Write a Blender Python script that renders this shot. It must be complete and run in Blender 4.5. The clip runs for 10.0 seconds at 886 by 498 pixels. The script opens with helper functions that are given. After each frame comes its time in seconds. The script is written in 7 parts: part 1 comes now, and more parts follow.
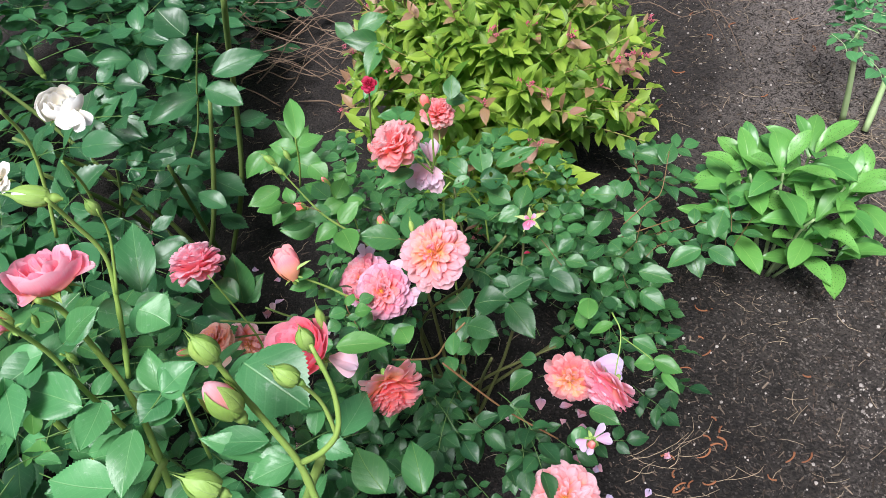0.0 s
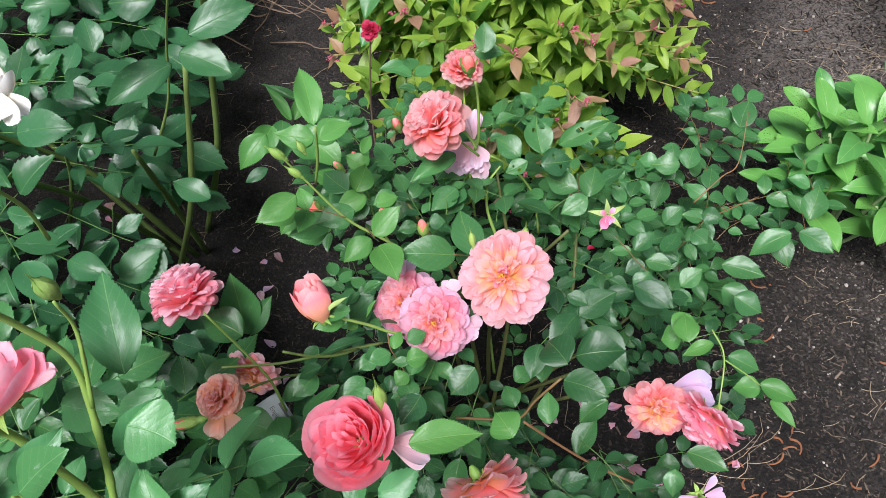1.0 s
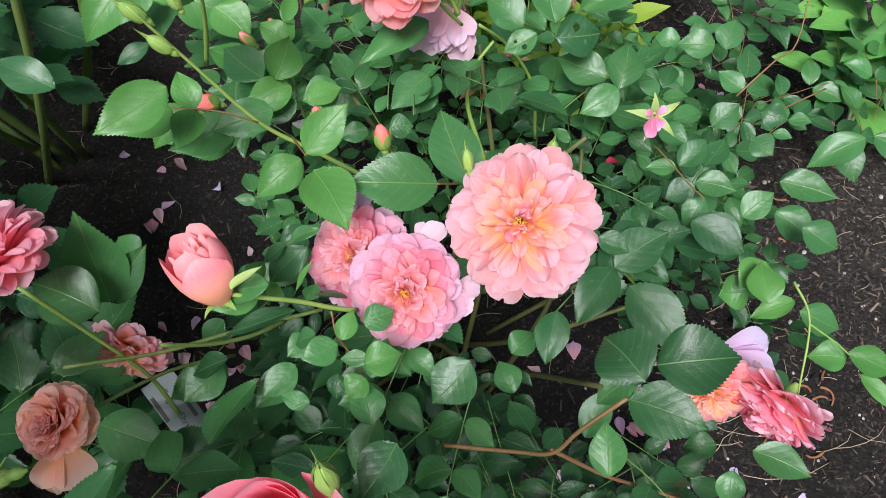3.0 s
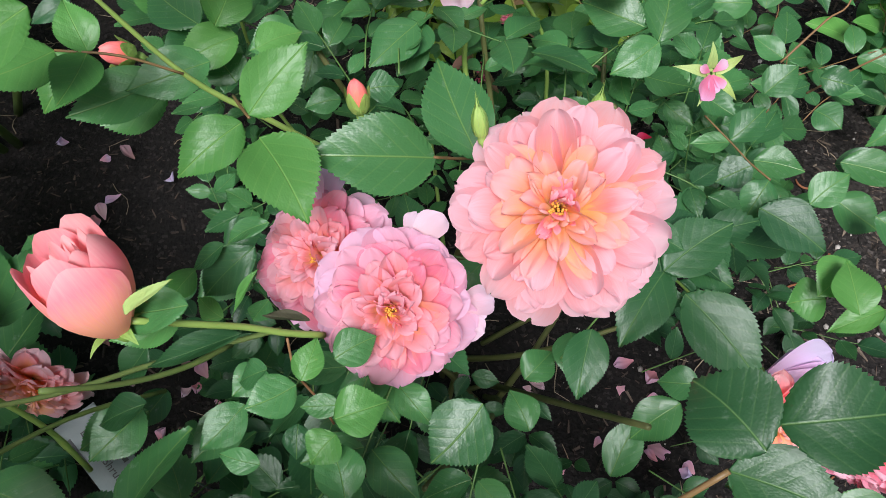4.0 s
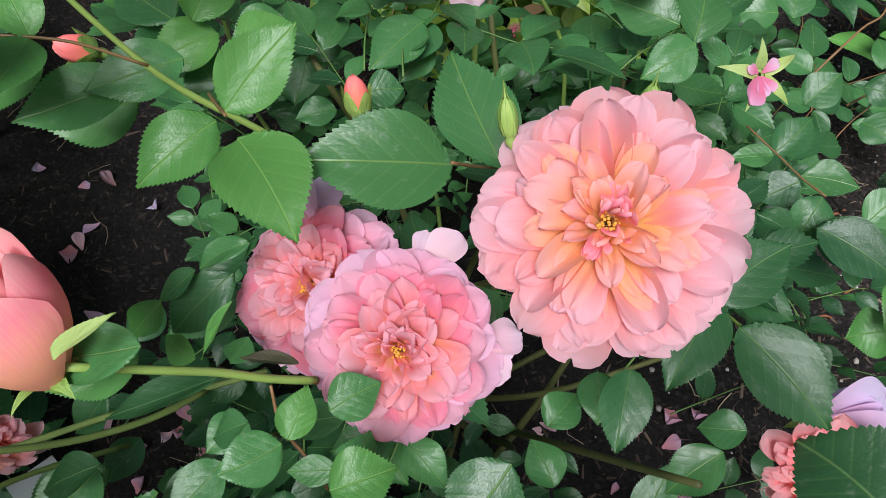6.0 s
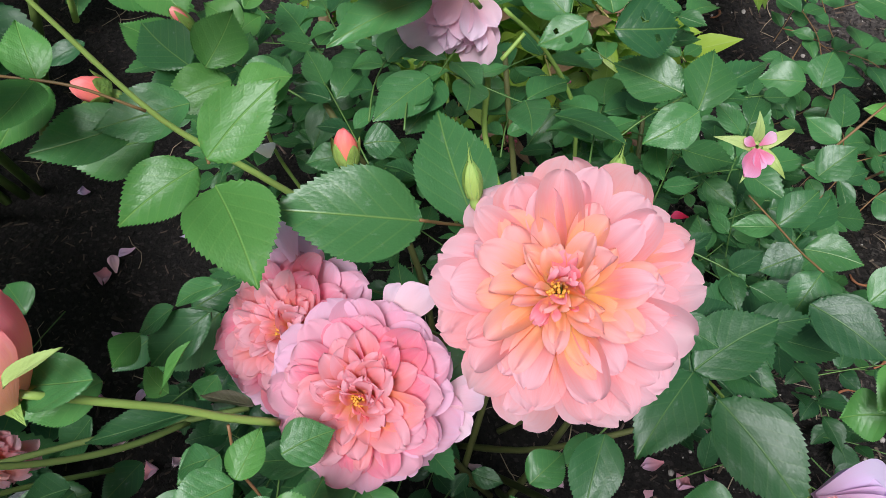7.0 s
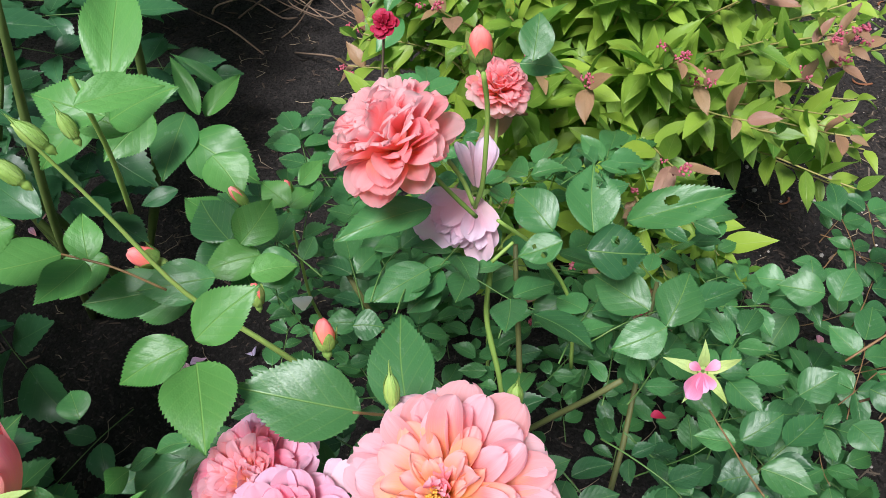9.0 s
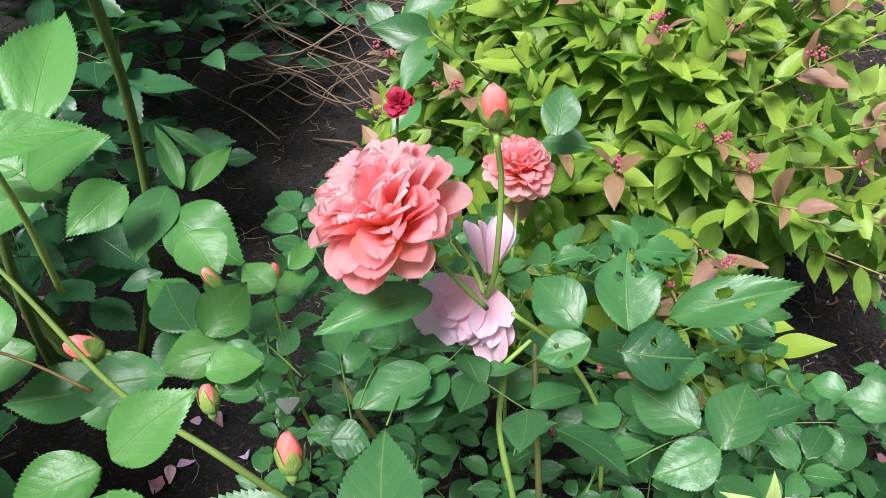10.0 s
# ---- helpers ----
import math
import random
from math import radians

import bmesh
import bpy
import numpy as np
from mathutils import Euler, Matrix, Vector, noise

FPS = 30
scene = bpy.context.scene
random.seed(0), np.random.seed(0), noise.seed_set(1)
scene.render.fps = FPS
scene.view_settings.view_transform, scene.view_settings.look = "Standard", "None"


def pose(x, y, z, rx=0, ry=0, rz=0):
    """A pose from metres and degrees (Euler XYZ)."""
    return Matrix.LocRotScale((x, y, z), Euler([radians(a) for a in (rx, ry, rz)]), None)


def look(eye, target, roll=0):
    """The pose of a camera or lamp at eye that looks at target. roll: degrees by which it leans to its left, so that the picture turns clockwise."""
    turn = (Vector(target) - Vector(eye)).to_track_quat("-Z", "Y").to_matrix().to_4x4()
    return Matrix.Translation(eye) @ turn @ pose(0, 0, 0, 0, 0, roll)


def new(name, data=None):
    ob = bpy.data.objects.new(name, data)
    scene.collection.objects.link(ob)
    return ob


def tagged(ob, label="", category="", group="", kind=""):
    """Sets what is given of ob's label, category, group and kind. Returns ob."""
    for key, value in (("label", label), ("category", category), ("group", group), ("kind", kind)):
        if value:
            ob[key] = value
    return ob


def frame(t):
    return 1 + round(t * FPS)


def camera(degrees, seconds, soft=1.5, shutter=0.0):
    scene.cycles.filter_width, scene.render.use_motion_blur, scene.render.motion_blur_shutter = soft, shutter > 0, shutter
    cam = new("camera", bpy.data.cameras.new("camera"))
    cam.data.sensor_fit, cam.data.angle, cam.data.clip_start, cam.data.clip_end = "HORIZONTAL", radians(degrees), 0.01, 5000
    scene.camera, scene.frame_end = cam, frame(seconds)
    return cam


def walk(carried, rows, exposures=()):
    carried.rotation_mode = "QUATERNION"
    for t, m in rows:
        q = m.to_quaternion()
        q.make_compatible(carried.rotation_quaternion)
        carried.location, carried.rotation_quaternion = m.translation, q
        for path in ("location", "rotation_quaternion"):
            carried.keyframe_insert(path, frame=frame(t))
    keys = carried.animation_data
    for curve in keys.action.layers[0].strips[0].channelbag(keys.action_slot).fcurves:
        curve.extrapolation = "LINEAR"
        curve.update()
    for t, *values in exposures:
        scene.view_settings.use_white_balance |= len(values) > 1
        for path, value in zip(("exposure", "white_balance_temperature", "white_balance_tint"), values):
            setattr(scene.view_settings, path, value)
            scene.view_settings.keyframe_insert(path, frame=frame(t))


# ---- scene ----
cam = camera(59.2, 10.0, soft=0.8)
PATH = [
    (0, (0.082, 0.052, 1.374), (-0.084, 1.33, -0.156), -9.4),
    (0.5, (0.021, 0.183, 1.333), (-0.11, 1.383, -0.262), -8.9),
    (1, (-0.046, 0.288, 1.258), (-0.111, 1.402, -0.402), -7.8),
    (1.5, (-0.075, 0.37, 1.185), (-0.096, 1.387, -0.536), -6.8),
    (2, (-0.081, 0.415, 1.12), (-0.071, 1.353, -0.647), -5.4),
    (2.5, (-0.08, 0.443, 1.079), (-0.036, 1.322, -0.717), -3.0),
    (4, (-0.085, 0.539, 0.896), (0.049, 1.38, -0.913), 2.2),
    (4.5, (-0.086, 0.556, 0.858), (0.057, 1.412, -0.944), 2.1),
    (5, (-0.093, 0.568, 0.844), (0.07, 1.433, -0.951), 2.9),
    (6.5, (-0.084, 0.563, 0.837), (0.06, 1.522, -0.912), 2.7),
    (7, (-0.059, 0.563, 0.847), (-0.017, 1.579, -0.875), -0.2),
    (7.5, (-0.035, 0.573, 0.86), (-0.077, 1.641, -0.83), -2.5),
    (8, (-0.017, 0.553, 0.893), (-0.135, 1.673, -0.76), -4.4),
    (8.5, (0.003, 0.542, 0.926), (-0.18, 1.719, -0.681), -4.5),
    (9, (0.016, 0.562, 0.919), (-0.22, 1.816, -0.621), -3.8),
    (9.5, (0.023, 0.594, 0.895), (-0.261, 1.936, -0.56), -3.7),
    (10, (0.017, 0.616, 0.856), (-0.3, 2.037, -0.515), -4.0),
]
EXPOSURES = [(0.0, 0.62), (1.0, 0.51), (2.5, 0.42), (4.0, 0.32), (5.0, 0.18), (6.5, 0.15), (8.0, 0.29), (9.0, 0.49), (10.0, 0.71)]
walk(cam, [(t, look(eye, target, roll)) for t, eye, target, roll in PATH], EXPOSURES)


# ---- world and light ----
world = bpy.data.worlds.new("sky")
scene.world = world
world.use_nodes = True
SUN_ELEVATION, SUN_TURN = 64.0, -162.0
sky = world.node_tree.nodes.new("ShaderNodeTexSky")
sky.sky_type = "NISHITA"
sky.sun_disc = False
sky.sun_elevation, sky.sun_rotation = radians(SUN_ELEVATION), radians(SUN_TURN)
back = world.node_tree.nodes["Background"]
sky.dust_density, sky.ozone_density = 5.0, 0.6
back.inputs["Strength"].default_value = 0.060
world.node_tree.links.new(sky.outputs[0], back.inputs["Color"])
sun = new("sun", bpy.data.lights.new("sun", "SUN"))
sun.data.energy, sun.data.angle, sun.data.color = 4.3, radians(20), (0.97, 0.97, 1.03)
sun.matrix_basis = pose(0, 0, 5, 90 - SUN_ELEVATION, 0, 180 - SUN_TURN)


# ---- materials ----
def tree(name):
    mat = bpy.data.materials.new(name)
    mat.use_nodes = True
    nt = mat.node_tree
    nt.nodes.clear()

    def node(kind, **given):
        n = nt.nodes.new(kind)
        for key, value in given.items():
            n.inputs[key.replace("_", " ")].default_value = value
        return n

    return mat, nt, node, nt.links.new


def maths(nt, op, a, b=None, clamp=False):
    n = nt.nodes.new("ShaderNodeMath")
    n.operation, n.use_clamp = op, clamp
    for socket, v in zip(n.inputs, (a, b)):
        if v is None:
            continue
        if isinstance(v, (int, float)):
            socket.default_value = v
        else:
            nt.links.new(v, socket)
    return n.outputs[0]


def mixed(nt, fac, a, b, blend="MIX"):
    n = nt.nodes.new("ShaderNodeMix")
    n.data_type, n.blend_type = "RGBA", blend
    for socket, v in zip((n.inputs[0], n.inputs[6], n.inputs[7]), (fac, a, b)):
        if isinstance(v, (int, float)):
            socket.default_value = v
        elif isinstance(v, tuple):
            socket.default_value = (*v, 1.0)
        else:
            nt.links.new(v, socket)
    return n.outputs[2]


def chance(nt):
    """A random value for each object and, in joined meshes, for each piece."""
    a = nt.nodes.new("ShaderNodeObjectInfo").outputs["Random"]
    b = nt.nodes.new("ShaderNodeNewGeometry").outputs["Random Per Island"]
    return maths(nt, "FRACT", maths(nt, "ADD", a, b))


def leaf_material(name, dark, light, vein, rough=0.38, spots=0.0, ribs=6.5, through_light=0.22, dust=0.12):
    mat, nt, node, link = tree(name)
    uv = node("ShaderNodeUVMap")
    split = node("ShaderNodeSeparateXYZ")
    link(uv.outputs[0], split.inputs[0])
    u = maths(nt, "ABSOLUTE", maths(nt, "SUBTRACT", split.outputs[0], 0.5))
    v = split.outputs[1]
    rnd = chance(nt)
    where = node("ShaderNodeTexCoord")
    cloud = node("ShaderNodeTexNoise", Scale=70.0, Detail=4.0)
    link(where.outputs["Object"], cloud.inputs["Vector"])
    fine = node("ShaderNodeTexNoise", Scale=26.0, Detail=5.0, Roughness=0.65)
    shifted = node("ShaderNodeVectorMath")
    shifted.operation = "ADD"
    link(uv.outputs[0], shifted.inputs[0])
    link(rnd, shifted.inputs[1])
    link(shifted.outputs[0], fine.inputs["Vector"])
    tone = maths(nt, "ADD", maths(nt, "MULTIPLY", rnd, 0.75), maths(nt, "MULTIPLY", cloud.outputs[0], 0.35), True)
    colour = mixed(nt, tone, dark, light)
    other = maths(nt, "FRACT", maths(nt, "MULTIPLY", rnd, 7.31))
    colour = mixed(nt, maths(nt, "MULTIPLY", other, 0.30), colour, tuple(0.5 * (a + b) * k for a, b, k in zip(dark, light, (1.25, 1.0, 0.6))))
    # side veins that run from the midrib to the margin
    wave = maths(nt, "FRACT", maths(nt, "SUBTRACT", maths(nt, "MULTIPLY", v, ribs), maths(nt, "MULTIPLY", u, ribs * 0.75)))
    ridge = maths(nt, "SUBTRACT", 1.0, maths(nt, "MULTIPLY", maths(nt, "ABSOLUTE", maths(nt, "SUBTRACT", wave, 0.5)), 11.0), True)
    rib = maths(nt, "SUBTRACT", 1.0, maths(nt, "MULTIPLY", u, 60.0), True)
    veins = maths(nt, "MAXIMUM", maths(nt, "MULTIPLY", ridge, 0.25), rib)
    colour = mixed(nt, maths(nt, "MULTIPLY", veins, 0.75), colour, vein)
    if spots:
        dots = node("ShaderNodeTexVoronoi", Scale=17.0)
        link(shifted.outputs[0], dots.inputs["Vector"])
        small = maths(nt, "LESS_THAN", dots.outputs["Distance"], 0.24)
        colour = mixed(nt, maths(nt, "MULTIPLY", small, maths(nt, "MULTIPLY", maths(nt, "GREATER_THAN", rnd, 1.0 - spots), 0.8)), colour, (0.03, 0.02, 0.012))
    if dust:
        film = node("ShaderNodeTexNoise", Scale=5.0, Detail=7.0, Roughness=0.7)
        link(shifted.outputs[0], film.inputs["Vector"])
        pale = maths(nt, "MULTIPLY", maths(nt, "SUBTRACT", film.outputs[0], 0.60), 9.0, True)
        colour = mixed(nt, maths(nt, "MULTIPLY", pale, dust), colour, (0.45, 0.52, 0.46))
    bsdf = node("ShaderNodeBsdfPrincipled")
    link(colour, bsdf.inputs["Base Color"])
    link(maths(nt, "ADD", rough - 0.08, maths(nt, "MULTIPLY", fine.outputs[0], 0.2)), bsdf.inputs["Roughness"])
    bsdf.inputs["Specular IOR Level"].default_value = 0.46
    swell = node("ShaderNodeTexNoise", Scale=3.0, Detail=1.5)
    link(shifted.outputs[0], swell.inputs["Vector"])
    cells = node("ShaderNodeTexVoronoi", Scale=34.0)
    link(shifted.outputs[0], cells.inputs["Vector"])
    bump = node("ShaderNodeBump", Strength=0.55, Distance=0.0012)
    quilt = maths(nt, "SUBTRACT", 1.0, maths(nt, "MULTIPLY", maths(nt, "ABSOLUTE", maths(nt, "SUBTRACT", wave, 0.5)), 2.0))
    bulge = maths(nt, "SUBTRACT", 1.0, maths(nt, "MULTIPLY", quilt, quilt))
    height = maths(nt, "SUBTRACT", maths(nt, "MULTIPLY", fine.outputs[0], 0.10), maths(nt, "SUBTRACT", maths(nt, "MULTIPLY", rib, 0.35), maths(nt, "MULTIPLY", bulge, 0.10)))
    height = maths(nt, "SUBTRACT", height, maths(nt, "MULTIPLY", cells.outputs["Distance"], 0.10))
    height = maths(nt, "ADD", height, maths(nt, "MULTIPLY", swell.outputs[0], 1.7))
    link(height, bump.inputs["Height"])
    link(bump.outputs[0], bsdf.inputs["Normal"])
    thin = node("ShaderNodeBsdfTranslucent")
    link(mixed(nt, 0.65, colour, (0.11, 0.40, 0.06)), thin.inputs["Color"])
    both = node("ShaderNodeMixShader", Fac=through_light)
    link(bsdf.outputs[0], both.inputs[1])
    link(thin.outputs[0], both.inputs[2])
    out = node("ShaderNodeOutputMaterial")
    link(both.outputs[0], out.inputs[0])
    return mat


def petal_material(name, heart, middle, rim, rough=0.5, spread=0.5, through_light=0.48):
    """Petal colour from the claw (heart) to the margin (rim)."""
    mat, nt, node, link = tree(name)
    uv = node("ShaderNodeUVMap")
    split = node("ShaderNodeSeparateXYZ")
    link(uv.outputs[0], split.inputs[0])
    rnd = chance(nt)
    ramp = node("ShaderNodeValToRGB")
    stops = ramp.color_ramp.elements
    stops[0].position, stops[0].color = 0.30, (*heart, 1)
    stops[1].position, stops[1].color = 0.98, (*rim, 1)
    mid = stops.new(0.68)
    mid.color = (*middle, 1)
    streak = node("ShaderNodeTexNoise", Scale=1.0, Detail=4.0, Roughness=0.6)
    stretch = node("ShaderNodeVectorMath")
    stretch.operation = "MULTIPLY"
    link(uv.outputs[0], stretch.inputs[0])
    stretch.inputs[1].default_value = (24.0, 1.8, 1.0)
    moved = node("ShaderNodeVectorMath")
    moved.operation = "ADD"
    link(stretch.outputs[0], moved.inputs[0])
    ten = maths(nt, "MULTIPLY", rnd, 40.0)
    link(ten, moved.inputs[1])
    link(moved.outputs[0], streak.inputs["Vector"])
    blot = node("ShaderNodeTexNoise", Scale=3.5, Detail=3.0)
    link(moved.outputs[0], blot.inputs["Vector"])
    along = maths(nt, "ADD", split.outputs[1], maths(nt, "MULTIPLY", maths(nt, "SUBTRACT", streak.outputs[0], 0.5), 0.30))
    along = maths(nt, "ADD", along, maths(nt, "MULTIPLY", maths(nt, "SUBTRACT", rnd, 0.5), spread), True)
    link(along, ramp.inputs[0])
    colour = mixed(nt, maths(nt, "MULTIPLY", maths(nt, "SUBTRACT", blot.outputs[0], 0.45), 0.8, True), ramp.outputs[0], rim)
    bsdf = node("ShaderNodeBsdfPrincipled", Roughness=rough)
    bsdf.inputs["Specular IOR Level"].default_value = 0.15
    link(colour, bsdf.inputs["Base Color"])
    bump = node("ShaderNodeBump", Strength=0.25, Distance=0.0006)
    link(streak.outputs[0], bump.inputs["Height"])
    link(bump.outputs[0], bsdf.inputs["Normal"])
    thin = node("ShaderNodeBsdfTranslucent")
    link(colour, thin.inputs["Color"])
    both = node("ShaderNodeMixShader", Fac=through_light)
    link(bsdf.outputs[0], both.inputs[1])
    link(thin.outputs[0], both.inputs[2])
    out = node("ShaderNodeOutputMaterial")
    link(both.outputs[0], out.inputs[0])
    return mat


def plain_material(name, dark, light, rough=0.6, scale=60.0, bump=0.4, depth=0.001, stretch=(1, 1, 1), spec=0.4, by_piece=0.4, skew=1.0):
    """Noise in two sizes between two colours, with relief; for bark, stone, chips and dry things."""
    mat, nt, node, link = tree(name)
    where = node("ShaderNodeTexCoord")
    sized = node("ShaderNodeVectorMath")
    sized.operation = "MULTIPLY"
    sized.inputs[1].default_value = stretch
    link(where.outputs["Object"], sized.inputs[0])
    coarse = node("ShaderNodeTexNoise", Scale=scale * 0.25, Detail=3.0)
    fine = node("ShaderNodeTexNoise", Scale=scale * 2.2, Detail=5.0, Roughness=0.7)
    link(sized.outputs[0], coarse.inputs["Vector"])
    link(sized.outputs[0], fine.inputs["Vector"])
    rnd = chance(nt)
    tone = maths(nt, "ADD", maths(nt, "MULTIPLY", coarse.outputs[0], 0.5), maths(nt, "MULTIPLY", fine.outputs[0], 0.5))
    tone = maths(nt, "ADD", maths(nt, "MULTIPLY", maths(nt, "SUBTRACT", tone, 0.3), 2.2 * (1 - by_piece)), maths(nt, "MULTIPLY", rnd, by_piece), True)
    tone = maths(nt, "POWER", tone, skew)
    bsdf = node("ShaderNodeBsdfPrincipled", Roughness=rough)
    bsdf.inputs["Specular IOR Level"].default_value = spec
    link(mixed(nt, tone, dark, light), bsdf.inputs["Base Color"])
    relief = node("ShaderNodeBump", Strength=bump, Distance=depth)
    link(fine.outputs[0], relief.inputs["Height"])
    link(relief.outputs[0], bsdf.inputs["Normal"])
    out = node("ShaderNodeOutputMaterial")
    link(bsdf.outputs[0], out.inputs[0])
    return mat


def soil_material():
    mat, nt, node, link = tree("soil")
    where = node("ShaderNodeTexCoord")

    def cloud(scale, detail=6.0, rough=0.7):
        n = node("ShaderNodeTexNoise", Scale=scale, Detail=detail, Roughness=rough)
        link(where.outputs["Object"], n.inputs["Vector"])
        return n.outputs[0]

    big, mid, grain, dust = cloud(2.2, 4.0), cloud(22.0), cloud(210.0, 5.0, 0.8), cloud(5.0, 6.0)
    crumbs = node("ShaderNodeTexVoronoi", Scale=150.0)
    link(where.outputs["Object"], crumbs.inputs["Vector"])
    tone = maths(nt, "ADD", maths(nt, "MULTIPLY", grain, 0.6), maths(nt, "MULTIPLY", mid, 0.5))
    colour = mixed(nt, maths(nt, "MULTIPLY", maths(nt, "SUBTRACT", tone, 0.40), 3.2, True), (0.006, 0.0055, 0.005), (0.098, 0.084, 0.074))
    colour = mixed(nt, maths(nt, "MULTIPLY", maths(nt, "SUBTRACT", big, 0.45), 1.6, True), colour, (0.105, 0.090, 0.080))
    colour = mixed(nt, maths(nt, "MULTIPLY", maths(nt, "SUBTRACT", dust, 0.5), 1.6, True), colour, (0.030, 0.027, 0.025))
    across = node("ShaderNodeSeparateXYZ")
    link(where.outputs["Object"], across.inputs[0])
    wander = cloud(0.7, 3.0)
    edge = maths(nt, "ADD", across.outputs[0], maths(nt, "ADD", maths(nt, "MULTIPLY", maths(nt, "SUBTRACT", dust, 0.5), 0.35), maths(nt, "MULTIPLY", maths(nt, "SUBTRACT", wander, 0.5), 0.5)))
    # Bed soil darker than the path; this slant paints in the spirea's shade.
    shade_slant = maths(nt, "MULTIPLY", maths(nt, "SUBTRACT", across.outputs[1], 0.95), 0.30)
    shade_slant = maths(nt, "MINIMUM", maths(nt, "MAXIMUM", shade_slant, 0.0), 0.25)
    trodden = maths(nt, "MULTIPLY", maths(nt, "SUBTRACT", maths(nt, "SUBTRACT", edge, shade_slant), 0.38), 3.0, True)
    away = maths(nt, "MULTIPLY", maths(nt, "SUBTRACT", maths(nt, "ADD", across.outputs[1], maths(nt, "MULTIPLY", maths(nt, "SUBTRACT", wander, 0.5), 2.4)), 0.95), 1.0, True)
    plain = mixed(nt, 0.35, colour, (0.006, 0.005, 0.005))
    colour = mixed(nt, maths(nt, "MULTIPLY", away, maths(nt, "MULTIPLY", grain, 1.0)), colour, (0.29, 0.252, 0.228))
    specks = node("ShaderNodeTexVoronoi", Scale=260.0)
    link(where.outputs["Object"], specks.inputs["Vector"])
    hue = node("ShaderNodeSeparateColor")
    link(specks.outputs["Color"], hue.inputs[0])
    colour = mixed(nt, maths(nt, "MULTIPLY", maths(nt, "GREATER_THAN", hue.outputs[0], 0.90), 0.35), colour, (0.34, 0.30, 0.27))
    colour = mixed(nt, maths(nt, "MULTIPLY", maths(nt, "LESS_THAN", hue.outputs[0], 0.30), 0.6), colour, (0.010, 0.009, 0.008))
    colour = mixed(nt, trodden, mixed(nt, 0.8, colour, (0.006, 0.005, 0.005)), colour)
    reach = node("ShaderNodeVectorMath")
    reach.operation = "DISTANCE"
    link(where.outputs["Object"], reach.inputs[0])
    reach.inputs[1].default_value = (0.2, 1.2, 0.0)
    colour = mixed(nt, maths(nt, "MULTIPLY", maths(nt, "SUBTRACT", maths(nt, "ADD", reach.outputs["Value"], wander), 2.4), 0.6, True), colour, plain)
    bsdf = node("ShaderNodeBsdfPrincipled", Roughness=0.85)
    bsdf.inputs["Specular IOR Level"].default_value = 0.25
    link(colour, bsdf.inputs["Base Color"])
    bump = node("ShaderNodeBump", Strength=1.0, Distance=0.007)
    height = maths(nt, "ADD", maths(nt, "MULTIPLY", grain, 0.8), maths(nt, "ADD", maths(nt, "MULTIPLY", mid, 1.2), maths(nt, "MULTIPLY", crumbs.outputs["Distance"], 0.5)))
    link(height, bump.inputs["Height"])
    link(bump.outputs[0], bsdf.inputs["Normal"])
    out = node("ShaderNodeOutputMaterial")
    link(bsdf.outputs[0], out.inputs[0])
    return mat


ROSE_LEAF = leaf_material("rose_leaf", (0.014, 0.066, 0.027), (0.070, 0.230, 0.072), (0.17, 0.30, 0.07), 0.36, dust=0.22)
# Darker copy of the rose leaf, shade painted in for low and covered leaves.
SHADED_LEAF = leaf_material("shaded_rose_leaf", (0.010, 0.048, 0.022), (0.032, 0.118, 0.040), (0.12, 0.23, 0.07), 0.40, dust=0.12)
YOUNG_LEAF = leaf_material("young_rose_leaf", (0.048, 0.18, 0.042), (0.115, 0.325, 0.082), (0.20, 0.38, 0.09), 0.38, through_light=0.32, dust=0.0)
BACK_LEAF = leaf_material("glossy_dark_leaf", (0.008, 0.042, 0.020), (0.050, 0.18, 0.072), (0.10, 0.23, 0.07), 0.34, ribs=6.0, dust=0.2)
DULL_LEAF = leaf_material("bronzed_rose_leaf", (0.055, 0.050, 0.040), (0.095, 0.085, 0.060), (0.15, 0.16, 0.08), 0.5)
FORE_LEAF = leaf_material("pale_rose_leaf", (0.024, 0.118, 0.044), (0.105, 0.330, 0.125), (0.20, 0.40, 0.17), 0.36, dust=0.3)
SPIREA_LEAF = leaf_material("spirea_leaf", (0.040, 0.165, 0.026), (0.37, 0.53, 0.070), (0.32, 0.44, 0.12), 0.42, ribs=6.0, through_light=0.38, dust=0.0)
SPIREA_TIP = leaf_material("spirea_young_leaf", (0.27, 0.20, 0.09), (0.30, 0.15, 0.12), (0.36, 0.24, 0.14), 0.45, ribs=6.0, dust=0.0)
PEONY_LEAF = leaf_material("peony_leaf", (0.042, 0.185, 0.052), (0.170, 0.43, 0.095), (0.24, 0.46, 0.12), 0.32, spots=0.35, ribs=4.0, dust=0.0)
PALE_SEPAL = leaf_material("pale_sepal", (0.27, 0.42, 0.11), (0.40, 0.52, 0.19), (0.42, 0.52, 0.25), 0.5, dust=0.0)
SEPAL = leaf_material("sepal", (0.19, 0.38, 0.07), (0.36, 0.54, 0.15), (0.3, 0.42, 0.2), 0.5, dust=0.0)
CANE = plain_material("green_cane", (0.16, 0.28, 0.05), (0.30, 0.43, 0.11), 0.45, 40.0, 0.3, 0.0006, (1, 1, 0.3), by_piece=0.3)
RED_STALK = plain_material("red_stalk", (0.13, 0.10, 0.035), (0.26, 0.12, 0.06), 0.5, 60.0)
WOOD_CANE = plain_material("old_cane", (0.06, 0.075, 0.025), (0.15, 0.16, 0.05), 0.6, 50.0, 0.6, 0.001, (1, 1, 0.25))
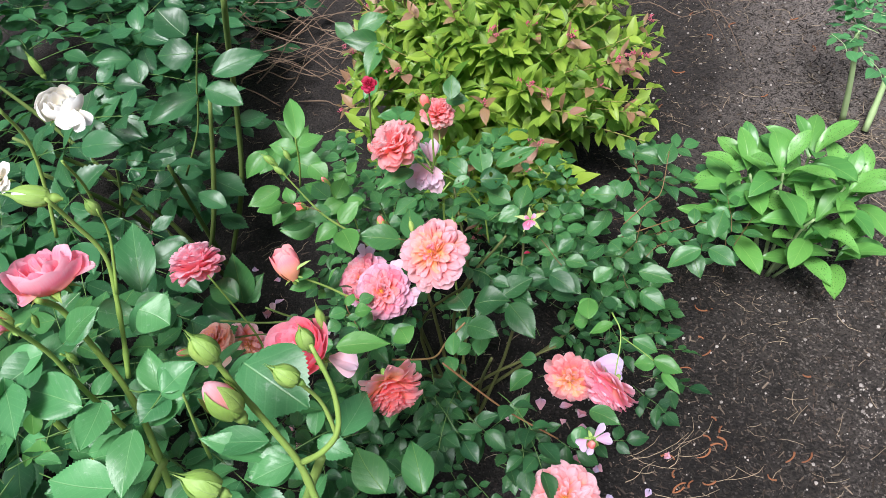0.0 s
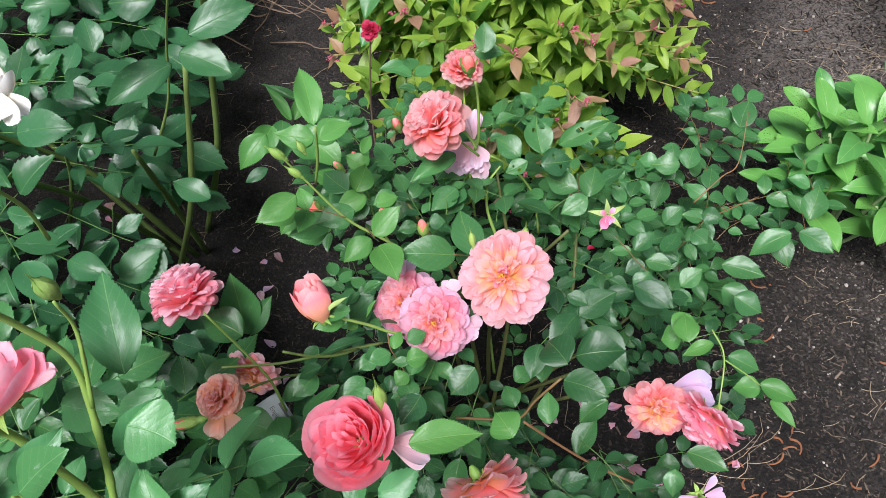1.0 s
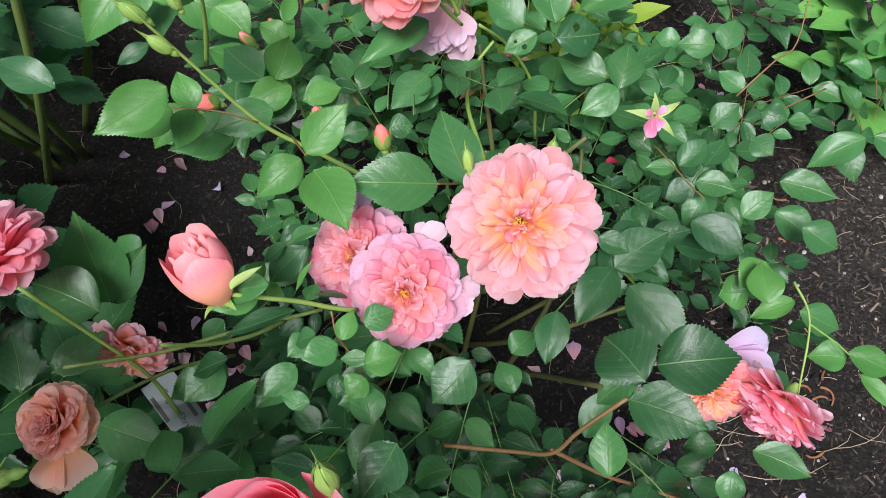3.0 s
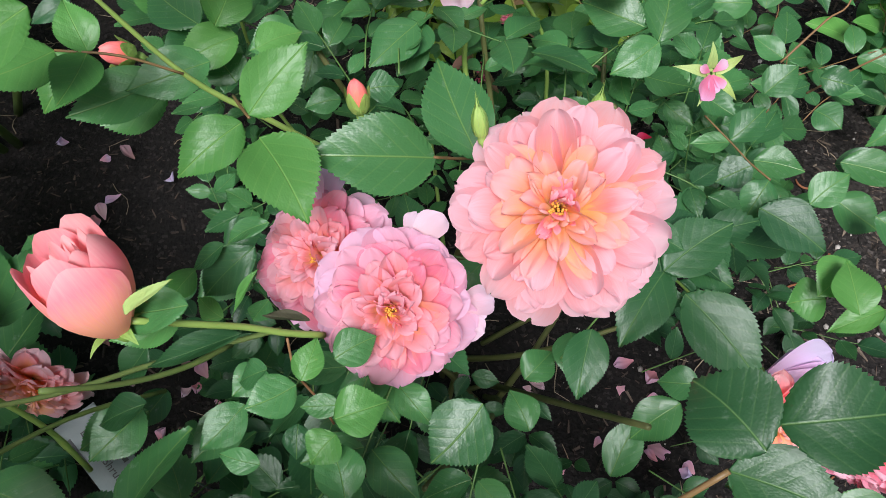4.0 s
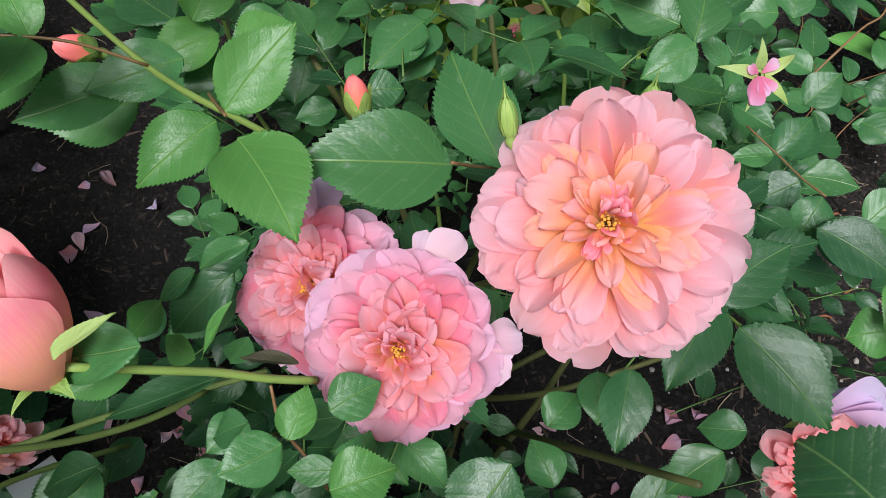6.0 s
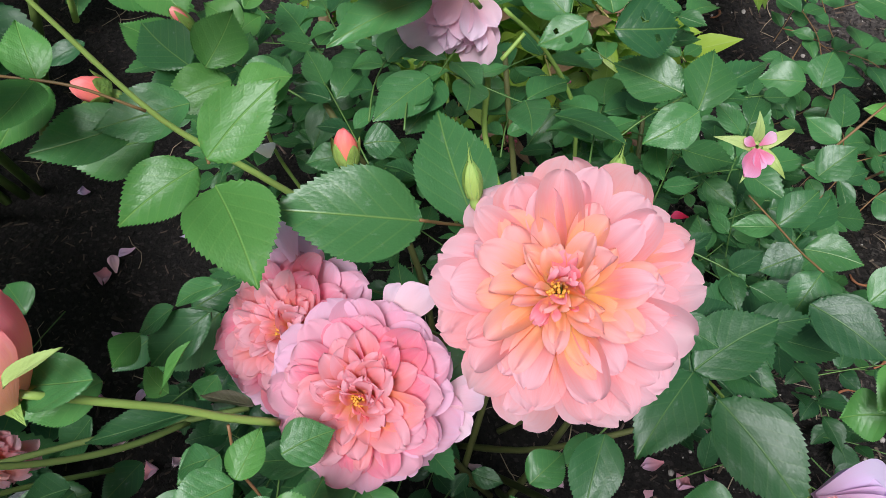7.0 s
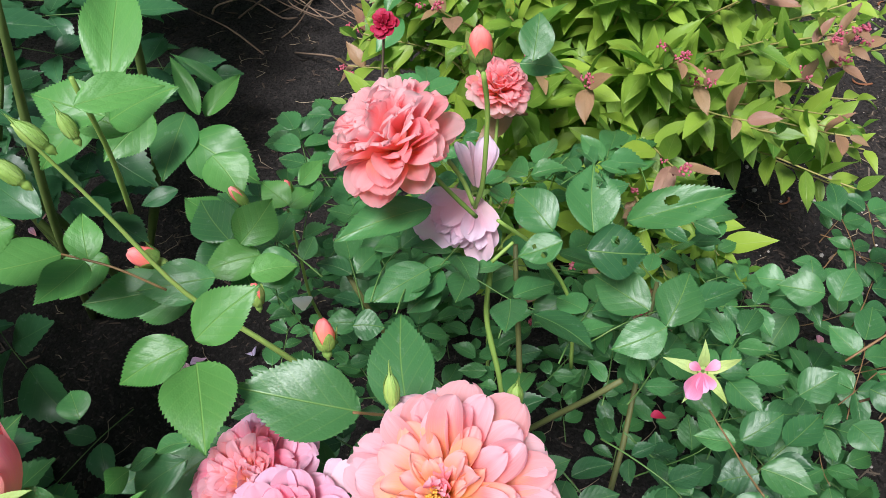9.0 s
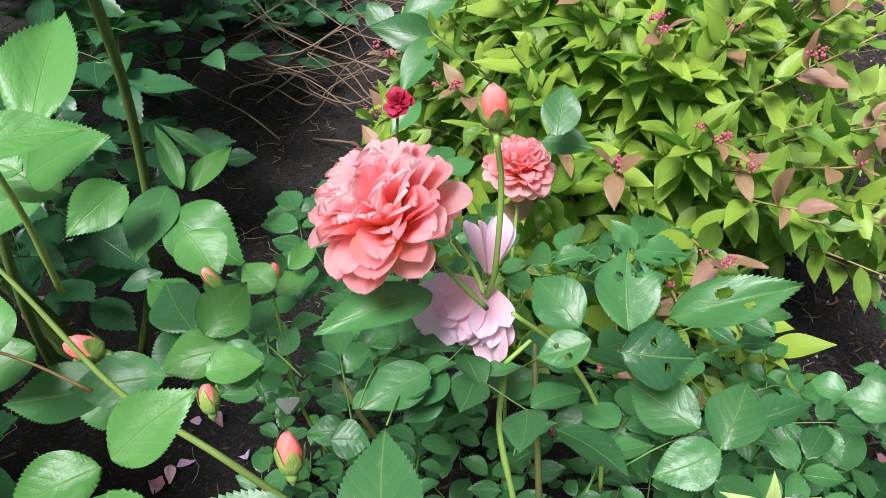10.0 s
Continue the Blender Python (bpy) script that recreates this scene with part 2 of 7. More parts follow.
BACK_CANE = plain_material("olive_cane", (0.09, 0.15, 0.035), (0.20, 0.27, 0.08), 0.5, 40.0, 0.4, 0.0008, (1, 1, 0.3))
PALE_CANE = plain_material("pale_green_cane", (0.28, 0.42, 0.18), (0.44, 0.56, 0.30), 0.5, 30.0)
TWIG = plain_material("dry_twig", (0.10, 0.065, 0.045), (0.28, 0.20, 0.14), 0.8, 60.0)
CHIP = plain_material("bark_chip", (0.007, 0.006, 0.005), (0.40, 0.31, 0.23), 0.8, 90.0, 0.6, 0.001, (1, 1, 1), 0.3, 0.75, 4.4)
CHIP_DARK = plain_material("dark_bark_chip", (0.006, 0.005, 0.004), (0.16, 0.115, 0.088), 0.75, 90.0, 0.6, 0.001, (1, 1, 1), 0.3, 0.75, 2.2)
SHOOT = plain_material("spirea_shoot", (0.22, 0.22, 0.06), (0.42, 0.36, 0.14), 0.5, 40.0)
STALK = plain_material("leaf_stalk", (0.05, 0.13, 0.03), (0.13, 0.24, 0.06), 0.5, 40.0)
CATKIN = plain_material("brown_catkin", (0.16, 0.055, 0.022), (0.34, 0.14, 0.065), 0.75, 140.0, 0.9, 0.002)
STONE = plain_material("pale_crumb", (0.16, 0.14, 0.125), (0.55, 0.51, 0.47), 0.85, 120.0, 0.6, 0.001)
STRAW = plain_material("straw", (0.22, 0.16, 0.10), (0.50, 0.41, 0.29), 0.75, 80.0)
LABEL = plain_material("zinc_label", (0.15, 0.19, 0.19), (0.24, 0.28, 0.28), 0.45, 90.0, 0.2)
INK = plain_material("label_mark", (0.05, 0.05, 0.05), (0.1, 0.1, 0.1), 0.6)
STAMEN = plain_material("stamen", (0.55, 0.24, 0.03), (0.78, 0.42, 0.07), 0.6, 200.0)
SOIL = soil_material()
PEACH = petal_material("peach_pink_petal", (0.95, 0.52, 0.24), (0.91, 0.41, 0.42), (0.88, 0.58, 0.65), spread=0.3, through_light=0.56)
PEACH_INNER = petal_material("apricot_inner_petal", (0.97, 0.60, 0.20), (0.95, 0.52, 0.34), (0.91, 0.54, 0.54), spread=0.35, through_light=0.56)
PINK_INNER = petal_material("warm_pink_inner_petal", (0.95, 0.50, 0.24), (0.92, 0.40, 0.42), (0.88, 0.52, 0.60), spread=0.45, through_light=0.58)
# Paler inner rings: pale petal tips, and the bloom's lit top painted in.
CORAL_INNER = petal_material("pale_coral_inner_petal", (1.0, 0.58, 0.36), (1.0, 0.48, 0.50), (0.99, 0.72, 0.74), spread=0.45, through_light=0.72)
SHELL_INNER = petal_material("pale_pink_inner_petal", (0.99, 0.48, 0.50), (0.99, 0.50, 0.60), (0.98, 0.72, 0.80), spread=0.5, through_light=0.68)
CORE = petal_material("curled_heart_petal", (0.95, 0.46, 0.26), (0.92, 0.28, 0.36), (0.92, 0.42, 0.50), spread=0.4)
BLUSH = petal_material("blush_petal", (0.86, 0.36, 0.42), (0.81, 0.39, 0.51), (0.78, 0.50, 0.66), spread=0.3)
PINK = petal_material("pink_petal", (0.94, 0.42, 0.32), (0.90, 0.29, 0.41), (0.87, 0.50, 0.62), spread=0.45, through_light=0.58)
SALMON = petal_material("salmon_petal", (0.95, 0.36, 0.18), (0.94, 0.18, 0.16), (0.94, 0.31, 0.28), spread=0.5, through_light=0.2)
ROSE_RED = petal_material("deep_pink_petal", (0.95, 0.20, 0.27), (0.96, 0.30, 0.40), (0.96, 0.52, 0.62), spread=0.4, through_light=0.5)
CORAL = petal_material("coral_pink_petal", (1.0, 0.56, 0.34), (1.0, 0.40, 0.43), (0.99, 0.60, 0.63), spread=0.45, through_light=0.72)
CANDY = petal_material("candy_pink_petal", (0.97, 0.46, 0.38), (0.97, 0.33, 0.47), (0.96, 0.60, 0.70), spread=0.45, through_light=0.5)
SHELL = petal_material("shell_pink_petal", (0.99, 0.44, 0.46), (0.99, 0.40, 0.51), (0.98, 0.62, 0.72), spread=0.45, through_light=0.68)
TULIP = petal_material("smooth_coral_petal", (0.97, 0.46, 0.28), (0.95, 0.30, 0.35), (0.95, 0.50, 0.50), spread=0.3, through_light=0.28)
PALE_MAUVE = petal_material("pale_mauve_petal", (0.94, 0.62, 0.68), (0.93, 0.64, 0.76), (0.91, 0.72, 0.86))
ORANGE = petal_material("apricot_petal", (0.99, 0.56, 0.28), (0.98, 0.54, 0.42), (0.97, 0.70, 0.62), spread=0.4, through_light=0.62)
MAUVE = petal_material("faded_mauve_petal", (0.84, 0.44, 0.52), (0.80, 0.42, 0.58), (0.78, 0.56, 0.76))
LILAC = petal_material("faded_lilac_petal", (0.78, 0.50, 0.70), (0.76, 0.56, 0.80), (0.76, 0.65, 0.88))
CREAM = petal_material("cream_white_petal", (0.90, 0.84, 0.70), (0.92, 0.89, 0.84), (0.93, 0.92, 0.90), spread=0.4, through_light=0.3)
BUD_PINK = petal_material("bud_petal", (0.93, 0.26, 0.16), (0.94, 0.20, 0.20), (0.95, 0.40, 0.36), through_light=0.2)
MAGENTA = petal_material("magenta_petal", (0.82, 0.22, 0.38), (0.87, 0.40, 0.64), (0.88, 0.55, 0.76))
WITHERED = petal_material("withered_petal", (0.46, 0.26, 0.24), (0.52, 0.30, 0.34), (0.60, 0.40, 0.46), spread=0.6)
CRIMSON = petal_material("crimson_petal", (0.30, 0.010, 0.03), (0.50, 0.022, 0.07), (0.58, 0.06, 0.14))


# ---- building helpers ----
def world_of(ob):
    return world_of(ob.parent) @ ob.matrix_basis if ob.parent else ob.matrix_basis.copy()


def hang(ob, parent, m):
    """Puts ob under parent so that it stands at the pose m of the world."""
    ob.parent = parent
    ob.matrix_basis = world_of(parent).inverted() @ m
    return ob


def mesh_of(name, verts, faces, uvs=None, smooth=True):
    me = bpy.data.meshes.new(name)
    me.from_pydata([tuple(v) for v in verts], [], faces)
    if uvs is not None:
        layer = me.uv_layers.new(name="UVMap")
        index = np.empty(len(me.loops), dtype=np.int32)
        me.loops.foreach_get("vertex_index", index)
        layer.data.foreach_set("uv", np.asarray(uvs, dtype=np.float32)[index].ravel())
    me.polygons.foreach_set("use_smooth", [smooth] * len(me.polygons))
    me.update()
    return me


def part(name, me, material, parent, m=None, label=""):
    ob = new(name, me)
    if not me.materials:
        me.materials.append(material)
    hang(ob, parent, m if m is not None else Matrix.Identity(4))
    if label:
        tagged(ob, label)
    return ob


def thing(name, x, y, z, label, category, group="", kind=""):
    ob = new(name)
    ob.empty_display_size = 0.05
    ob.matrix_basis = pose(x, y, z)
    return tagged(ob, label, category, group, kind)


def solid(name, me, material, m, label, category, group="", kind=""):
    ob = new(name, me)
    if not me.materials:
        me.materials.append(material)
    ob.matrix_basis = m
    return tagged(ob, label, category, group, kind)


def frame_on(along, up):
    """Axes with y along and z as near to up as can be."""
    y = Vector(along).normalized()
    x = y.cross(Vector(up))
    if x.length < 1e-4:
        x = y.cross(Vector((0.3, 0.8, 0.5)))
    x.normalize()
    z = x.cross(y)
    return Matrix((x, y, z)).transposed().to_4x4()


def leaf_mesh(name, seed, rows=14, teeth=0.05, fold=0.16, droop=0.18, wave=0.03, widest=0.45, point=1.0, holes=()):
    """A leaf of length and width 1 along y, folded on its midrib, with a toothed margin."""
    r = random.Random(seed)
    phase, lean = r.uniform(0, 6.28), r.uniform(-0.06, 0.06)
    cols = (-1.0, -0.86, -0.45, 0.0, 0.45, 0.86, 1.0) if rows > 30 else (-1.0, -0.8, 0.0, 0.8, 1.0) if rows > 12 else (-1.0, 0.0, 1.0)
    if holes:
        cols = [i / 10 for i in range(-10, 11)]
    verts, uvs, faces = [], [], []
    k = math.log(0.5) / math.log(widest)
    for i in range(rows + 1):
        v = i / rows
        half = 0.5 * max(0.0, math.sin(math.pi * v**k)) ** (0.72 if v < widest else 0.72 * point + 0.1)
        for c in cols:
            h = half * abs(c)
            y = v
            if abs(c) == 1.0 and 0 < i < rows:
                y += teeth * (0.9 if i % 2 else -0.1)
                h *= 1.0 + teeth * (0.75 if i % 2 else -0.75)
            x = math.copysign(h, c) if c else 0.0
            z = fold * h - droop * (v - 0.35) ** 2 * 1.3 + wave * math.sin(7 * v + phase + 2.4 * c) * abs(c)
            verts.append((x + lean * math.sin(math.pi * v), y, z))
            uvs.append((0.5 + 0.5 * c * max(half * 2, 0.02), v))
    n = len(cols)
    for i in range(rows):
        for j in range(n - 1):
            a = i * n + j
            v, u = (i + 0.5) / rows, (cols[j] + cols[j + 1]) / 2
            if any(((u - hu) / hw) ** 2 + ((v - hv) / hh) ** 2 < r.uniform(0.8, 1.15) for hu, hv, hw, hh in holes):
                continue
            faces.append((a, a + 1, a + n + 1, a + n))
    return mesh_of(name, verts, faces, uvs)


def petal_mesh(name, seed, cup=0.5, bend=0.5, ruffle=0.05, wide=0.46, n=11, notch=0.02):
    """A petal of length 1 along y; bend turns its tip up, cup lifts its sides."""
    r = random.Random(seed)
    p1, p2, skew = r.uniform(0, 6.28), r.uniform(0, 6.28), r.uniform(-0.08, 0.08)
    verts, uvs, faces = [], [], []
    for i in range(n + 1):
        v = math.sin(math.pi / 2 * i / n)
        half = wide * (0.16 + 0.84 * math.sin(min(1.0, v / 0.78) * math.pi / 2) ** 1.25)
        if v > 0.70:
            half *= max(0.0, 1 - ((v - 0.70) / 0.302) ** 2.6) ** 0.5
        for j in range(n + 1):
            c = 2 * j / n - 1
            s = v * (1 - 0.05 * c * c * v) - notch * v**4 * math.exp(-((c / 0.28) ** 2))
            if abs(bend) > 1e-3:
                y, z = math.sin(bend * s) / bend, (1 - math.cos(bend * s)) / bend
            else:
                y, z = s, 0.0
            x = half * c + skew * v * v
            lift = cup * half * c * c * (0.5 + 0.5 * v)
            lift += ruffle * v**3 * (math.sin(4.2 * c + p1) + 0.6 * math.sin(8.5 * c + p2))
            lift -= 0.03 * v**6 * (1 + 0.5 * math.sin(3 * c + p2))
            y, z = y - lift * math.sin(bend * s), z + lift * math.cos(bend * s)
            verts.append((x, y, z))
            uvs.append((0.5 + 0.5 * c, v))
    m = n + 1
    for i in range(n):
        for j in range(n):
            a = i * m + j
            faces.append((a, a + 1, a + m + 1, a + m))
    return mesh_of(name, verts, faces, uvs)


def spoon_mesh(seed, rows=10, cols=8):
    """A rose petal of length 1 along y: a narrow claw, a hollow blade and a rounded rim that rolls out a little."""
    r = random.Random(seed)
    p1, p2, skew, asym = r.uniform(0, 6.28), r.uniform(0, 6.28), r.uniform(-0.07, 0.07), r.uniform(-0.5, 0.5)
    cup, belly, roll, wave = r.uniform(0.25, 0.7), r.uniform(0.0, 0.55), r.uniform(0.4, 1.4), r.uniform(0.016, 0.042)
    notch, wide = r.choice((0.0, 0.015, 0.04)), r.uniform(0.25, 0.30)
    verts, uvs, faces, y0, z0, last = [], [], [], 0.0, 0.0, 0.0
    for i in range(rows + 1):
        v = math.sin(math.pi / 2 * i / rows) ** 0.9
        slope = belly * (v - 0.35) - roll * max(0.0, v - 0.72) * 2.4
        y0, z0, last = y0 + math.cos(slope) * (v - last), z0 + math.sin(slope) * (v - last), v
        half = wide * (0.20 + 0.80 * math.sin(min(1.0, v / 0.74) * math.pi / 2) ** 1.2)
        if v > 0.66:
            half *= max(0.0, 1 - ((v - 0.66) / 0.342) ** 3.0) ** 0.5
        for j in range(cols + 1):
            c = 2 * j / cols - 1
            lift = cup * half * abs(c) ** 1.7 * (1.2 - 0.75 * v) * (1 + asym * c)
            lift += wave * v**2 * (math.sin(3.1 * c + p1) + 0.5 * math.sin(6.7 * c + p2)) - 0.016 * v * math.exp(-((c / 0.16) ** 2))
            y = y0 - 0.06 * half * c * c - notch * v**6 * math.exp(-((c / 0.3) ** 2))
            verts.append((half * c + skew * v * v, y - lift * math.sin(slope), z0 + lift * math.cos(slope)))
            uvs.append((0.5 + 0.5 * c, v))
    m = cols + 1
    faces = [(i * m + j, i * m + j + 1, (i + 1) * m + j + 1, (i + 1) * m + j) for i in range(rows) for j in range(cols)]
    return mesh_of("petal", verts, faces, uvs)


def smooth_line(points, steps=5):
    pts = [Vector(p) for p in points]
    if len(pts) < 3:
        return [pts[0].lerp(pts[-1], i / steps) for i in range(steps + 1)]
    full = [2 * pts[0] - pts[1], *pts, 2 * pts[-1] - pts[-2]]
    out = []
    for a, b, c, d in zip(full, full[1:], full[2:], full[3:]):
        for i in range(steps):
            t = i / steps
            out.append(0.5 * (2 * b + (c - a) * t + (2 * a - 5 * b + 4 * c - d) * t * t + (3 * b - a - 3 * c + d) * t**3))
    return [*out, pts[-1]]


def tube_data(points, r0, r1, sides=8, knots=0.0, seed=0):
    """Vertices and faces of a tapered round stalk through the points, with slight knots."""
    r = random.Random(seed)
    verts, faces = [], []
    last = len(points) - 1
    for i, p in enumerate(points):
        ahead = points[min(i + 1, last)] - points[max(i - 1, 0)]
        m = frame_on(ahead, (0.21, 0.33, 0.92))
        rad = (r0 + (r1 - r0) * i / max(last, 1)) * (1 + knots * r.uniform(-0.3, 1.0) * (i % 5 == 2))
        for s in range(sides):
            a = 2 * math.pi * s / sides
            verts.append(p + m.to_3x3() @ Vector((math.cos(a) * rad, 0, math.sin(a) * rad)))
    for i in range(last):
        for s in range(sides):
            a, b = i * sides + s, i * sides + (s + 1) % sides
            faces.append((a, b, b + sides, a + sides))
    faces.append(tuple(range(sides))[::-1])
    faces.append(tuple(last * sides + s for s in range(sides)))
    return verts, faces


def joined(name, pieces, material):
    """One mesh out of many (vertices, faces[, uvs]) pieces."""
    verts, faces, uvs, with_uv = [], [], [], False
    for piece in pieces:
        base = len(verts)
        verts.extend(piece[0])
        faces.extend(tuple(i + base for i in f) for f in piece[1])
        if len(piece) > 2:
            uvs.extend(piece[2])
            with_uv = True
    me = mesh_of(name, verts, faces, uvs if with_uv else None)
    me.materials.append(material)
    return me


def template(me):
    co = np.array([v.co for v in me.vertices])
    faces = [tuple(p.vertices) for p in me.polygons]
    uv = np.zeros((len(co), 2))
    for loop, data in zip(me.loops, me.uv_layers[0].data):
        uv[loop.vertex_index] = data.uv
    return co, faces, uv


def joined_leaves(name, poses, templates, material, seed=0):
    """Many leaves as one mesh: each pose takes one of the templates."""
    r = random.Random(seed)
    all_v, all_f, all_uv, base = [], [], [], 0
    for m in poses:
        co, faces, uv = r.choice(templates)
        a = np.array(m)
        all_v.append(co @ a[:3, :3].T + a[:3, 3])
        all_uv.append(uv)
        all_f.extend(tuple(i + base for i in f) for f in faces)
        base += len(co)
    me = mesh_of(name, np.vstack(all_v).tolist(), all_f, np.vstack(all_uv))
    me.materials.append(material)
    return me


def leaf_pose(base, tip, width, normal):
    base, tip = Vector(base), Vector(tip)
    length = (tip - base).length
    return Matrix.Translation(base) @ frame_on(tip - base, normal) @ Matrix.Diagonal((width, length, 0.5 * (width + length), 1))


def variants(stem, count, material, arch=0.0, **given):
    out = []
    for i in range(count):
        r = random.Random(i * 7 + len(stem))
        me = leaf_mesh(stem, i * 13 + len(stem), fold=r.uniform(0.10, 0.42), droop=arch + r.uniform(0.02, 0.42), wave=r.uniform(0.015, 0.05), **given)
        me.materials.append(material)
        out.append(me)
    return out


ROSE_LEAVES = variants("leaf", 6, ROSE_LEAF, rows=52, teeth=0.025, widest=0.44, point=1.35)
CHEWED_LEAVES = variants("leaf", 1, ROSE_LEAF, rows=50, teeth=0.034, point=1.3, widest=0.44, holes=((0.45, 0.78, 0.30, 0.17), (-0.25, 0.62, 0.16, 0.06)))
PITTED_LEAVES = variants("leaf", 2, ROSE_LEAF, rows=50, teeth=0.034, point=1.3, widest=0.44, holes=((-0.4, 0.45, 0.22, 0.07), (0.35, 0.60, 0.14, 0.05)))
YOUNG_LEAVES = variants("leaf", 4, YOUNG_LEAF, rows=50, teeth=0.029, widest=0.42, point=1.4)
BACK_LEAVES = variants("leaf", 6, BACK_LEAF, rows=48, teeth=0.025, widest=0.46, point=1.1)
SHADED_LEAVES = variants("leaf", 4, SHADED_LEAF, rows=48, teeth=0.025, widest=0.44, point=1.25)
DULL_LEAVES = variants("leaf", 1, DULL_LEAF, rows=48, teeth=0.02, widest=0.44, point=1.25)
SEPAL_SHAPES = variants("sepal", 1, PALE_SEPAL, rows=24, teeth=0.02, widest=0.35, point=1.5)
FORE_LEAVES = variants("leaf", 6, FORE_LEAF, rows=48, teeth=0.025, widest=0.44, point=1.25)
SPIREA_LEAVES = variants("leaf", 5, SPIREA_LEAF, rows=28, teeth=0.035, widest=0.40, point=1.3)
TIP_LEAVES = variants("leaf", 3, SPIREA_TIP, rows=28, teeth=0.035, widest=0.40, point=1.25)
PEONY_LEAVES = variants("leaf", 6, PEONY_LEAF, rows=18, teeth=0.0, widest=0.56, point=0.85, arch=0.35)
LOW_LEAF = [template(leaf_mesh("low_leaf", i, rows=22, teeth=0.045, point=1.35, fold=0.1 + 0.08 * i, droop=0.1 * i)) for i in range(4)]
LOW_SPIREA = [template(leaf_mesh("low_leaf", i, rows=6, teeth=0.0, fold=0.1 + 0.06 * i, droop=0.1 * i, widest=0.4, point=1.25)) for i in range(4)]
PETALS_IN = [petal_mesh("petal", 20 + i, cup=0.45, bend=0.5 - 0.3 * (i % 3), ruffle=0.06, wide=0.34 + 0.04 * (i % 3)) for i in range(5)]
PETALS_MID = [petal_mesh("petal", 40 + i, cup=0.34, bend=-0.06 - 0.14 * (i % 3), ruffle=0.028, wide=0.29 + 0.03 * (i % 4)) for i in range(8)]
PETALS_OUT = [petal_mesh("petal", 60 + i, cup=0.18, bend=-0.02 - 0.10 * (i % 3), ruffle=0.024, wide=0.33 + 0.04 * (i % 3)) for i in range(6)]
PETALS_LIMP = [petal_mesh("petal", 90 + i, cup=0.9 - 0.5 * (i % 3), bend=0.9 - 0.7 * (i % 3), ruffle=0.13, wide=0.30 + 0.06 * (i % 4)) for i in range(7)]
PETALS_CUP = [petal_mesh("petal", 80 + i, cup=0.85, bend=0.55 - 0.12 * (i % 3), ruffle=0.03, wide=0.54 + 0.04 * (i % 3)) for i in range(5)]
SPOONS = [spoon_mesh(300 + i) for i in range(12)]
# rings of petals from the rim inwards: count, length, lift in degrees, width
OPEN = ((15, 1.0, 2, 1.0), (15, 0.96, 9, 0.88), (14, 0.89, 16, 0.80), (14, 0.80, 23, 0.74), (14, 0.70, 30, 0.72), (13, 0.58, 38, 0.70), (11, 0.45, 50, 0.76), (6, 0.33, 66, 0.9))
DENSE = ((11, 1.0, 0, 1.2), (12, 0.97, 12, 1.1), (13, 0.93, 22, 1.0), (13, 0.87, 31, 0.92), (13, 0.80, 39, 0.88), (13, 0.71, 46, 0.86), (12, 0.61, 53, 0.86), (10, 0.50, 60, 0.9), (7, 0.38, 68, 0.95))
BOWL = ((8, 0.92, -6, 1.5), (10, 1.0, 6, 1.5), (10, 1.0, 20, 1.4), (11, 0.97, 34, 1.3), (11, 0.93, 47, 1.2), (11, 0.88, 59, 1.15), (10, 0.82, 70, 1.15), (9, 0.74, 79, 1.15), (6, 0.60, 86, 1.2))
TUFT = ((9, 0.80, -8, 1.2), (12, 0.98, 8, 1.05), (13, 1.0, 22, 0.95), (13, 1.02, 35, 0.88), (12, 1.02, 47, 0.84), (12, 1.0, 58, 0.82), (11, 0.95, 68, 0.82), (9, 0.90, 79, 0.85))
COATS = {}


def coat(me, material):
    """The same shape with another material."""
    key = (me.name, material.name)
    if key not in COATS:
        COATS[key] = me.copy()
        COATS[key].materials.clear()
        COATS[key].materials.append(material)
    return COATS[key]


def leaf_on(plant, base, tip, width, normal):
    """A single leaf that belongs to a plant."""
    r = random.Random(int(base[0] * 9973 + base[1] * 7919 + base[2] * 6571))
    me = r.choice(plant["shapes"])
    return part("leaf", me, None, plant["thing"], leaf_pose(base, tip, width, normal))


def cane(plant, points, r0, r1, material=None, name="cane"):
    line = smooth_line(points)
    v, f = tube_data(line, r0, r1, 8, 0.25, len(plant["thing"].children))
    me = mesh_of(name, v, f)
    return part(name, me, material or plant["cane"], plant["thing"])


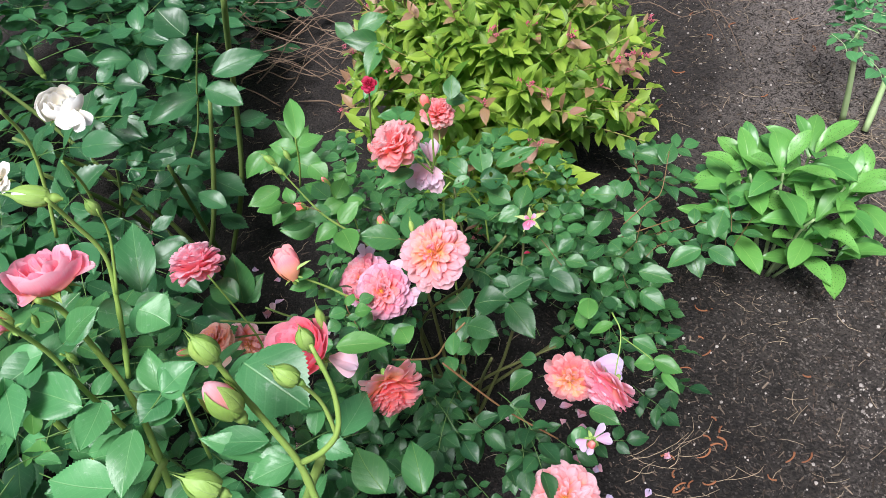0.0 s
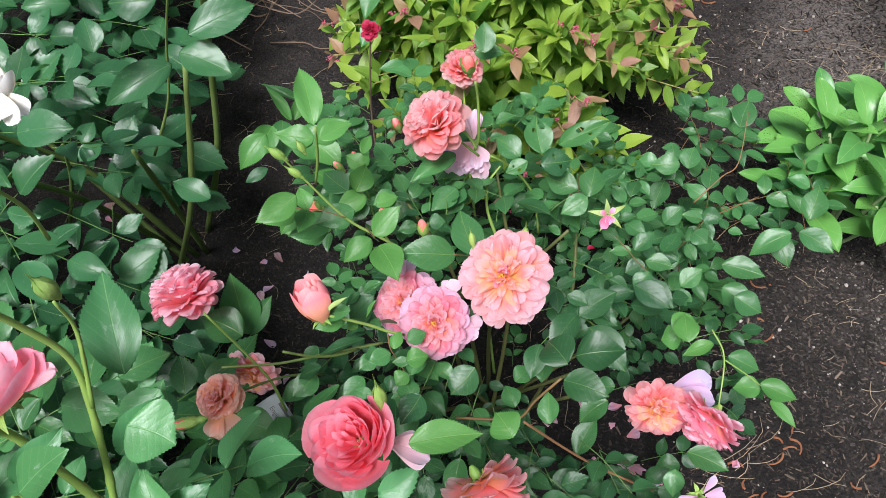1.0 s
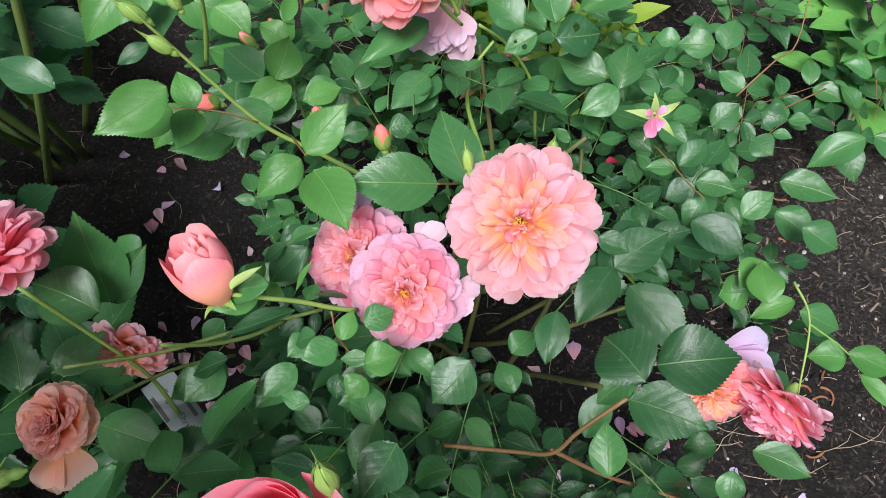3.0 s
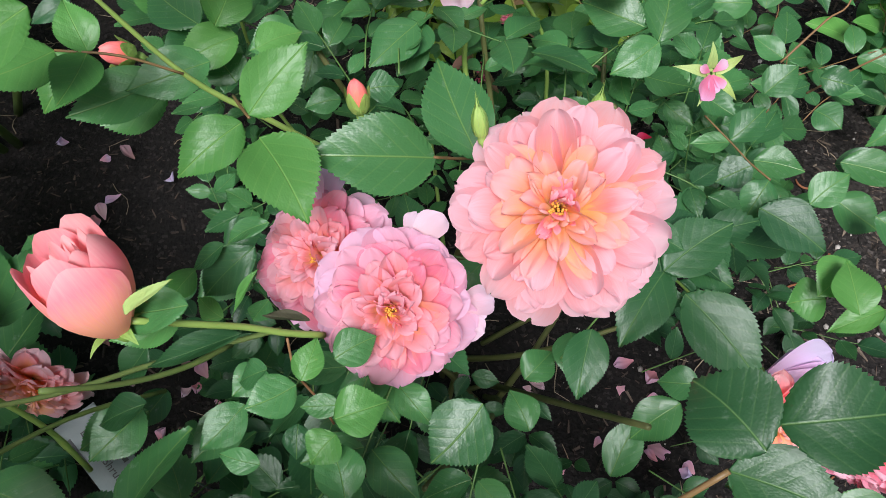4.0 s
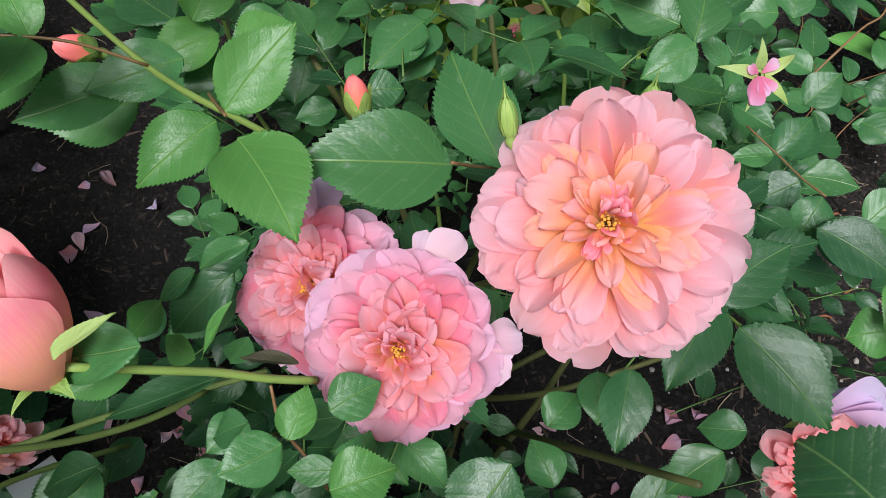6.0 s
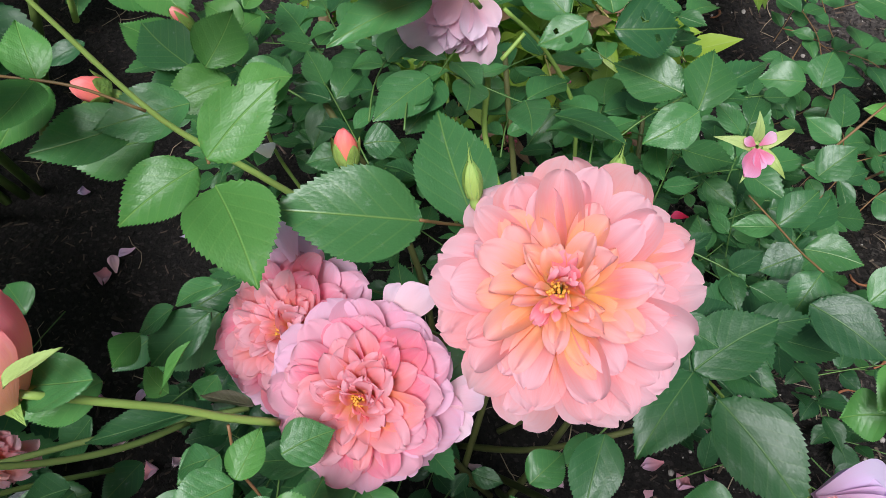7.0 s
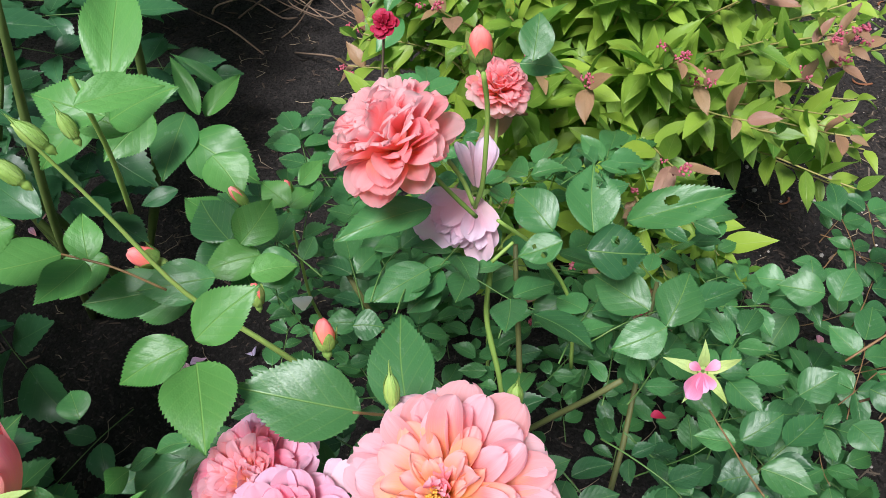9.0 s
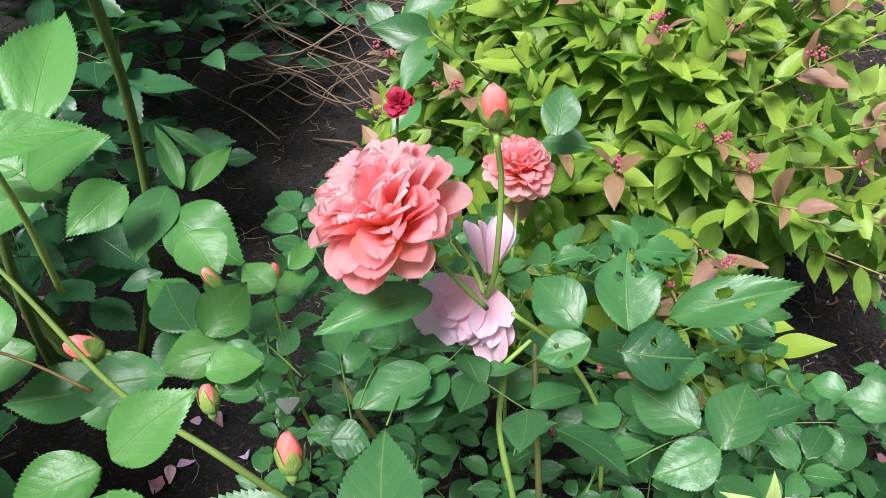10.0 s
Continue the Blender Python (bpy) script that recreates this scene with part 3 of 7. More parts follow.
def compound(rng, base, ahead, up, size, leaflets=5):
    """Poses of the leaflets of one feathered leaf, and its stalk."""
    ahead, up = Vector(ahead).normalized(), Vector(up).normalized()
    m = frame_on(ahead, up).to_3x3()
    side, nod = m.col[0], m.col[2]
    base = Vector(base)
    out, stalk = [], [base]
    for k in range(leaflets // 2):
        s = 0.75 + 0.95 * k
        at = base + ahead * size * s - nod * size * 0.08 * s * s
        stalk.append(at)
        for d in (-1, 1):
            way = (side * d * 0.9 + ahead * rng.uniform(0.35, 0.7) + nod * rng.uniform(-0.25, 0.15)).normalized()
            n = nod + Vector((rng.uniform(-0.35, 0.35), rng.uniform(-0.35, 0.35), 0.2))
            length = size * rng.uniform(0.75, 1.05) * (0.82 + 0.18 * k)
            out.append(leaf_pose(at + way * size * 0.06, at + way * (length + size * 0.06), length * rng.uniform(0.56, 0.72), n))
    s = 0.75 + 0.95 * (leaflets // 2 - 1) + 0.5
    at = base + ahead * size * s - nod * size * 0.08 * s * s
    stalk.append(at)
    length = size * rng.uniform(0.95, 1.2)
    out.append(leaf_pose(at, at + (ahead - nod * rng.uniform(0.0, 0.4)).normalized() * length, length * rng.uniform(0.58, 0.72), nod + Vector((rng.uniform(-0.3, 0.3), rng.uniform(-0.3, 0.3), 0.2))))
    return out, stalk


def foliage(plant, poses, singles, low, material, seed=1):
    """The leaves of a plant: the first ones singly, the rest joined."""
    r = random.Random(seed)
    for m in poses[:singles]:
        part("leaf", r.choice(plant["shapes"]), None, plant["thing"], m)
    if len(poses) > singles:
        ob = part("foliage", joined_leaves("foliage", poses[singles:], low, material, seed), None, plant["thing"])
        tagged(ob, kind="stuff")


# ---- flowers ----
def calyx_data(r, sepal=2.2, spread=100, seed=0, broad=0.55):
    """A green hip with five sepals, the flower's foot at the origin, z ahead."""
    rng = random.Random(seed)
    verts, faces, uvs = [], [], []
    prof = [(-1.9, 0.30), (-1.5, 0.55), (-0.9, 0.80), (-0.35, 0.78), (0.0, 0.85), (0.05, 0.3)]
    for z, w in prof:
        for s in range(10):
            a = 2 * math.pi * s / 10
            verts.append((math.cos(a) * w * r, math.sin(a) * w * r, z * r))
            uvs.append((0.3, 0.3))
    for i in range(len(prof) - 1):
        for s in range(10):
            a, b = i * 10 + s, i * 10 + (s + 1) % 10
            faces.append((a, b, b + 10, a + 10))
    for k in range(5):
        turn = Matrix.Rotation(k * 2 * math.pi / 5 + 0.3, 3, "Z")
        base = len(verts)
        length, open_ = sepal * r * rng.uniform(0.85, 1.15), radians(spread + rng.uniform(-18, 18))
        for i in range(7):
            v = i / 6
            half = r * broad * (1 - v) ** 0.7 * (0.6 + 0.9 * min(v * 2, 1) * (1 - v) + 0.3)
            a = open_ * (0.55 + 0.45 * v)
            out, up = r * 0.86 + math.sin(a) * v * length, math.cos(a) * v * length
            for c in (-1, 0, 1):
                verts.append(tuple(turn @ Vector((out - 0.15 * half * abs(c), half * c, up))))
                uvs.append((0.5 + 0.4 * c, v))
        for i in range(6):
            for j in range(2):
                a = base + i * 3 + j
                faces.append((a, a + 1, a + 4, a + 3))
    return verts, faces, uvs


def flower(plant, at, normal, size, material, petals=50, open_=1.0, seed=1, heart=True, top=62):
    """A full rose: petals in a spiral from the upright inner ones to the spread outer ones."""
    rng = random.Random(seed)
    z = Vector(normal).normalized()
    m = Matrix.Translation(at) @ z.to_track_quat("Z", "Y").to_matrix().to_4x4() @ pose(0, 0, 0, 0, 0, rng.uniform(0, 360))
    R = size / 2
    v, f, uv = calyx_data(R * 0.16, 2.6, 110, seed)
    root = part("flower", mesh_of("calyx", v, f, uv), SEPAL, plant["thing"], m @ pose(0, 0, -0.34 * R))
    for i in range(petals):
        s = i / max(petals - 1, 1)
        me = rng.choice(PETALS_IN if s < 0.2 else PETALS_CUP if top > 80 else PETALS_MID if s < 0.52 else PETALS_OUT)
        raised = top - (top + 4) * open_ * s**0.6 + rng.uniform(-9, 9) + 36 * max(0.0, 1 - s / 0.12)
        length = R * (0.294 + 0.686 * s**0.5) * (rng.uniform(0.74, 1.06) if s < 0.6 else rng.uniform(0.92, 1.04))
        foot = R * (0.03 + 0.10 * s)
        drop = -R * 0.26 * s
        q = m @ pose(0, 0, 0, 0, 0, i * 137.5 + rng.uniform(-24, 24)) @ pose(0, foot, drop, raised, rng.uniform(-24, 24) if s < 0.6 else rng.uniform(-12, 12), rng.uniform(-10, 10))
        wide = rng.uniform(0.85, 1.1)
        part("petal", coat(me, material), None, root, q @ Matrix.Diagonal((length * wide, length, length, 1)))
    if heart:
        pieces = []
        for k in range(20):
            a, h, out = rng.uniform(0, 6.28), R * rng.uniform(0.04, 0.13), R * rng.uniform(0.02, 0.11)
            foot, top = Vector((math.cos(a) * out * 0.3, math.sin(a) * out * 0.3, -0.05 * R)), Vector((math.cos(a) * out, math.sin(a) * out, h))
            pieces.append(tube_data([foot, foot.lerp(top, 0.6), top, top + Vector((0, 0, 0.02 * R))], R * 0.007, R * 0.014, 5))
        part("stamen_tuft", joined("stamen_tuft", pieces, STAMEN), None, root, m)
    return root


def rosette(plant, at, normal, size, material, rings, seed=1, core=None, label="", rim=None, inner=None, loose=1.0):
    """A full rose: rings of hollow petals from the spread rim to the upright inner ones, curled petals and stamens in its heart."""
    rng = random.Random(seed)
    z = Vector(normal).normalized()
    m = Matrix.Translation(at) @ z.to_track_quat("Z", "Y").to_matrix().to_4x4() @ pose(0, 0, 0, 0, 0, rng.uniform(0, 360))
    R = size / 2
    v, f, uv = calyx_data(R * 0.16, 2.6, 110, seed)
    root = part("flower", mesh_of("calyx", v, f, uv), SEPAL, plant["thing"], m @ pose(0, 0, -0.34 * R), label)
    for i, (count, length, lift, wide) in enumerate(rings):
        start, deep = rng.uniform(0, 360), i / len(rings)
        for k in range(count):
            l = R * length * rng.uniform(0.92, 1.05)
            turn = start + 360 * (k + loose * rng.uniform(-0.28, 0.28)) / count
            tilt = lift + loose * rng.uniform(-6, 6) + (4 if k % 2 else -3)
            q = m @ pose(0, 0, 0, 0, 0, turn) @ pose(0, R * (0.12 - 0.09 * deep), R * (-0.30 + 0.27 * deep), tilt, loose * rng.uniform(-14, 14) * (0.6 + deep), loose * rng.uniform(-9, 9))
            w = l * wide * rng.uniform(0.86, 1.12)
            colour = rim if rim and i < 2 else inner if inner and deep > 0.42 else material
            part("petal", coat(rng.choice(SPOONS), colour), None, root, q @ Matrix.Diagonal((w, l, l * (1.0 + 0.6 * deep), 1)))
    if core:
        for k in range(11):
            l = R * rng.uniform(0.18, 0.34)
            q = m @ pose(0, 0, 0, 0, 0, 33 * k + rng.uniform(-25, 25)) @ pose(0, R * rng.uniform(0.05, 0.13), R * 0.02, rng.uniform(38, 95), rng.uniform(-50, 50), rng.uniform(-40, 40))
            part("petal", coat(rng.choice(SPOONS), core), None, root, q @ Matrix.Diagonal((l * 1.2, l, l * 2.2, 1)))
    pieces = []
    for k in range(26):
        a, h, out = rng.uniform(0, 6.28), R * rng.uniform(0.05, 0.11), R * rng.uniform(0.01, 0.09)
        foot, top = Vector((math.cos(a) * out * 0.4, math.sin(a) * out * 0.4, -0.05 * R)), Vector((math.cos(a) * out, math.sin(a) * out, h))
        pieces.append(tube_data([foot, foot.lerp(top, 0.7), top, top + Vector((0, 0, 0.025 * R))], R * 0.006, R * 0.016, 5))
    part("stamen_tuft", joined("stamen_tuft", pieces, STAMEN), None, root, m)
    return root


def cupped(plant, at, normal, size, material, layers=5, close=0.0, tall=1.0, seed=1, loose=0.0, label=""):
    """A cup-shaped rose: shells of rounded petals one inside the other, with rims that roll out."""
    rng = random.Random(seed)
    z = Vector(normal).normalized()
    m = Matrix.Translation(at) @ z.to_track_quat("Z", "Y").to_matrix().to_4x4() @ pose(0, 0, 0, 0, 0, rng.uniform(0, 360))
    R = size / 2
    v, f, uv = calyx_data(R * 0.2, 3.4, 100, seed, 0.7)
    root = part("flower", mesh_of("calyx", v, f, uv), SEPAL, plant["thing"], m, label)
    total = layers * 5
    for p in range(total):
        k = 1 if p > 5 else 0
        s = p / total
        wide = R * (1 - 0.84 * s) * rng.uniform(0.88, 1.06)
        high = R * tall * (1.22 + 0.16 * s - 0.22 * s * s) * rng.uniform(0.88, 1.08)
        mid = p * 2.4 + rng.uniform(-0.35, 0.35)
        half = rng.uniform(0.70, 0.95) if p < 8 else rng.uniform(0.40, 0.85)
        off, way = R * rng.uniform(0.0, 0.20) * k, rng.uniform(0, 6.28)
        roll, flop = rng.uniform(0.10, 0.34), loose * rng.uniform(0.2, 1.0) if p < 5 else 0.0
        p1, crimp = rng.uniform(0, 6.28), rng.uniform(0.04, 0.13) * k
        verts, uvs, faces, n = [], [], [], 9
        for i in range(n + 1):
            for j in range(n + 1):
                c = 2 * j / n - 1
                t = math.sin(math.pi / 2 * i / n) * (1 - 0.30 * abs(c) ** 2.4)
                girth = max(0.05, math.sin(math.pi * (0.10 + (0.38 + 0.36 * close) * t))) ** 0.85
                q = wide * girth * (1 + 0.06 * c) * (1 + crimp * t * math.sin(3.4 * c + p1)) + R * roll * max(0.0, t - 0.74) * 1.6 + R * flop * t**2.5
                a = mid + half * c * (0.45 + 0.55 * min(1.0, t * 1.8)) * (1 - 0.12 * t)
                h = high * (t - 0.18 * flop * t**3) + R * 0.05 * math.sin(5 * c + p1) * t**3
                verts.append((math.cos(a) * q + off * math.cos(way) * t, math.sin(a) * q + off * math.sin(way) * t, h))
                uvs.append((0.5 + 0.5 * c, min(1.0, 0.12 + 0.86 * t)))
        for i in range(n):
            for j in range(n):
                a = i * (n + 1) + j
                faces.append((a, a + 1, a + n + 2, a + n + 1))
        part("petal", mesh_of("petal", verts, faces, uvs), material, root, m)
    return root


def drooping(plant, at, ways, face, material, seed=1, label=""):
    """A withering bloom: limp petals that hang or stand in loose fans, each fan (way, length, count, spread, sag, width)."""
    rng = random.Random(seed)
    v, f, uv = calyx_data(0.0045, 2.4, 120, seed)
    m = Matrix.Translation(at) @ Vector(face).normalized().to_track_quat("Z", "Y").to_matrix().to_4x4()
    root = part("flower", mesh_of("calyx", v, f, uv), SEPAL, plant["thing"], m @ pose(0, 0, -0.010), label)
    for way, length, count, spread, sag, wide in ways:
        for i in range(count):
            turn = Matrix.Rotation(radians(spread * (2 * (i + 0.5) / count - 1) + rng.uniform(-9, 9)), 3, Vector(face).normalized())
            d = turn @ Vector(way).normalized()
            l = length * rng.uniform(0.75, 1.0)
            base = Vector(at) + d * 0.004 + Vector(face).normalized() * rng.uniform(-0.004, 0.006)
            q = Matrix.Translation(base) @ frame_on(d, Vector(face) + 0.25 * Vector((rng.gauss(0, 1), rng.gauss(0, 1), rng.gauss(0, 1)))) @ pose(0, 0, 0, sag + rng.uniform(-9, 9), rng.uniform(-25, 25), 0)
            part("petal", coat(rng.choice(PETALS_OUT + PETALS_MID[:3]), material), None, root, q @ Matrix.Diagonal((l * wide * rng.uniform(0.8, 1.2), l, l, 1)))
    return root


def bud(plant, at, way, size, opened=0.5, material=None, seed=1, name="bud", label="", plump=1.0):
    """A bud of that length: a hip, five sepals that hug it, and a wound cone of petals."""
    rng = random.Random(seed)
    z = Vector(way).normalized()
    m = Matrix.Translation(at) @ z.to_track_quat("Z", "Y").to_matrix().to_4x4() @ pose(0, 0, 0, 0, 0, rng.uniform(0, 360))
    wide = size * (0.21 + 0.09 * opened) * plump

    def girth(t):
        return wide * math.sqrt(max(0.05, 1 - ((t - 0.40) / 0.63) ** 2))

    verts, faces, uvs = [], [], []
    rings = [(-0.42, 0.045), (-0.36, 0.06), (-0.28, 0.13), (-0.16, 0.155), (-0.06, 0.13), (0.0, girth(0.0) / size), (0.10, girth(0.10) * 1.03 / size)]
    for h, w in rings:
        for k in range(12):
            a = 2 * math.pi * k / 12
            verts.append((math.cos(a) * w * size, math.sin(a) * w * size, h * size))
            uvs.append((0.3, 0.4))
    for i in range(len(rings) - 1):
        for k in range(12):
            a, b = i * 12 + k, i * 12 + (k + 1) % 12
            faces.append((a, b, b + 12, a + 12))
    reach = 1.12 - 0.80 * opened
    for k in range(5):
        base, mid, tall = len(verts), 2 * math.pi * k / 5, reach * rng.uniform(0.9, 1.2) * (1.35 if opened < 0.2 else 1.1)
        flare = size * (0.02 + 0.16 * opened * rng.uniform(0.3, 1.3))
        for i in range(9):
            v = i / 8
            t = v * tall
            half = 0.82 * (1 - v) ** 0.65 + 0.02
            q = girth(min(t, 1.0)) * 1.06 * (1 - 0.85 * min(1.0, max(0.0, t - 0.95) / 0.45)) + flare * v**3
            for c in (-1, 0, 1):
                a = mid + half * c
                verts.append((math.cos(a) * q * (1.03 if c == 0 else 1.0), math.sin(a) * q * (1.03 if c == 0 else 1.0), size * (t * 0.92 + 0.01)))
                uvs.append((0.5 + 0.35 * c, v))
        for i in range(8):
            for j in range(2):
                a = base + i * 3 + j
                faces.append((a, a + 1, a + 4, a + 3))
    root = part(name, mesh_of("calyx", verts, faces, uvs), SEPAL, plant["thing"], m, label)
    verts, uvs, faces, rows, cols = [], [], [], 14, 30
    for i in range(rows + 1):
        t = i / rows
        for j in range(cols):
            a = 2 * math.pi * j / cols
            step = (3 * j / cols + 0.9 * t) % 1.0
            q = girth(t) * (0.86 + 0.10 * step * (0.3 + opened)) * (1 - 0.25 * opened * (t > 0.85) * (1 - step))
            verts.append((math.cos(a + 0.5 * t) * q, math.sin(a + 0.5 * t) * q, size * (t * 0.92 + 0.03 * step * t)))
            uvs.append((j / cols, 0.25 + 0.6 * t + 0.15 * step))
    for i in range(rows):
        for j in range(cols):
            a, b = i * cols + j, i * cols + (j + 1) % cols
            faces.append((a, b, b + cols, a + cols))
    faces.append(tuple(rows * cols + j for j in range(cols)))
    part("petals", mesh_of("petals", verts, faces, uvs), (material or BUD_PINK) if opened > 0.02 else SEPAL, root, m)
    return root


# ---- ground ----
def ground_height(x, y):
    return 0.010 * noise.noise((x * 3.1, y * 3.1, 0.0)) + 0.006 * noise.noise((x * 11, y * 11, 2.0)) + 0.004 * noise.noise((x * 31, y * 31, 4.0))


def build_ground():
    near = np.arange(-1.4, 1.6001, 0.022)
    far = np.array([1.8, 2.2, 3, 4.5, 7, 12, 25, 60, 150])
    xs = np.concatenate([-far[::-1], near, far])
    ys = np.concatenate([-far[::-1] - 0.2, np.arange(-0.1, 3.2001, 0.022), far + 3.0])
    verts = [(x, y, ground_height(x, y) if abs(x) < 2 and abs(y) < 5 else 0.0) for y in ys for x in xs]
    n = len(xs)
    faces = [(j * n + i, j * n + i + 1, (j + 1) * n + i + 1, (j + 1) * n + i) for j in range(len(ys) - 1) for i in range(n - 1)]
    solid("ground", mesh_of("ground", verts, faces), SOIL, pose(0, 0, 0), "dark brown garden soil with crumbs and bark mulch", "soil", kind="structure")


def chip_data(rng, x, y, size):
    """A flat splintered piece of bark lying on the soil."""
    l, w, h = size * rng.uniform(0.8, 2.0), size * rng.uniform(0.12, 0.42), size * rng.uniform(0.08, 0.2)
    m = pose(x, y, ground_height(x, y) + h * 0.6, rng.uniform(-24, 24), rng.uniform(-24, 24), rng.uniform(0, 360))
    s = rng.uniform(0.3, 0.9)
    pts = [(-l, -w, -h), (l, -w * s, -h), (l * 0.9, w * s, -h), (-l * 0.8, w, -h), (-l * 0.95, -w * 0.8, h), (l * 0.9, -w * s * 0.7, h * 0.6), (l * 0.8, w * s * 0.7, h), (-l * 0.8, w * 0.8, h * 0.7)]
    return [m @ (Vector(p) * 0.5) for p in pts], [(0, 3, 2, 1), (4, 5, 6, 7), (0, 1, 5, 4), (1, 2, 6, 5), (2, 3, 7, 6), (3, 0, 4, 7)]


def build_litter():
    rng = random.Random(11)
    chips, dark_chips = [], []
    for k in range(52000):
        x, y = (rng.uniform(0.26, 1.25), rng.uniform(0.35, 2.5)) if k < 38000 else (rng.uniform(-0.9, 0.3), rng.uniform(0.35, 2.4))
        size = rng.choice((0.003, 0.004, 0.005, 0.006, 0.008, 0.012 if rng.random() < 0.5 else 0.004))
        # Darker chips fill the bed and follow the shade painted beside the spirea.
        (dark_chips if (k % 5 < 2 and y < 1.3) or x < 0.27 + 0.3 * rng.random() ** 2 + 0.25 * min(0.8, max(0.0, y - 0.95)) + 0.1 * noise.noise((y * 3, x, 1.0)) else chips).append(chip_data(rng, x, y, size))
    for name, pieces, material, label in (("bark_mulch", chips, CHIP, "scattered small bark chips on the trodden path"), ("damp_mulch", dark_chips, CHIP_DARK, "dark bark chips covering the flower bed and path")):
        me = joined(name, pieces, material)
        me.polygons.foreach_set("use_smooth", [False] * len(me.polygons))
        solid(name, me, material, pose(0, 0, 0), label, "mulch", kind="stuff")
    crumbs = []
    for _ in range(2600):
        x, y = rng.uniform(0.1, 1.3), rng.uniform(0.3, 2.6)
        if _ < 90:
            x, y = rng.gauss(0.74, 0.025), rng.gauss(0.73, 0.04)
        s = rng.choice((0.0007, 0.0009, 0.0012, 0.0016, 0.0022, 0.0036 if rng.random() < 0.3 else 0.001))
        c = Vector((x, y, ground_height(x, y) + s * 0.4))
        v = [c + Vector((math.cos(a) * s * rng.uniform(0.7, 1.2), math.sin(a) * s * rng.uniform(0.7, 1.2), z * s)) for z in (-0.4, 0.35) for a in (0, 1.25, 2.5, 3.8, 5.0)]
        v += [c + Vector((0, 0, s * 0.75))]
        f = [(i, (i + 1) % 5, 5 + (i + 1) % 5, 5 + i) for i in range(5)] + [(5 + i, 5 + (i + 1) % 5, 10) for i in range(5)]
        crumbs.append((v, f))
    solid("gravel_crumbs", joined("gravel_crumbs", crumbs, STONE), STONE, pose(0, 0, 0), "small pale stone and plaster crumbs on soil", "gravel", kind="stuff")
    straws = []
    for k in range(900):
        x, y, a, l = rng.uniform(-0.7, 1.3), rng.uniform(0.4, 2.8), rng.uniform(0, 6.28), rng.uniform(0.012, 0.06)
        if 14 <= k < 90:
            x, y, l = rng.gauss(0.93, 0.09), rng.gauss(1.42, 0.10), rng.uniform(0.03, 0.10)
        if k < 14:
            x, y, a, l = rng.gauss(0.33, 0.06), rng.gauss(0.65, 0.025), rng.gauss(-0.1, 0.35), rng.uniform(0.04, 0.12)
        pts = [Vector((x + math.cos(a + 0.35 * k * rng.uniform(-0.4, 0.6)) * l * k / 4, y + math.sin(a + 0.1 * k) * l * k / 4, 0)) for k in range(5)]
        for p in pts:
            p.z = ground_height(p.x, p.y) + 0.004
        straws.append(tube_data(pts, rng.uniform(0.0004, 0.0009), 0.0004, 4))
    solid("dry_straw", joined("dry_straw", straws, STRAW), STRAW, pose(0, 0, 0), "dry pale straws and needles strewn on soil", "straw", kind="stuff")
    catkins = [(0.466, 0.715), (0.413, 0.838), (0.451, 0.894), (0.36, 0.637), (0.385, 0.615), (0.407, 0.625), (0.344, 0.659), (0.368, 0.605), (0.403, 0.679), (0.438, 0.677), (0.346, 0.617), (0.571, 1.774), (0.672, 1.9), (0.39, 1.463), (0.921, 1.971), (0.922, 1.813), (0.515, 1.629)]
    for k in range(40):
        x, y = catkins[k] if k < 17 else ((rng.gauss(0.42, 0.07), rng.gauss(0.62, 0.06)) if k < 25 else (rng.gauss(0.68, 0.16), rng.uniform(1.25, 2.3)) if k < 35 else (rng.uniform(0.3, 0.7), rng.uniform(0.6, 1.3)))
        a, r, arc = rng.uniform(0, 6.28), rng.uniform(0.007, 0.017), rng.uniform(0.7, 2.3)
        pts = [Vector((math.cos(a + arc * i / 9) * r * (1 + 0.05 * i), math.sin(a + arc * i / 9) * r, 0.0035)) for i in range(10)]
        v, f = tube_data(pts, 0.0011, 0.0020, 7, 0.5, k)
        solid("fallen_catkin", mesh_of("fallen_catkin", v, f), CATKIN, pose(x, y, ground_height(x, y)), "curled rust-brown catkin lying on the soil", "catkin", "fallen catkins")
    spots = [(-0.45, 1.04), (-0.43, 1.13), (-0.39, 1.04), (-0.36, 0.81), (-0.34, 0.80), (-0.34, 0.72), (-0.40, 0.82), (0.05, 0.76), (0.18, 0.75), (0.23, 0.81), (0.19, 0.78), (0.17, 0.65), (0.07, 0.66), (0.21, 0.64), (0.21, 0.67), (0.18, 0.70), (0.21, 0.74), (0.20, 0.69), (0.13, 0.63), (-0.29, 0.79), (-0.32, 0.79), (-0.38, 0.88), (-0.81, 1.43), (-0.78, 1.28), (0.12, 0.55), (0.42, 1.18)]
    for k in range(60):
        sx, sy = spots[k % len(spots)]
        near = 0.015 if k < len(spots) else 0.06
        x, y = sx + rng.gauss(0, near), sy + rng.gauss(0, near)
        s = rng.uniform(0.013, 0.026)
        m = pose(x, y, ground_height(x, y) + 0.006, rng.uniform(-25, 25), rng.uniform(-25, 25), rng.uniform(0, 360)) @ Matrix.Diagonal((s, s, s, 1))
        pale = rng.random() < 0.6
        material = rng.choice((PALE_MAUVE, LILAC, BLUSH)) if pale else rng.choice((WITHERED, MAUVE))
        solid("fallen_petal", coat(rng.choice(PETALS_LIMP), material), material, m, "pale pink fallen rose petal lying on the soil" if pale else "withered brownish rose petal lying on the soil", "petal", "fallen petals")


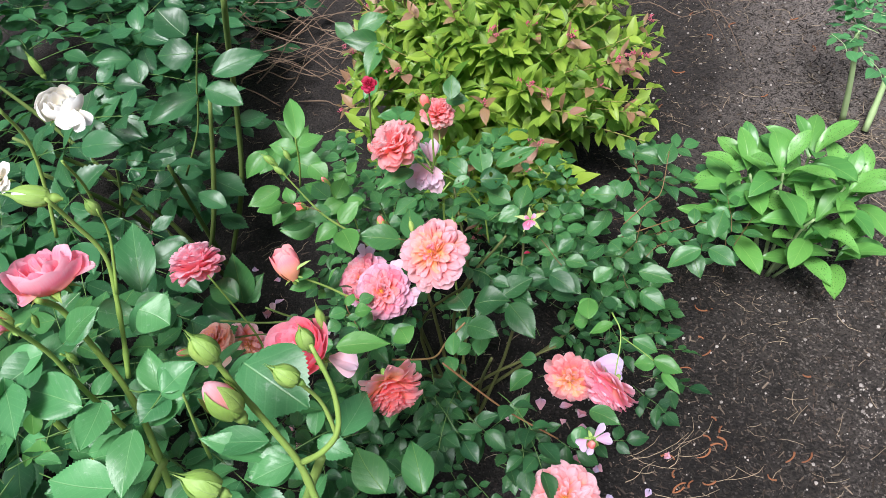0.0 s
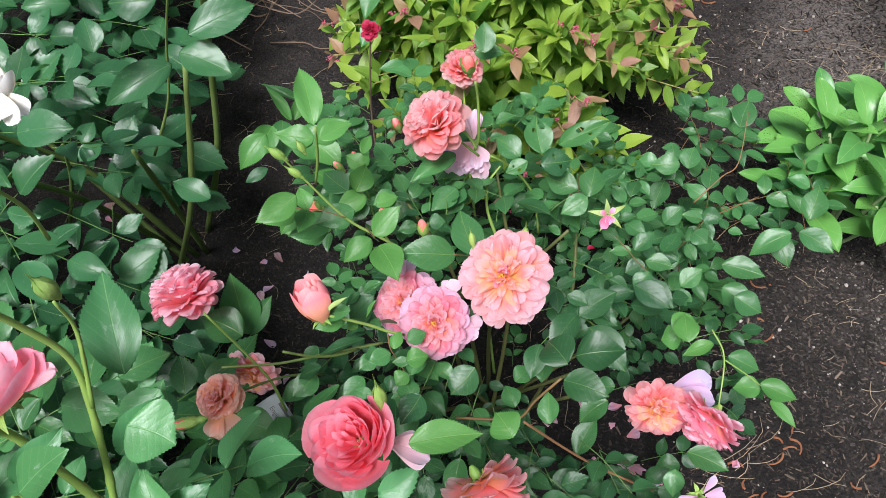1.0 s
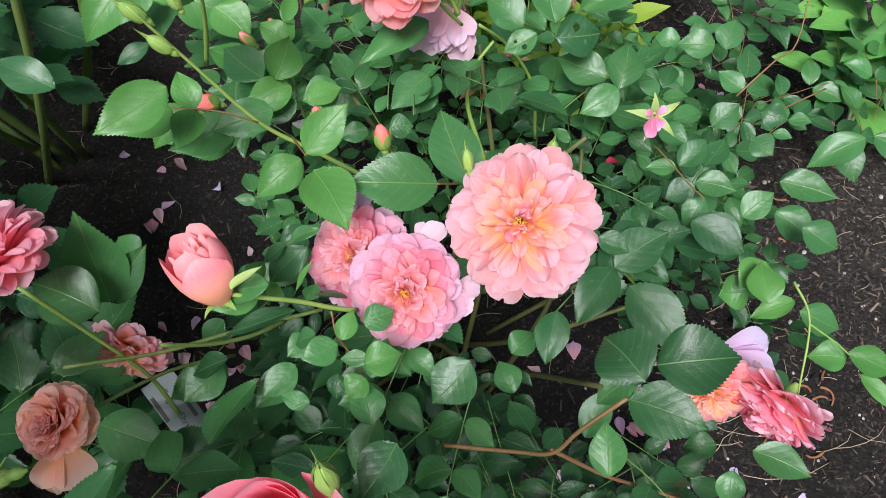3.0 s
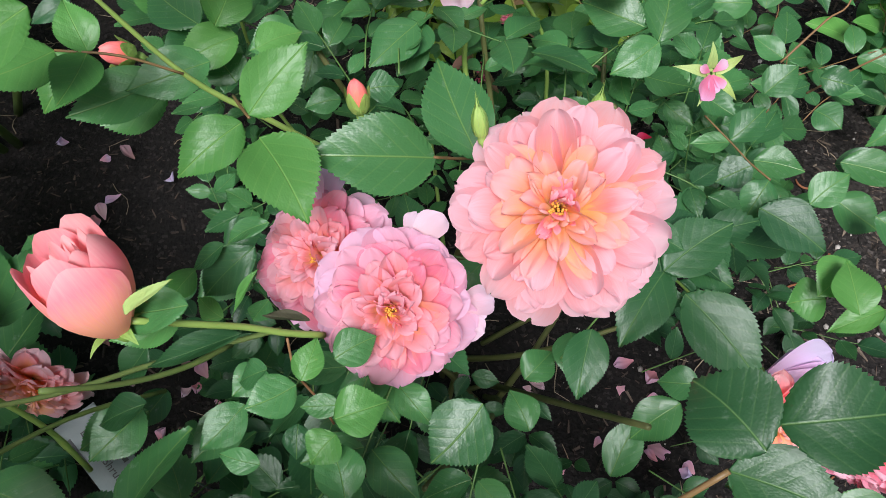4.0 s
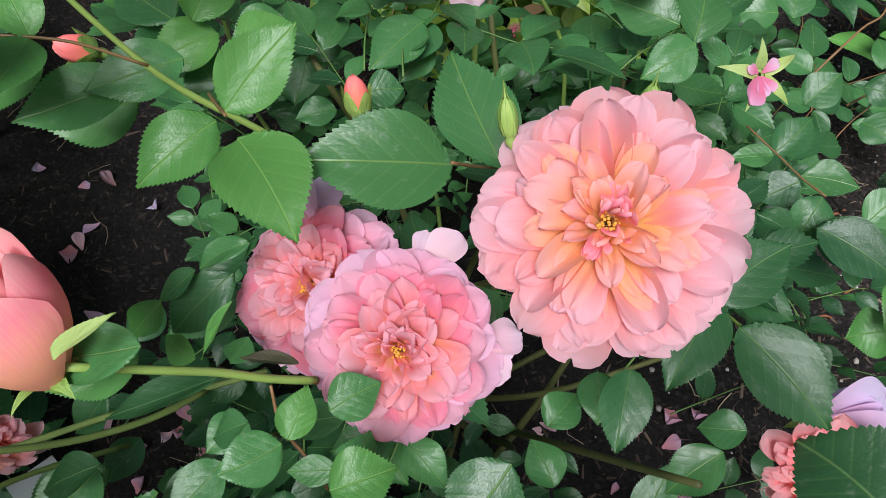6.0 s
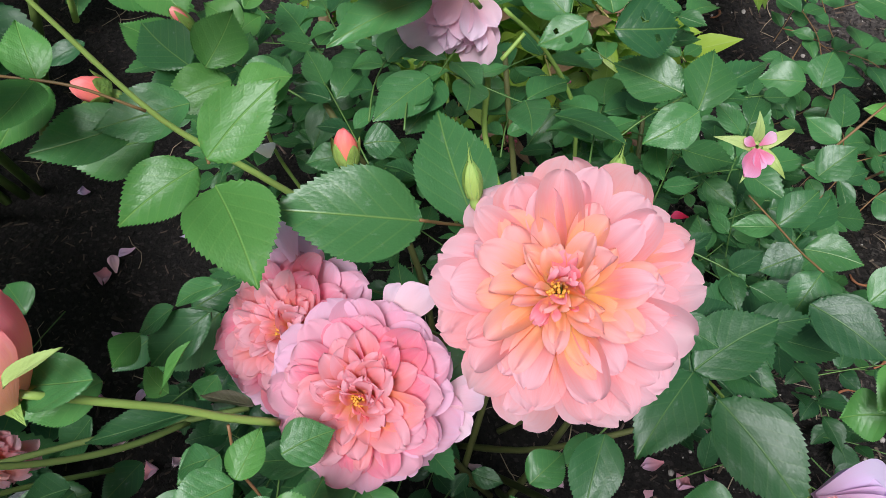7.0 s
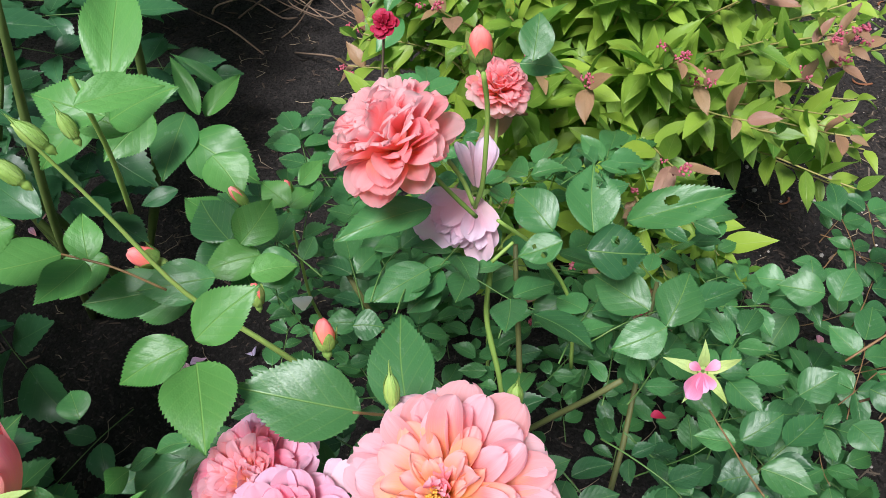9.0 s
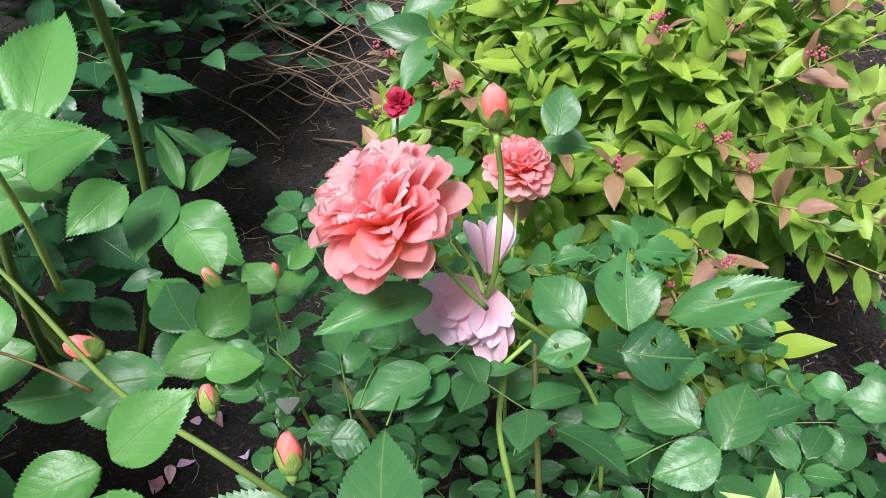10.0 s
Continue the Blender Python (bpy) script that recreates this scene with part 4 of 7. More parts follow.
def build_twigs():
    """Dry brown stalks in the bare gap behind the roses."""
    rng = random.Random(5)
    root = thing("dry_twigs", -0.38, 2.0, 0.0, "tangle of bare dry brown twigs over dark soil", "twigs")
    for k in range(60):
        x, y = rng.gauss(-0.40, 0.13), rng.uniform(1.65, 2.35)
        a = rng.uniform(-0.7, 0.9) + (math.pi if rng.random() < 0.4 else 0)
        l, z = rng.uniform(0.15, 0.5), rng.uniform(0.02, 0.2)
        pts = [Vector((x + math.cos(a) * l * (i / 4 - 0.5) + rng.gauss(0, 0.012), y + math.sin(a) * l * (i / 4 - 0.5) + rng.gauss(0, 0.012), z + (0.14 * (i / 4) - 0.05) * rng.uniform(0.4, 1.2))) for i in range(5)]
        v, f = tube_data(smooth_line(pts, 3), rng.uniform(0.0012, 0.0022), 0.0007, 5, 0.3, k)
        part("twig", mesh_of("twig", v, f), TWIG, root)
    other = thing("bent_twigs", 0.45, 1.9, 0.0, "long pale dry twigs arching over the path edge", "twigs")
    for k in range(9):
        a = rng.uniform(-0.6, 0.5)
        pts = [Vector((0.30 + 0.40 * i / 5 * math.cos(a), 1.72 + 0.06 * k - 0.05 + 0.4 * i / 5 * math.sin(a), 0.24 + 0.03 * i - 0.006 * i * i * rng.uniform(0.4, 2.2))) for i in range(6)]
        v, f = tube_data(smooth_line(pts, 3), 0.0012, 0.0007, 5, 0.2, k)
        part("twig", mesh_of("twig", v, f), TWIG, other)


build_ground()
build_litter()
build_twigs()


# ---- the rose bush in the middle ----
SHAFTS = [((x, y, 0.0), Vector((-0.085 - x, 0.55 - y, 0.87)).normalized(), r) for x, y, r in ((0.148, 0.787, 0.045), (0.085, 0.80, 0.035), (0.19, 0.68, 0.04), (-0.36, 0.79, 0.03), (0.30, 0.77, 0.04), (-0.49, 1.13, 0.10), (-0.40, 1.04, 0.05))]
# Leaves also left out towards the sun, so light reaches three blooms.
SHAFTS += [(p, Vector((-0.135, -0.417, 0.899)), 0.05) for p in ((-0.304, 0.607, 0.57), (-0.340, 0.709, 0.60), (-0.050, 0.464, 0.67))]


def in_gap(m):
    """Whether a leaf stands in one of the open shafts through the foliage, cleared for soil or sunlight."""
    p = m @ Vector((0, 0.5, 0))
    return any((p - Vector(g)).dot(way) > 0 and ((p - Vector(g)) - way * (p - Vector(g)).dot(way)).length < r for g, way, r in SHAFTS)


def grow(rng, count, region, top, size, low_z=0.04, leaflets=5, outward=(0, 0), crown=0.75):
    """Feathered leaves in a bush: places below the height top(x, y), the highest first."""
    poses, stalks, tries = [], [], 0
    while len(stalks) < count:
        x, y = rng.uniform(region[0], region[1]), rng.uniform(region[2], region[3])
        t = top(x, y)
        if t < low_z + 0.02:
            continue
        z = t - (t - low_z) * rng.random() ** (1 / max(crown, 0.05)) if rng.random() < 0.4 else t - rng.uniform(0, 0.09)
        z = max(low_z, z)
        away = Vector((x - outward[0], y - outward[1], 0))
        ahead = away.normalized() * 0.8 + Vector((rng.gauss(0, 0.7), rng.gauss(0, 0.7), rng.uniform(-0.25, 0.3)))
        up = Vector((rng.gauss(0, 0.3) + 0.4 * away.x, rng.gauss(0, 0.3) + 0.4 * away.y, 1.0))
        made, stalk = compound(rng, (x, y, z), ahead, up, size * rng.uniform(0.7, 1.15), leaflets)
        if any(in_gap(m) for m in made):
            tries += 1
            if tries % 9:
                continue
            made = [m for m in made if not in_gap(m)]
        poses.append((z, made))
        stalks.append(stalk)
    poses.sort(key=lambda p: -p[0])
    return [m for _, some in poses for m in some], stalks


def leaf_stalks(plant, stalks, material, r=0.0007):
    lines = [smooth_line([p + Vector((0, 0, 0.004 * math.sin(2.1 * i + p.x * 90))) for i, p in enumerate(s)], 3) for s in stalks]
    me = joined("leaf_stalk", [tube_data(line, r * 1.3, r * 0.8, 5) for line in lines], material)
    tagged(part("leaf_stalk", me, None, plant["thing"]), kind="stuff")


def canes_to(plant, rng, root, tips, r0, r1, material=None):
    for tip in tips:
        a, b = Vector(root) + Vector((rng.gauss(0, 0.03), rng.gauss(0, 0.03), 0)), Vector(tip)
        mid = a.lerp(b, 0.5) + Vector((rng.gauss(0, 0.03), rng.gauss(0, 0.03), 0.05))
        cane(plant, [a, mid, b], r0, r1, material)


bush = {"thing": thing("rose_bush", -0.02, 0.78, 0.0, "bushy pink shrub rose in full bloom with dark green leaves", "rose bush"), "shapes": ROSE_LEAVES, "cane": CANE}


def bush_top(x, y):
    h = 0.53 - 1.9 * (x + 0.05) ** 2 - 0.85 * (y - 0.76) ** 2
    h -= 0.5 * max(0.0, x - 0.1)
    if y < 0.52:
        h -= 3.0 * (0.52 - y)
    h -= 3.2 * max(0.0, 0.11 - ((x - 0.17) ** 2 + (y - 0.68) ** 2) ** 0.5)
    h -= 1.8 * max(0.0, 0.16 - ((x + 0.24) ** 2 + (y - 0.68) ** 2) ** 0.5)
    h -= 6.0 * max(0.0, x - min(0.40, 0.20 + 1.15 * (y - 0.68)))
    if x < -0.22:
        h -= 3.0 * (-0.22 - x) * (1.0 if y < 0.75 else 2.5)
    return h


bush_chewed, bush_pitted = {**bush, "shapes": CHEWED_LEAVES}, {**bush, "shapes": PITTED_LEAVES}
bush_young, bush_shaded, bush_dull = {**bush, "shapes": YOUNG_LEAVES}, {**bush, "shapes": SHADED_LEAVES}, {**bush, "shapes": DULL_LEAVES}
cane(bush, [(-0.022, 0.927, 0.635), (-0.020, 0.931, 0.600), (-0.022, 0.919, 0.551), (-0.028, 0.919, 0.518), (-0.016, 0.911, 0.478), (-0.017, 0.894, 0.436), (-0.004, 0.868, 0.390), (0.001, 0.852, 0.354)], 0.00153, 0.00223)
cane(bush, [(-0.050, 0.885, 0.594), (-0.038, 0.892, 0.568), (-0.024, 0.898, 0.542)], 0.00125, 0.00153)
cane(bush, [(-0.042, 0.909, 0.580), (-0.033, 0.907, 0.565), (-0.026, 0.902, 0.549)], 0.00153, 0.00153)
cane(bush, [(0.001, 0.889, 0.530), (-0.012, 0.881, 0.518)], 0.00112, 0.00139)
cane(bush, [(-0.010, 0.899, 0.539), (0.019, 0.913, 0.493), (0.045, 0.910, 0.438), (0.051, 0.893, 0.376)], 0.00125, 0.00167)
cane(bush, [(-0.227, 0.804, 0.688), (-0.206, 0.804, 0.634), (-0.176, 0.796, 0.577), (-0.144, 0.798, 0.532), (-0.108, 0.797, 0.487)], 0.00074, 0.00209)
cane(bush, [(-0.179, 0.797, 0.723), (-0.189, 0.809, 0.667), (-0.203, 0.820, 0.613)], 0.00112, 0.00153)
cane(bush, [(-0.176, 0.947, 0.480), (-0.175, 0.943, 0.431), (-0.171, 0.933, 0.379), (-0.155, 0.925, 0.328)], 0.00112, 0.00153)
cane(bush, [(-0.183, 0.650, 0.624), (-0.163, 0.654, 0.602), (-0.149, 0.658, 0.583), (-0.135, 0.660, 0.565), (-0.120, 0.663, 0.548)], 0.00139, 0.00167)
# Olive on three of these canes paints in the shade they stand in.
cane(bush, [(-0.239, 0.645, 0.568), (-0.219, 0.656, 0.531), (-0.199, 0.671, 0.499), (-0.180, 0.691, 0.471)], 0.00139, 0.00167, BACK_CANE)
cane(bush, [(-0.310, 0.675, 0.606), (-0.289, 0.663, 0.545), (-0.273, 0.652, 0.490), (-0.267, 0.637, 0.439)], 0.00125, 0.00167)
cane(bush, [(-0.308, 0.645, 0.545), (-0.258, 0.661, 0.511), (-0.216, 0.680, 0.486), (-0.153, 0.700, 0.463)], 0.00125, 0.00167, BACK_CANE)
cane(bush, [(-0.290, 0.613, 0.549), (-0.257, 0.652, 0.496), (-0.225, 0.677, 0.443)], 0.00112, 0.00139, BACK_CANE)
cane(bush, [(-0.072, 0.572, 0.541), (-0.032, 0.561, 0.556), (-0.012, 0.555, 0.572), (0.002, 0.562, 0.591), (0.026, 0.572, 0.614)], 0.00131, 0.00125, RED_STALK)
cane(bush, [(-0.008, 0.562, 0.543), (0.034, 0.552, 0.485), (0.071, 0.549, 0.429), (0.133, 0.533, 0.379)], 0.00139, 0.00112, RED_STALK)
cane(bush, [(0.223, 0.691, 0.445), (0.232, 0.661, 0.432), (0.218, 0.609, 0.404)], 0.00107, 0.00082)
cane(bush, [(0.234, 0.660, 0.427), (0.257, 0.649, 0.411), (0.277, 0.639, 0.394)], 0.00084, 0.0007)
cane(bush, [(0.284, 0.951, 0.333), (0.326, 0.977, 0.354), (0.352, 0.993, 0.362), (0.372, 1.051, 0.403)], 0.00107, 0.00074, RED_STALK)
cane(bush, [(0.269, 0.888, 0.374), (0.316, 0.910, 0.367), (0.364, 0.931, 0.361)], 0.00098, 0.00084, RED_STALK)
cane(bush, [(0.089, 0.693, 0.467), (0.086, 0.709, 0.454), (0.074, 0.728, 0.439)], 0.00091, 0.00084)
cane(bush, [(-0.036, 0.746, 0.556), (-0.049, 0.734, 0.577), (-0.061, 0.723, 0.598)], 0.0007, 0.0007, RED_STALK)
cane(bush, [(-0.141, 0.747, 0.607), (-0.147, 0.762, 0.595), (-0.153, 0.778, 0.583)], 0.0007, 0.00084, RED_STALK)
cane(bush, [(-0.120, 0.626, 0.527), (-0.126, 0.636, 0.540), (-0.133, 0.645, 0.554), (-0.134, 0.656, 0.569)], 0.00063, 0.00063, RED_STALK)
cane(bush, [(0.158, 0.760, 0.472), (0.151, 0.776, 0.468), (0.144, 0.794, 0.466), (0.133, 0.817, 0.465)], 0.00063, 0.00063, RED_STALK)
leaf_on(bush, (-0.059, 0.728, 0.590), (-0.116, 0.725, 0.610), 0.038, (0.029, -0.274, 0.961))
leaf_on(bush, (-0.038, 0.732, 0.577), (-0.052, 0.789, 0.586), 0.034, (-0.060, -0.173, 0.983))
leaf_on(bush_young, (-0.143, 0.741, 0.613), (-0.172, 0.720, 0.608), 0.024, (-0.017, -0.516, 0.857))
leaf_on(bush_young, (-0.140, 0.744, 0.613), (-0.111, 0.766, 0.631), 0.025, (0.20, -0.45, 0.842))
leaf_on(bush_young, (-0.136, 0.733, 0.613), (-0.117, 0.690, 0.616), 0.034, (0.126, -0.20, 0.95))
leaf_on(bush_young, (-0.212, 0.852, 0.495), (-0.265, 0.839, 0.501), 0.039, (0.204, -0.499, 0.842))
leaf_on(bush_young, (-0.226, 0.812, 0.583), (-0.249, 0.786, 0.574), 0.026, (0.144, -0.445, 0.884))
leaf_on(bush, (-0.122, 0.831, 0.566), (-0.148, 0.820, 0.566), 0.025, (0.172, -0.484, 0.858))
leaf_on(bush, (-0.185, 0.911, 0.486), (-0.217, 0.889, 0.484), 0.035, (0.173, -0.324, 0.930))
leaf_on(bush, (-0.168, 0.848, 0.504), (-0.179, 0.865, 0.511), 0.027, (-0.001, -0.367, 0.930))
leaf_on(bush, (-0.053, 0.876, 0.512), (-0.086, 0.848, 0.509), 0.028, (0.152, -0.287, 0.946))
leaf_on(bush, (-0.089, 0.812, 0.533), (-0.070, 0.814, 0.531), 0.019, (0.148, -0.476, 0.867))
leaf_on(bush, (-0.108, 0.871, 0.447), (-0.134, 0.866, 0.448), 0.019, (0.108, -0.357, 0.928))
leaf_on(bush, (-0.178, 0.741, 0.496), (-0.154, 0.754, 0.500), 0.019, (0.005, -0.309, 0.951))
leaf_on(bush, (-0.161, 0.735, 0.503), (-0.193, 0.709, 0.496), 0.029, (0.040, -0.321, 0.946))
leaf_on(bush, (-0.193, 0.723, 0.503), (-0.208, 0.706, 0.504), 0.017, (0.325, -0.205, 0.923))
leaf_on(bush_young, (-0.174, 0.667, 0.589), (-0.203, 0.656, 0.590), 0.020, (0.123, -0.249, 0.961))
leaf_on(bush_young, (-0.128, 0.634, 0.576), (-0.120, 0.651, 0.580), 0.014, (-0.050, -0.193, 0.980))
leaf_on(bush, (-0.114, 0.644, 0.570), (-0.095, 0.652, 0.571), 0.018, (0.026, -0.209, 0.978))
leaf_on(bush, (-0.132, 0.637, 0.561), (-0.154, 0.628, 0.565), 0.020, (0.186, -0.062, 0.981))
leaf_on(bush_young, (-0.114, 0.613, 0.590), (-0.092, 0.618, 0.591), 0.021, (-0.014, -0.062, 0.998))
leaf_on(bush, (-0.136, 0.627, 0.532), (-0.138, 0.611, 0.529), 0.013, (0.115, -0.175, 0.978))
leaf_on(bush_young, (-0.116, 0.613, 0.563), (-0.128, 0.602, 0.561), 0.018, (-0.084, -0.164, 0.983))
leaf_on(bush, (-0.179, 0.660, 0.451), (-0.208, 0.632, 0.451), 0.027, (0.037, -0.043, 0.998))
leaf_on(bush, (-0.222, 0.655, 0.489), (-0.247, 0.630, 0.493), 0.027, (0.283, -0.126, 0.951))
leaf_on(bush, (-0.157, 0.613, 0.517), (-0.176, 0.620, 0.519), 0.013, (-0.042, -0.289, 0.956))
leaf_on(bush, (-0.050, 0.624, 0.540), (-0.077, 0.602, 0.528), 0.032, (-0.191, -0.278, 0.942))
leaf_on(bush_shaded, (0.078, 0.685, 0.489), (0.109, 0.632, 0.483), 0.039, (-0.190, -0.221, 0.956))
leaf_on(bush_shaded, (0.070, 0.701, 0.486), (0.114, 0.722, 0.497), 0.034, (-0.158, -0.182, 0.970))
leaf_on(bush_shaded, (0.030, 0.574, 0.640), (0.015, 0.604, 0.632), 0.035, (-0.299, 0.080, 0.951))
leaf_on(bush_shaded, (0.150, 0.746, 0.464), (0.181, 0.713, 0.464), 0.032, (-0.189, -0.194, 0.963))
leaf_on(bush, (0.167, 0.791, 0.444), (0.198, 0.777, 0.447), 0.024, (-0.176, -0.167, 0.970))
leaf_on(bush, (0.157, 0.810, 0.442), (0.183, 0.826, 0.455), 0.023, (-0.222, -0.335, 0.916))
leaf_on(bush, (0.166, 0.788, 0.443), (0.142, 0.784, 0.432), 0.024, (-0.338, -0.329, 0.882))
leaf_on(bush, (0.152, 0.804, 0.450), (0.126, 0.808, 0.447), 0.016, (-0.129, -0.084, 0.988))
leaf_on(bush, (0.164, 0.766, 0.461), (0.146, 0.745, 0.447), 0.024, (-0.253, -0.383, 0.889))
leaf_on(bush_young, (0.201, 0.707, 0.454), (0.176, 0.688, 0.449), 0.031, (-0.157, -0.052, 0.986))
leaf_on(bush_young, (0.190, 0.691, 0.432), (0.168, 0.693, 0.424), 0.029, (-0.348, -0.292, 0.891))
leaf_on(bush, (0.034, 0.705, 0.380), (0.027, 0.673, 0.378), 0.027, (-0.276, 0.003, 0.961))
leaf_on(bush, (0.105, 0.651, 0.360), (0.068, 0.634, 0.342), 0.031, (-0.368, -0.143, 0.919))
leaf_on(bush, (0.113, 0.657, 0.384), (0.087, 0.665, 0.376), 0.024, (-0.296, -0.024, 0.955))
leaf_on(bush, (-0.158, 0.669, 0.489), (-0.175, 0.655, 0.492), 0.020, (0.334, -0.204, 0.920))
leaf_on(bush, (-0.113, 0.625, 0.563), (-0.131, 0.627, 0.561), 0.011, (-0.085, -0.241, 0.967))
leaf_on(bush, (-0.280, 0.734, 0.259), (-0.304, 0.703, 0.264), 0.027, (0.229, -0.014, 0.973))
leaf_on(bush_young, (-0.188, 0.829, 0.694), (-0.200, 0.890, 0.719), 0.028, (0.236, -0.329, 0.914))
leaf_on(bush_young, (-0.189, 0.818, 0.684), (-0.226, 0.822, 0.693), 0.025, (0.262, -0.480, 0.837))
leaf_on(bush_young, (-0.189, 0.819, 0.680), (-0.152, 0.825, 0.698), 0.026, (0.10, -0.50, 0.86))
leaf_on(bush_young, (-0.208, 0.781, 0.619), (-0.216, 0.802, 0.632), 0.019, (0.30, -0.35, 0.89))
leaf_on(bush_young, (-0.208, 0.779, 0.621), (-0.214, 0.745, 0.631), 0.021, (0.30, -0.10, 0.95))
leaf_on(bush_young, (-0.222, 0.782, 0.621), (-0.249, 0.757, 0.634), 0.027, (0.247, -0.25, 0.93))
cane(bush, [(-0.172, 0.780, 0.60), (-0.195, 0.780, 0.616), (-0.222, 0.782, 0.621)], 0.0007, 0.0006, RED_STALK)
leaf_on(bush_young, (-0.268, 0.998, 0.502), (-0.208, 0.976, 0.482), 0.049, (0.161, -0.375, 0.913))
leaf_on(bush, (-0.278, 1.022, 0.506), (-0.279, 0.958, 0.492), 0.038, (0.145, -0.220, 0.965))
leaf_on(bush_young, (-0.279, 0.980, 0.540), (-0.302, 0.936, 0.531), 0.033, (0.527, -0.435, 0.730))
leaf_on(bush_young, (-0.195, 0.882, 0.529), (-0.226, 0.902, 0.538), 0.025, (0.147, -0.190, 0.971))
leaf_on(bush_young, (-0.172, 0.860, 0.542), (-0.158, 0.894, 0.551), 0.030, (0.335, -0.381, 0.862))
leaf_on(bush, (-0.184, 0.874, 0.522), (-0.201, 0.842, 0.524), 0.028, (0.460, -0.191, 0.867))
leaf_on(bush_young, (-0.143, 0.813, 0.575), (-0.119, 0.824, 0.574), 0.020, (0.097, -0.171, 0.980))
leaf_on(bush, (-0.170, 0.820, 0.560), (-0.213, 0.804, 0.563), 0.028, (0.214, -0.387, 0.897))
leaf_on(bush_young, (-0.169, 0.937, 0.497), (-0.192, 0.949, 0.508), 0.023, (0.199, -0.457, 0.867))
leaf_on(bush_young, (-0.185, 0.968, 0.460), (-0.168, 0.987, 0.462), 0.020, (0.247, -0.312, 0.917))
leaf_on(bush_young, (-0.177, 0.981, 0.472), (-0.163, 1.009, 0.475), 0.016, (0.402, -0.309, 0.862))
leaf_on(bush, (-0.050, 0.887, 0.562), (-0.103, 0.852, 0.568), 0.025, (0.281, -0.258, 0.924))
leaf_on(bush, (-0.128, 0.956, 0.403), (-0.141, 0.925, 0.387), 0.026, (-0.030, -0.442, 0.897))
leaf_on(bush, (0.026, 0.897, 0.535), (-0.001, 0.923, 0.546), 0.030, (-0.077, -0.453, 0.888))
leaf_on(bush_chewed, (0.052, 0.898, 0.535), (0.050, 0.944, 0.553), 0.036, (0.142, -0.362, 0.921))
leaf_on(bush_pitted, (0.072, 0.904, 0.542), (0.133, 0.911, 0.569), 0.027, (-0.317, -0.471, 0.823))
leaf_on(bush_pitted, (0.047, 0.874, 0.546), (0.085, 0.878, 0.543), 0.035, (0.116, -0.463, 0.879))
leaf_on(bush_pitted, (0.032, 0.876, 0.550), (0.005, 0.869, 0.541), 0.020, (-0.194, -0.418, 0.887))
leaf_on(bush, (0.090, 0.858, 0.511), (0.054, 0.883, 0.513), 0.030, (-0.184, -0.363, 0.914))
leaf_on(bush, (0.103, 0.858, 0.495), (0.118, 0.895, 0.508), 0.031, (-0.078, -0.314, 0.946))
leaf_on(bush, (0.103, 0.856, 0.497), (0.069, 0.841, 0.488), 0.027, (-0.031, -0.463, 0.886))
leaf_on(bush_pitted, (0.049, 0.901, 0.442), (0.077, 0.893, 0.435), 0.023, (0.080, -0.485, 0.871))
leaf_on(bush, (0.041, 0.934, 0.411), (0.017, 0.913, 0.398), 0.025, (-0.132, -0.409, 0.903))
leaf_on(bush, (-0.048, 0.882, 0.488), (-0.069, 0.863, 0.477), 0.023, (-0.105, -0.389, 0.915))
leaf_on(bush, (-0.096, 0.972, 0.430), (-0.127, 0.944, 0.430), 0.028, (0.206, -0.239, 0.949))
leaf_on(bush_young, (-0.266, 1.021, 0.505), (-0.291, 1.051, 0.541), 0.016, (0.422, -0.534, 0.733))
leaf_on(bush_young, (-0.266, 1.028, 0.498), (-0.244, 1.067, 0.513), 0.020, (0.229, -0.465, 0.855))
leaf_on(bush, (0.265, 1.072, 0.285), (0.233, 1.079, 0.280), 0.031, (-0.221, -0.330, 0.918))
leaf_on(bush, (0.289, 1.067, 0.283), (0.290, 1.093, 0.296), 0.027, (-0.250, -0.437, 0.864))
leaf_on(bush, (0.269, 1.063, 0.279), (0.287, 1.041, 0.274), 0.027, (-0.200, -0.364, 0.910))
leaf_on(bush_young, (-0.266, 0.906, 0.605), (-0.299, 0.873, 0.586), 0.030, (0.132, -0.594, 0.794))
leaf_on(bush_young, (-0.198, 0.841, 0.653), (-0.236, 0.848, 0.668), 0.022, (0.208, -0.570, 0.795))
leaf_on(bush_young, (-0.176, 0.787, 0.717), (-0.146, 0.808, 0.713), 0.019, (0.297, -0.226, 0.928))
leaf_on(bush_young, (-0.223, 0.948, 0.532), (-0.196, 0.923, 0.517), 0.034, (0.197, -0.345, 0.918))
leaf_on(bush_young, (-0.206, 0.755, 0.676), (-0.244, 0.728, 0.675), 0.027, (0.247, -0.397, 0.884))
leaf_on(bush, (-0.182, 0.866, 0.537), (-0.212, 0.897, 0.541), 0.031, (-0.092, -0.217, 0.972))
leaf_on(bush, (-0.194, 0.815, 0.555), (-0.246, 0.796, 0.555), 0.031, (0.100, -0.272, 0.957))
leaf_on(bush_young, (-0.162, 0.864, 0.528), (-0.199, 0.846, 0.526), 0.027, (0.178, -0.469, 0.865))
leaf_on(bush_shaded, (0.065, 0.695, 0.501), (0.032, 0.656, 0.500), 0.030, (0.042, -0.061, 0.997))
leaf_on(bush_shaded, (0.038, 0.582, 0.638), (0.079, 0.580, 0.649), 0.036, (-0.266, -0.027, 0.964))
leaf_on(bush_shaded, (0.028, 0.573, 0.608), (0.063, 0.551, 0.618), 0.031, (-0.308, -0.072, 0.949))
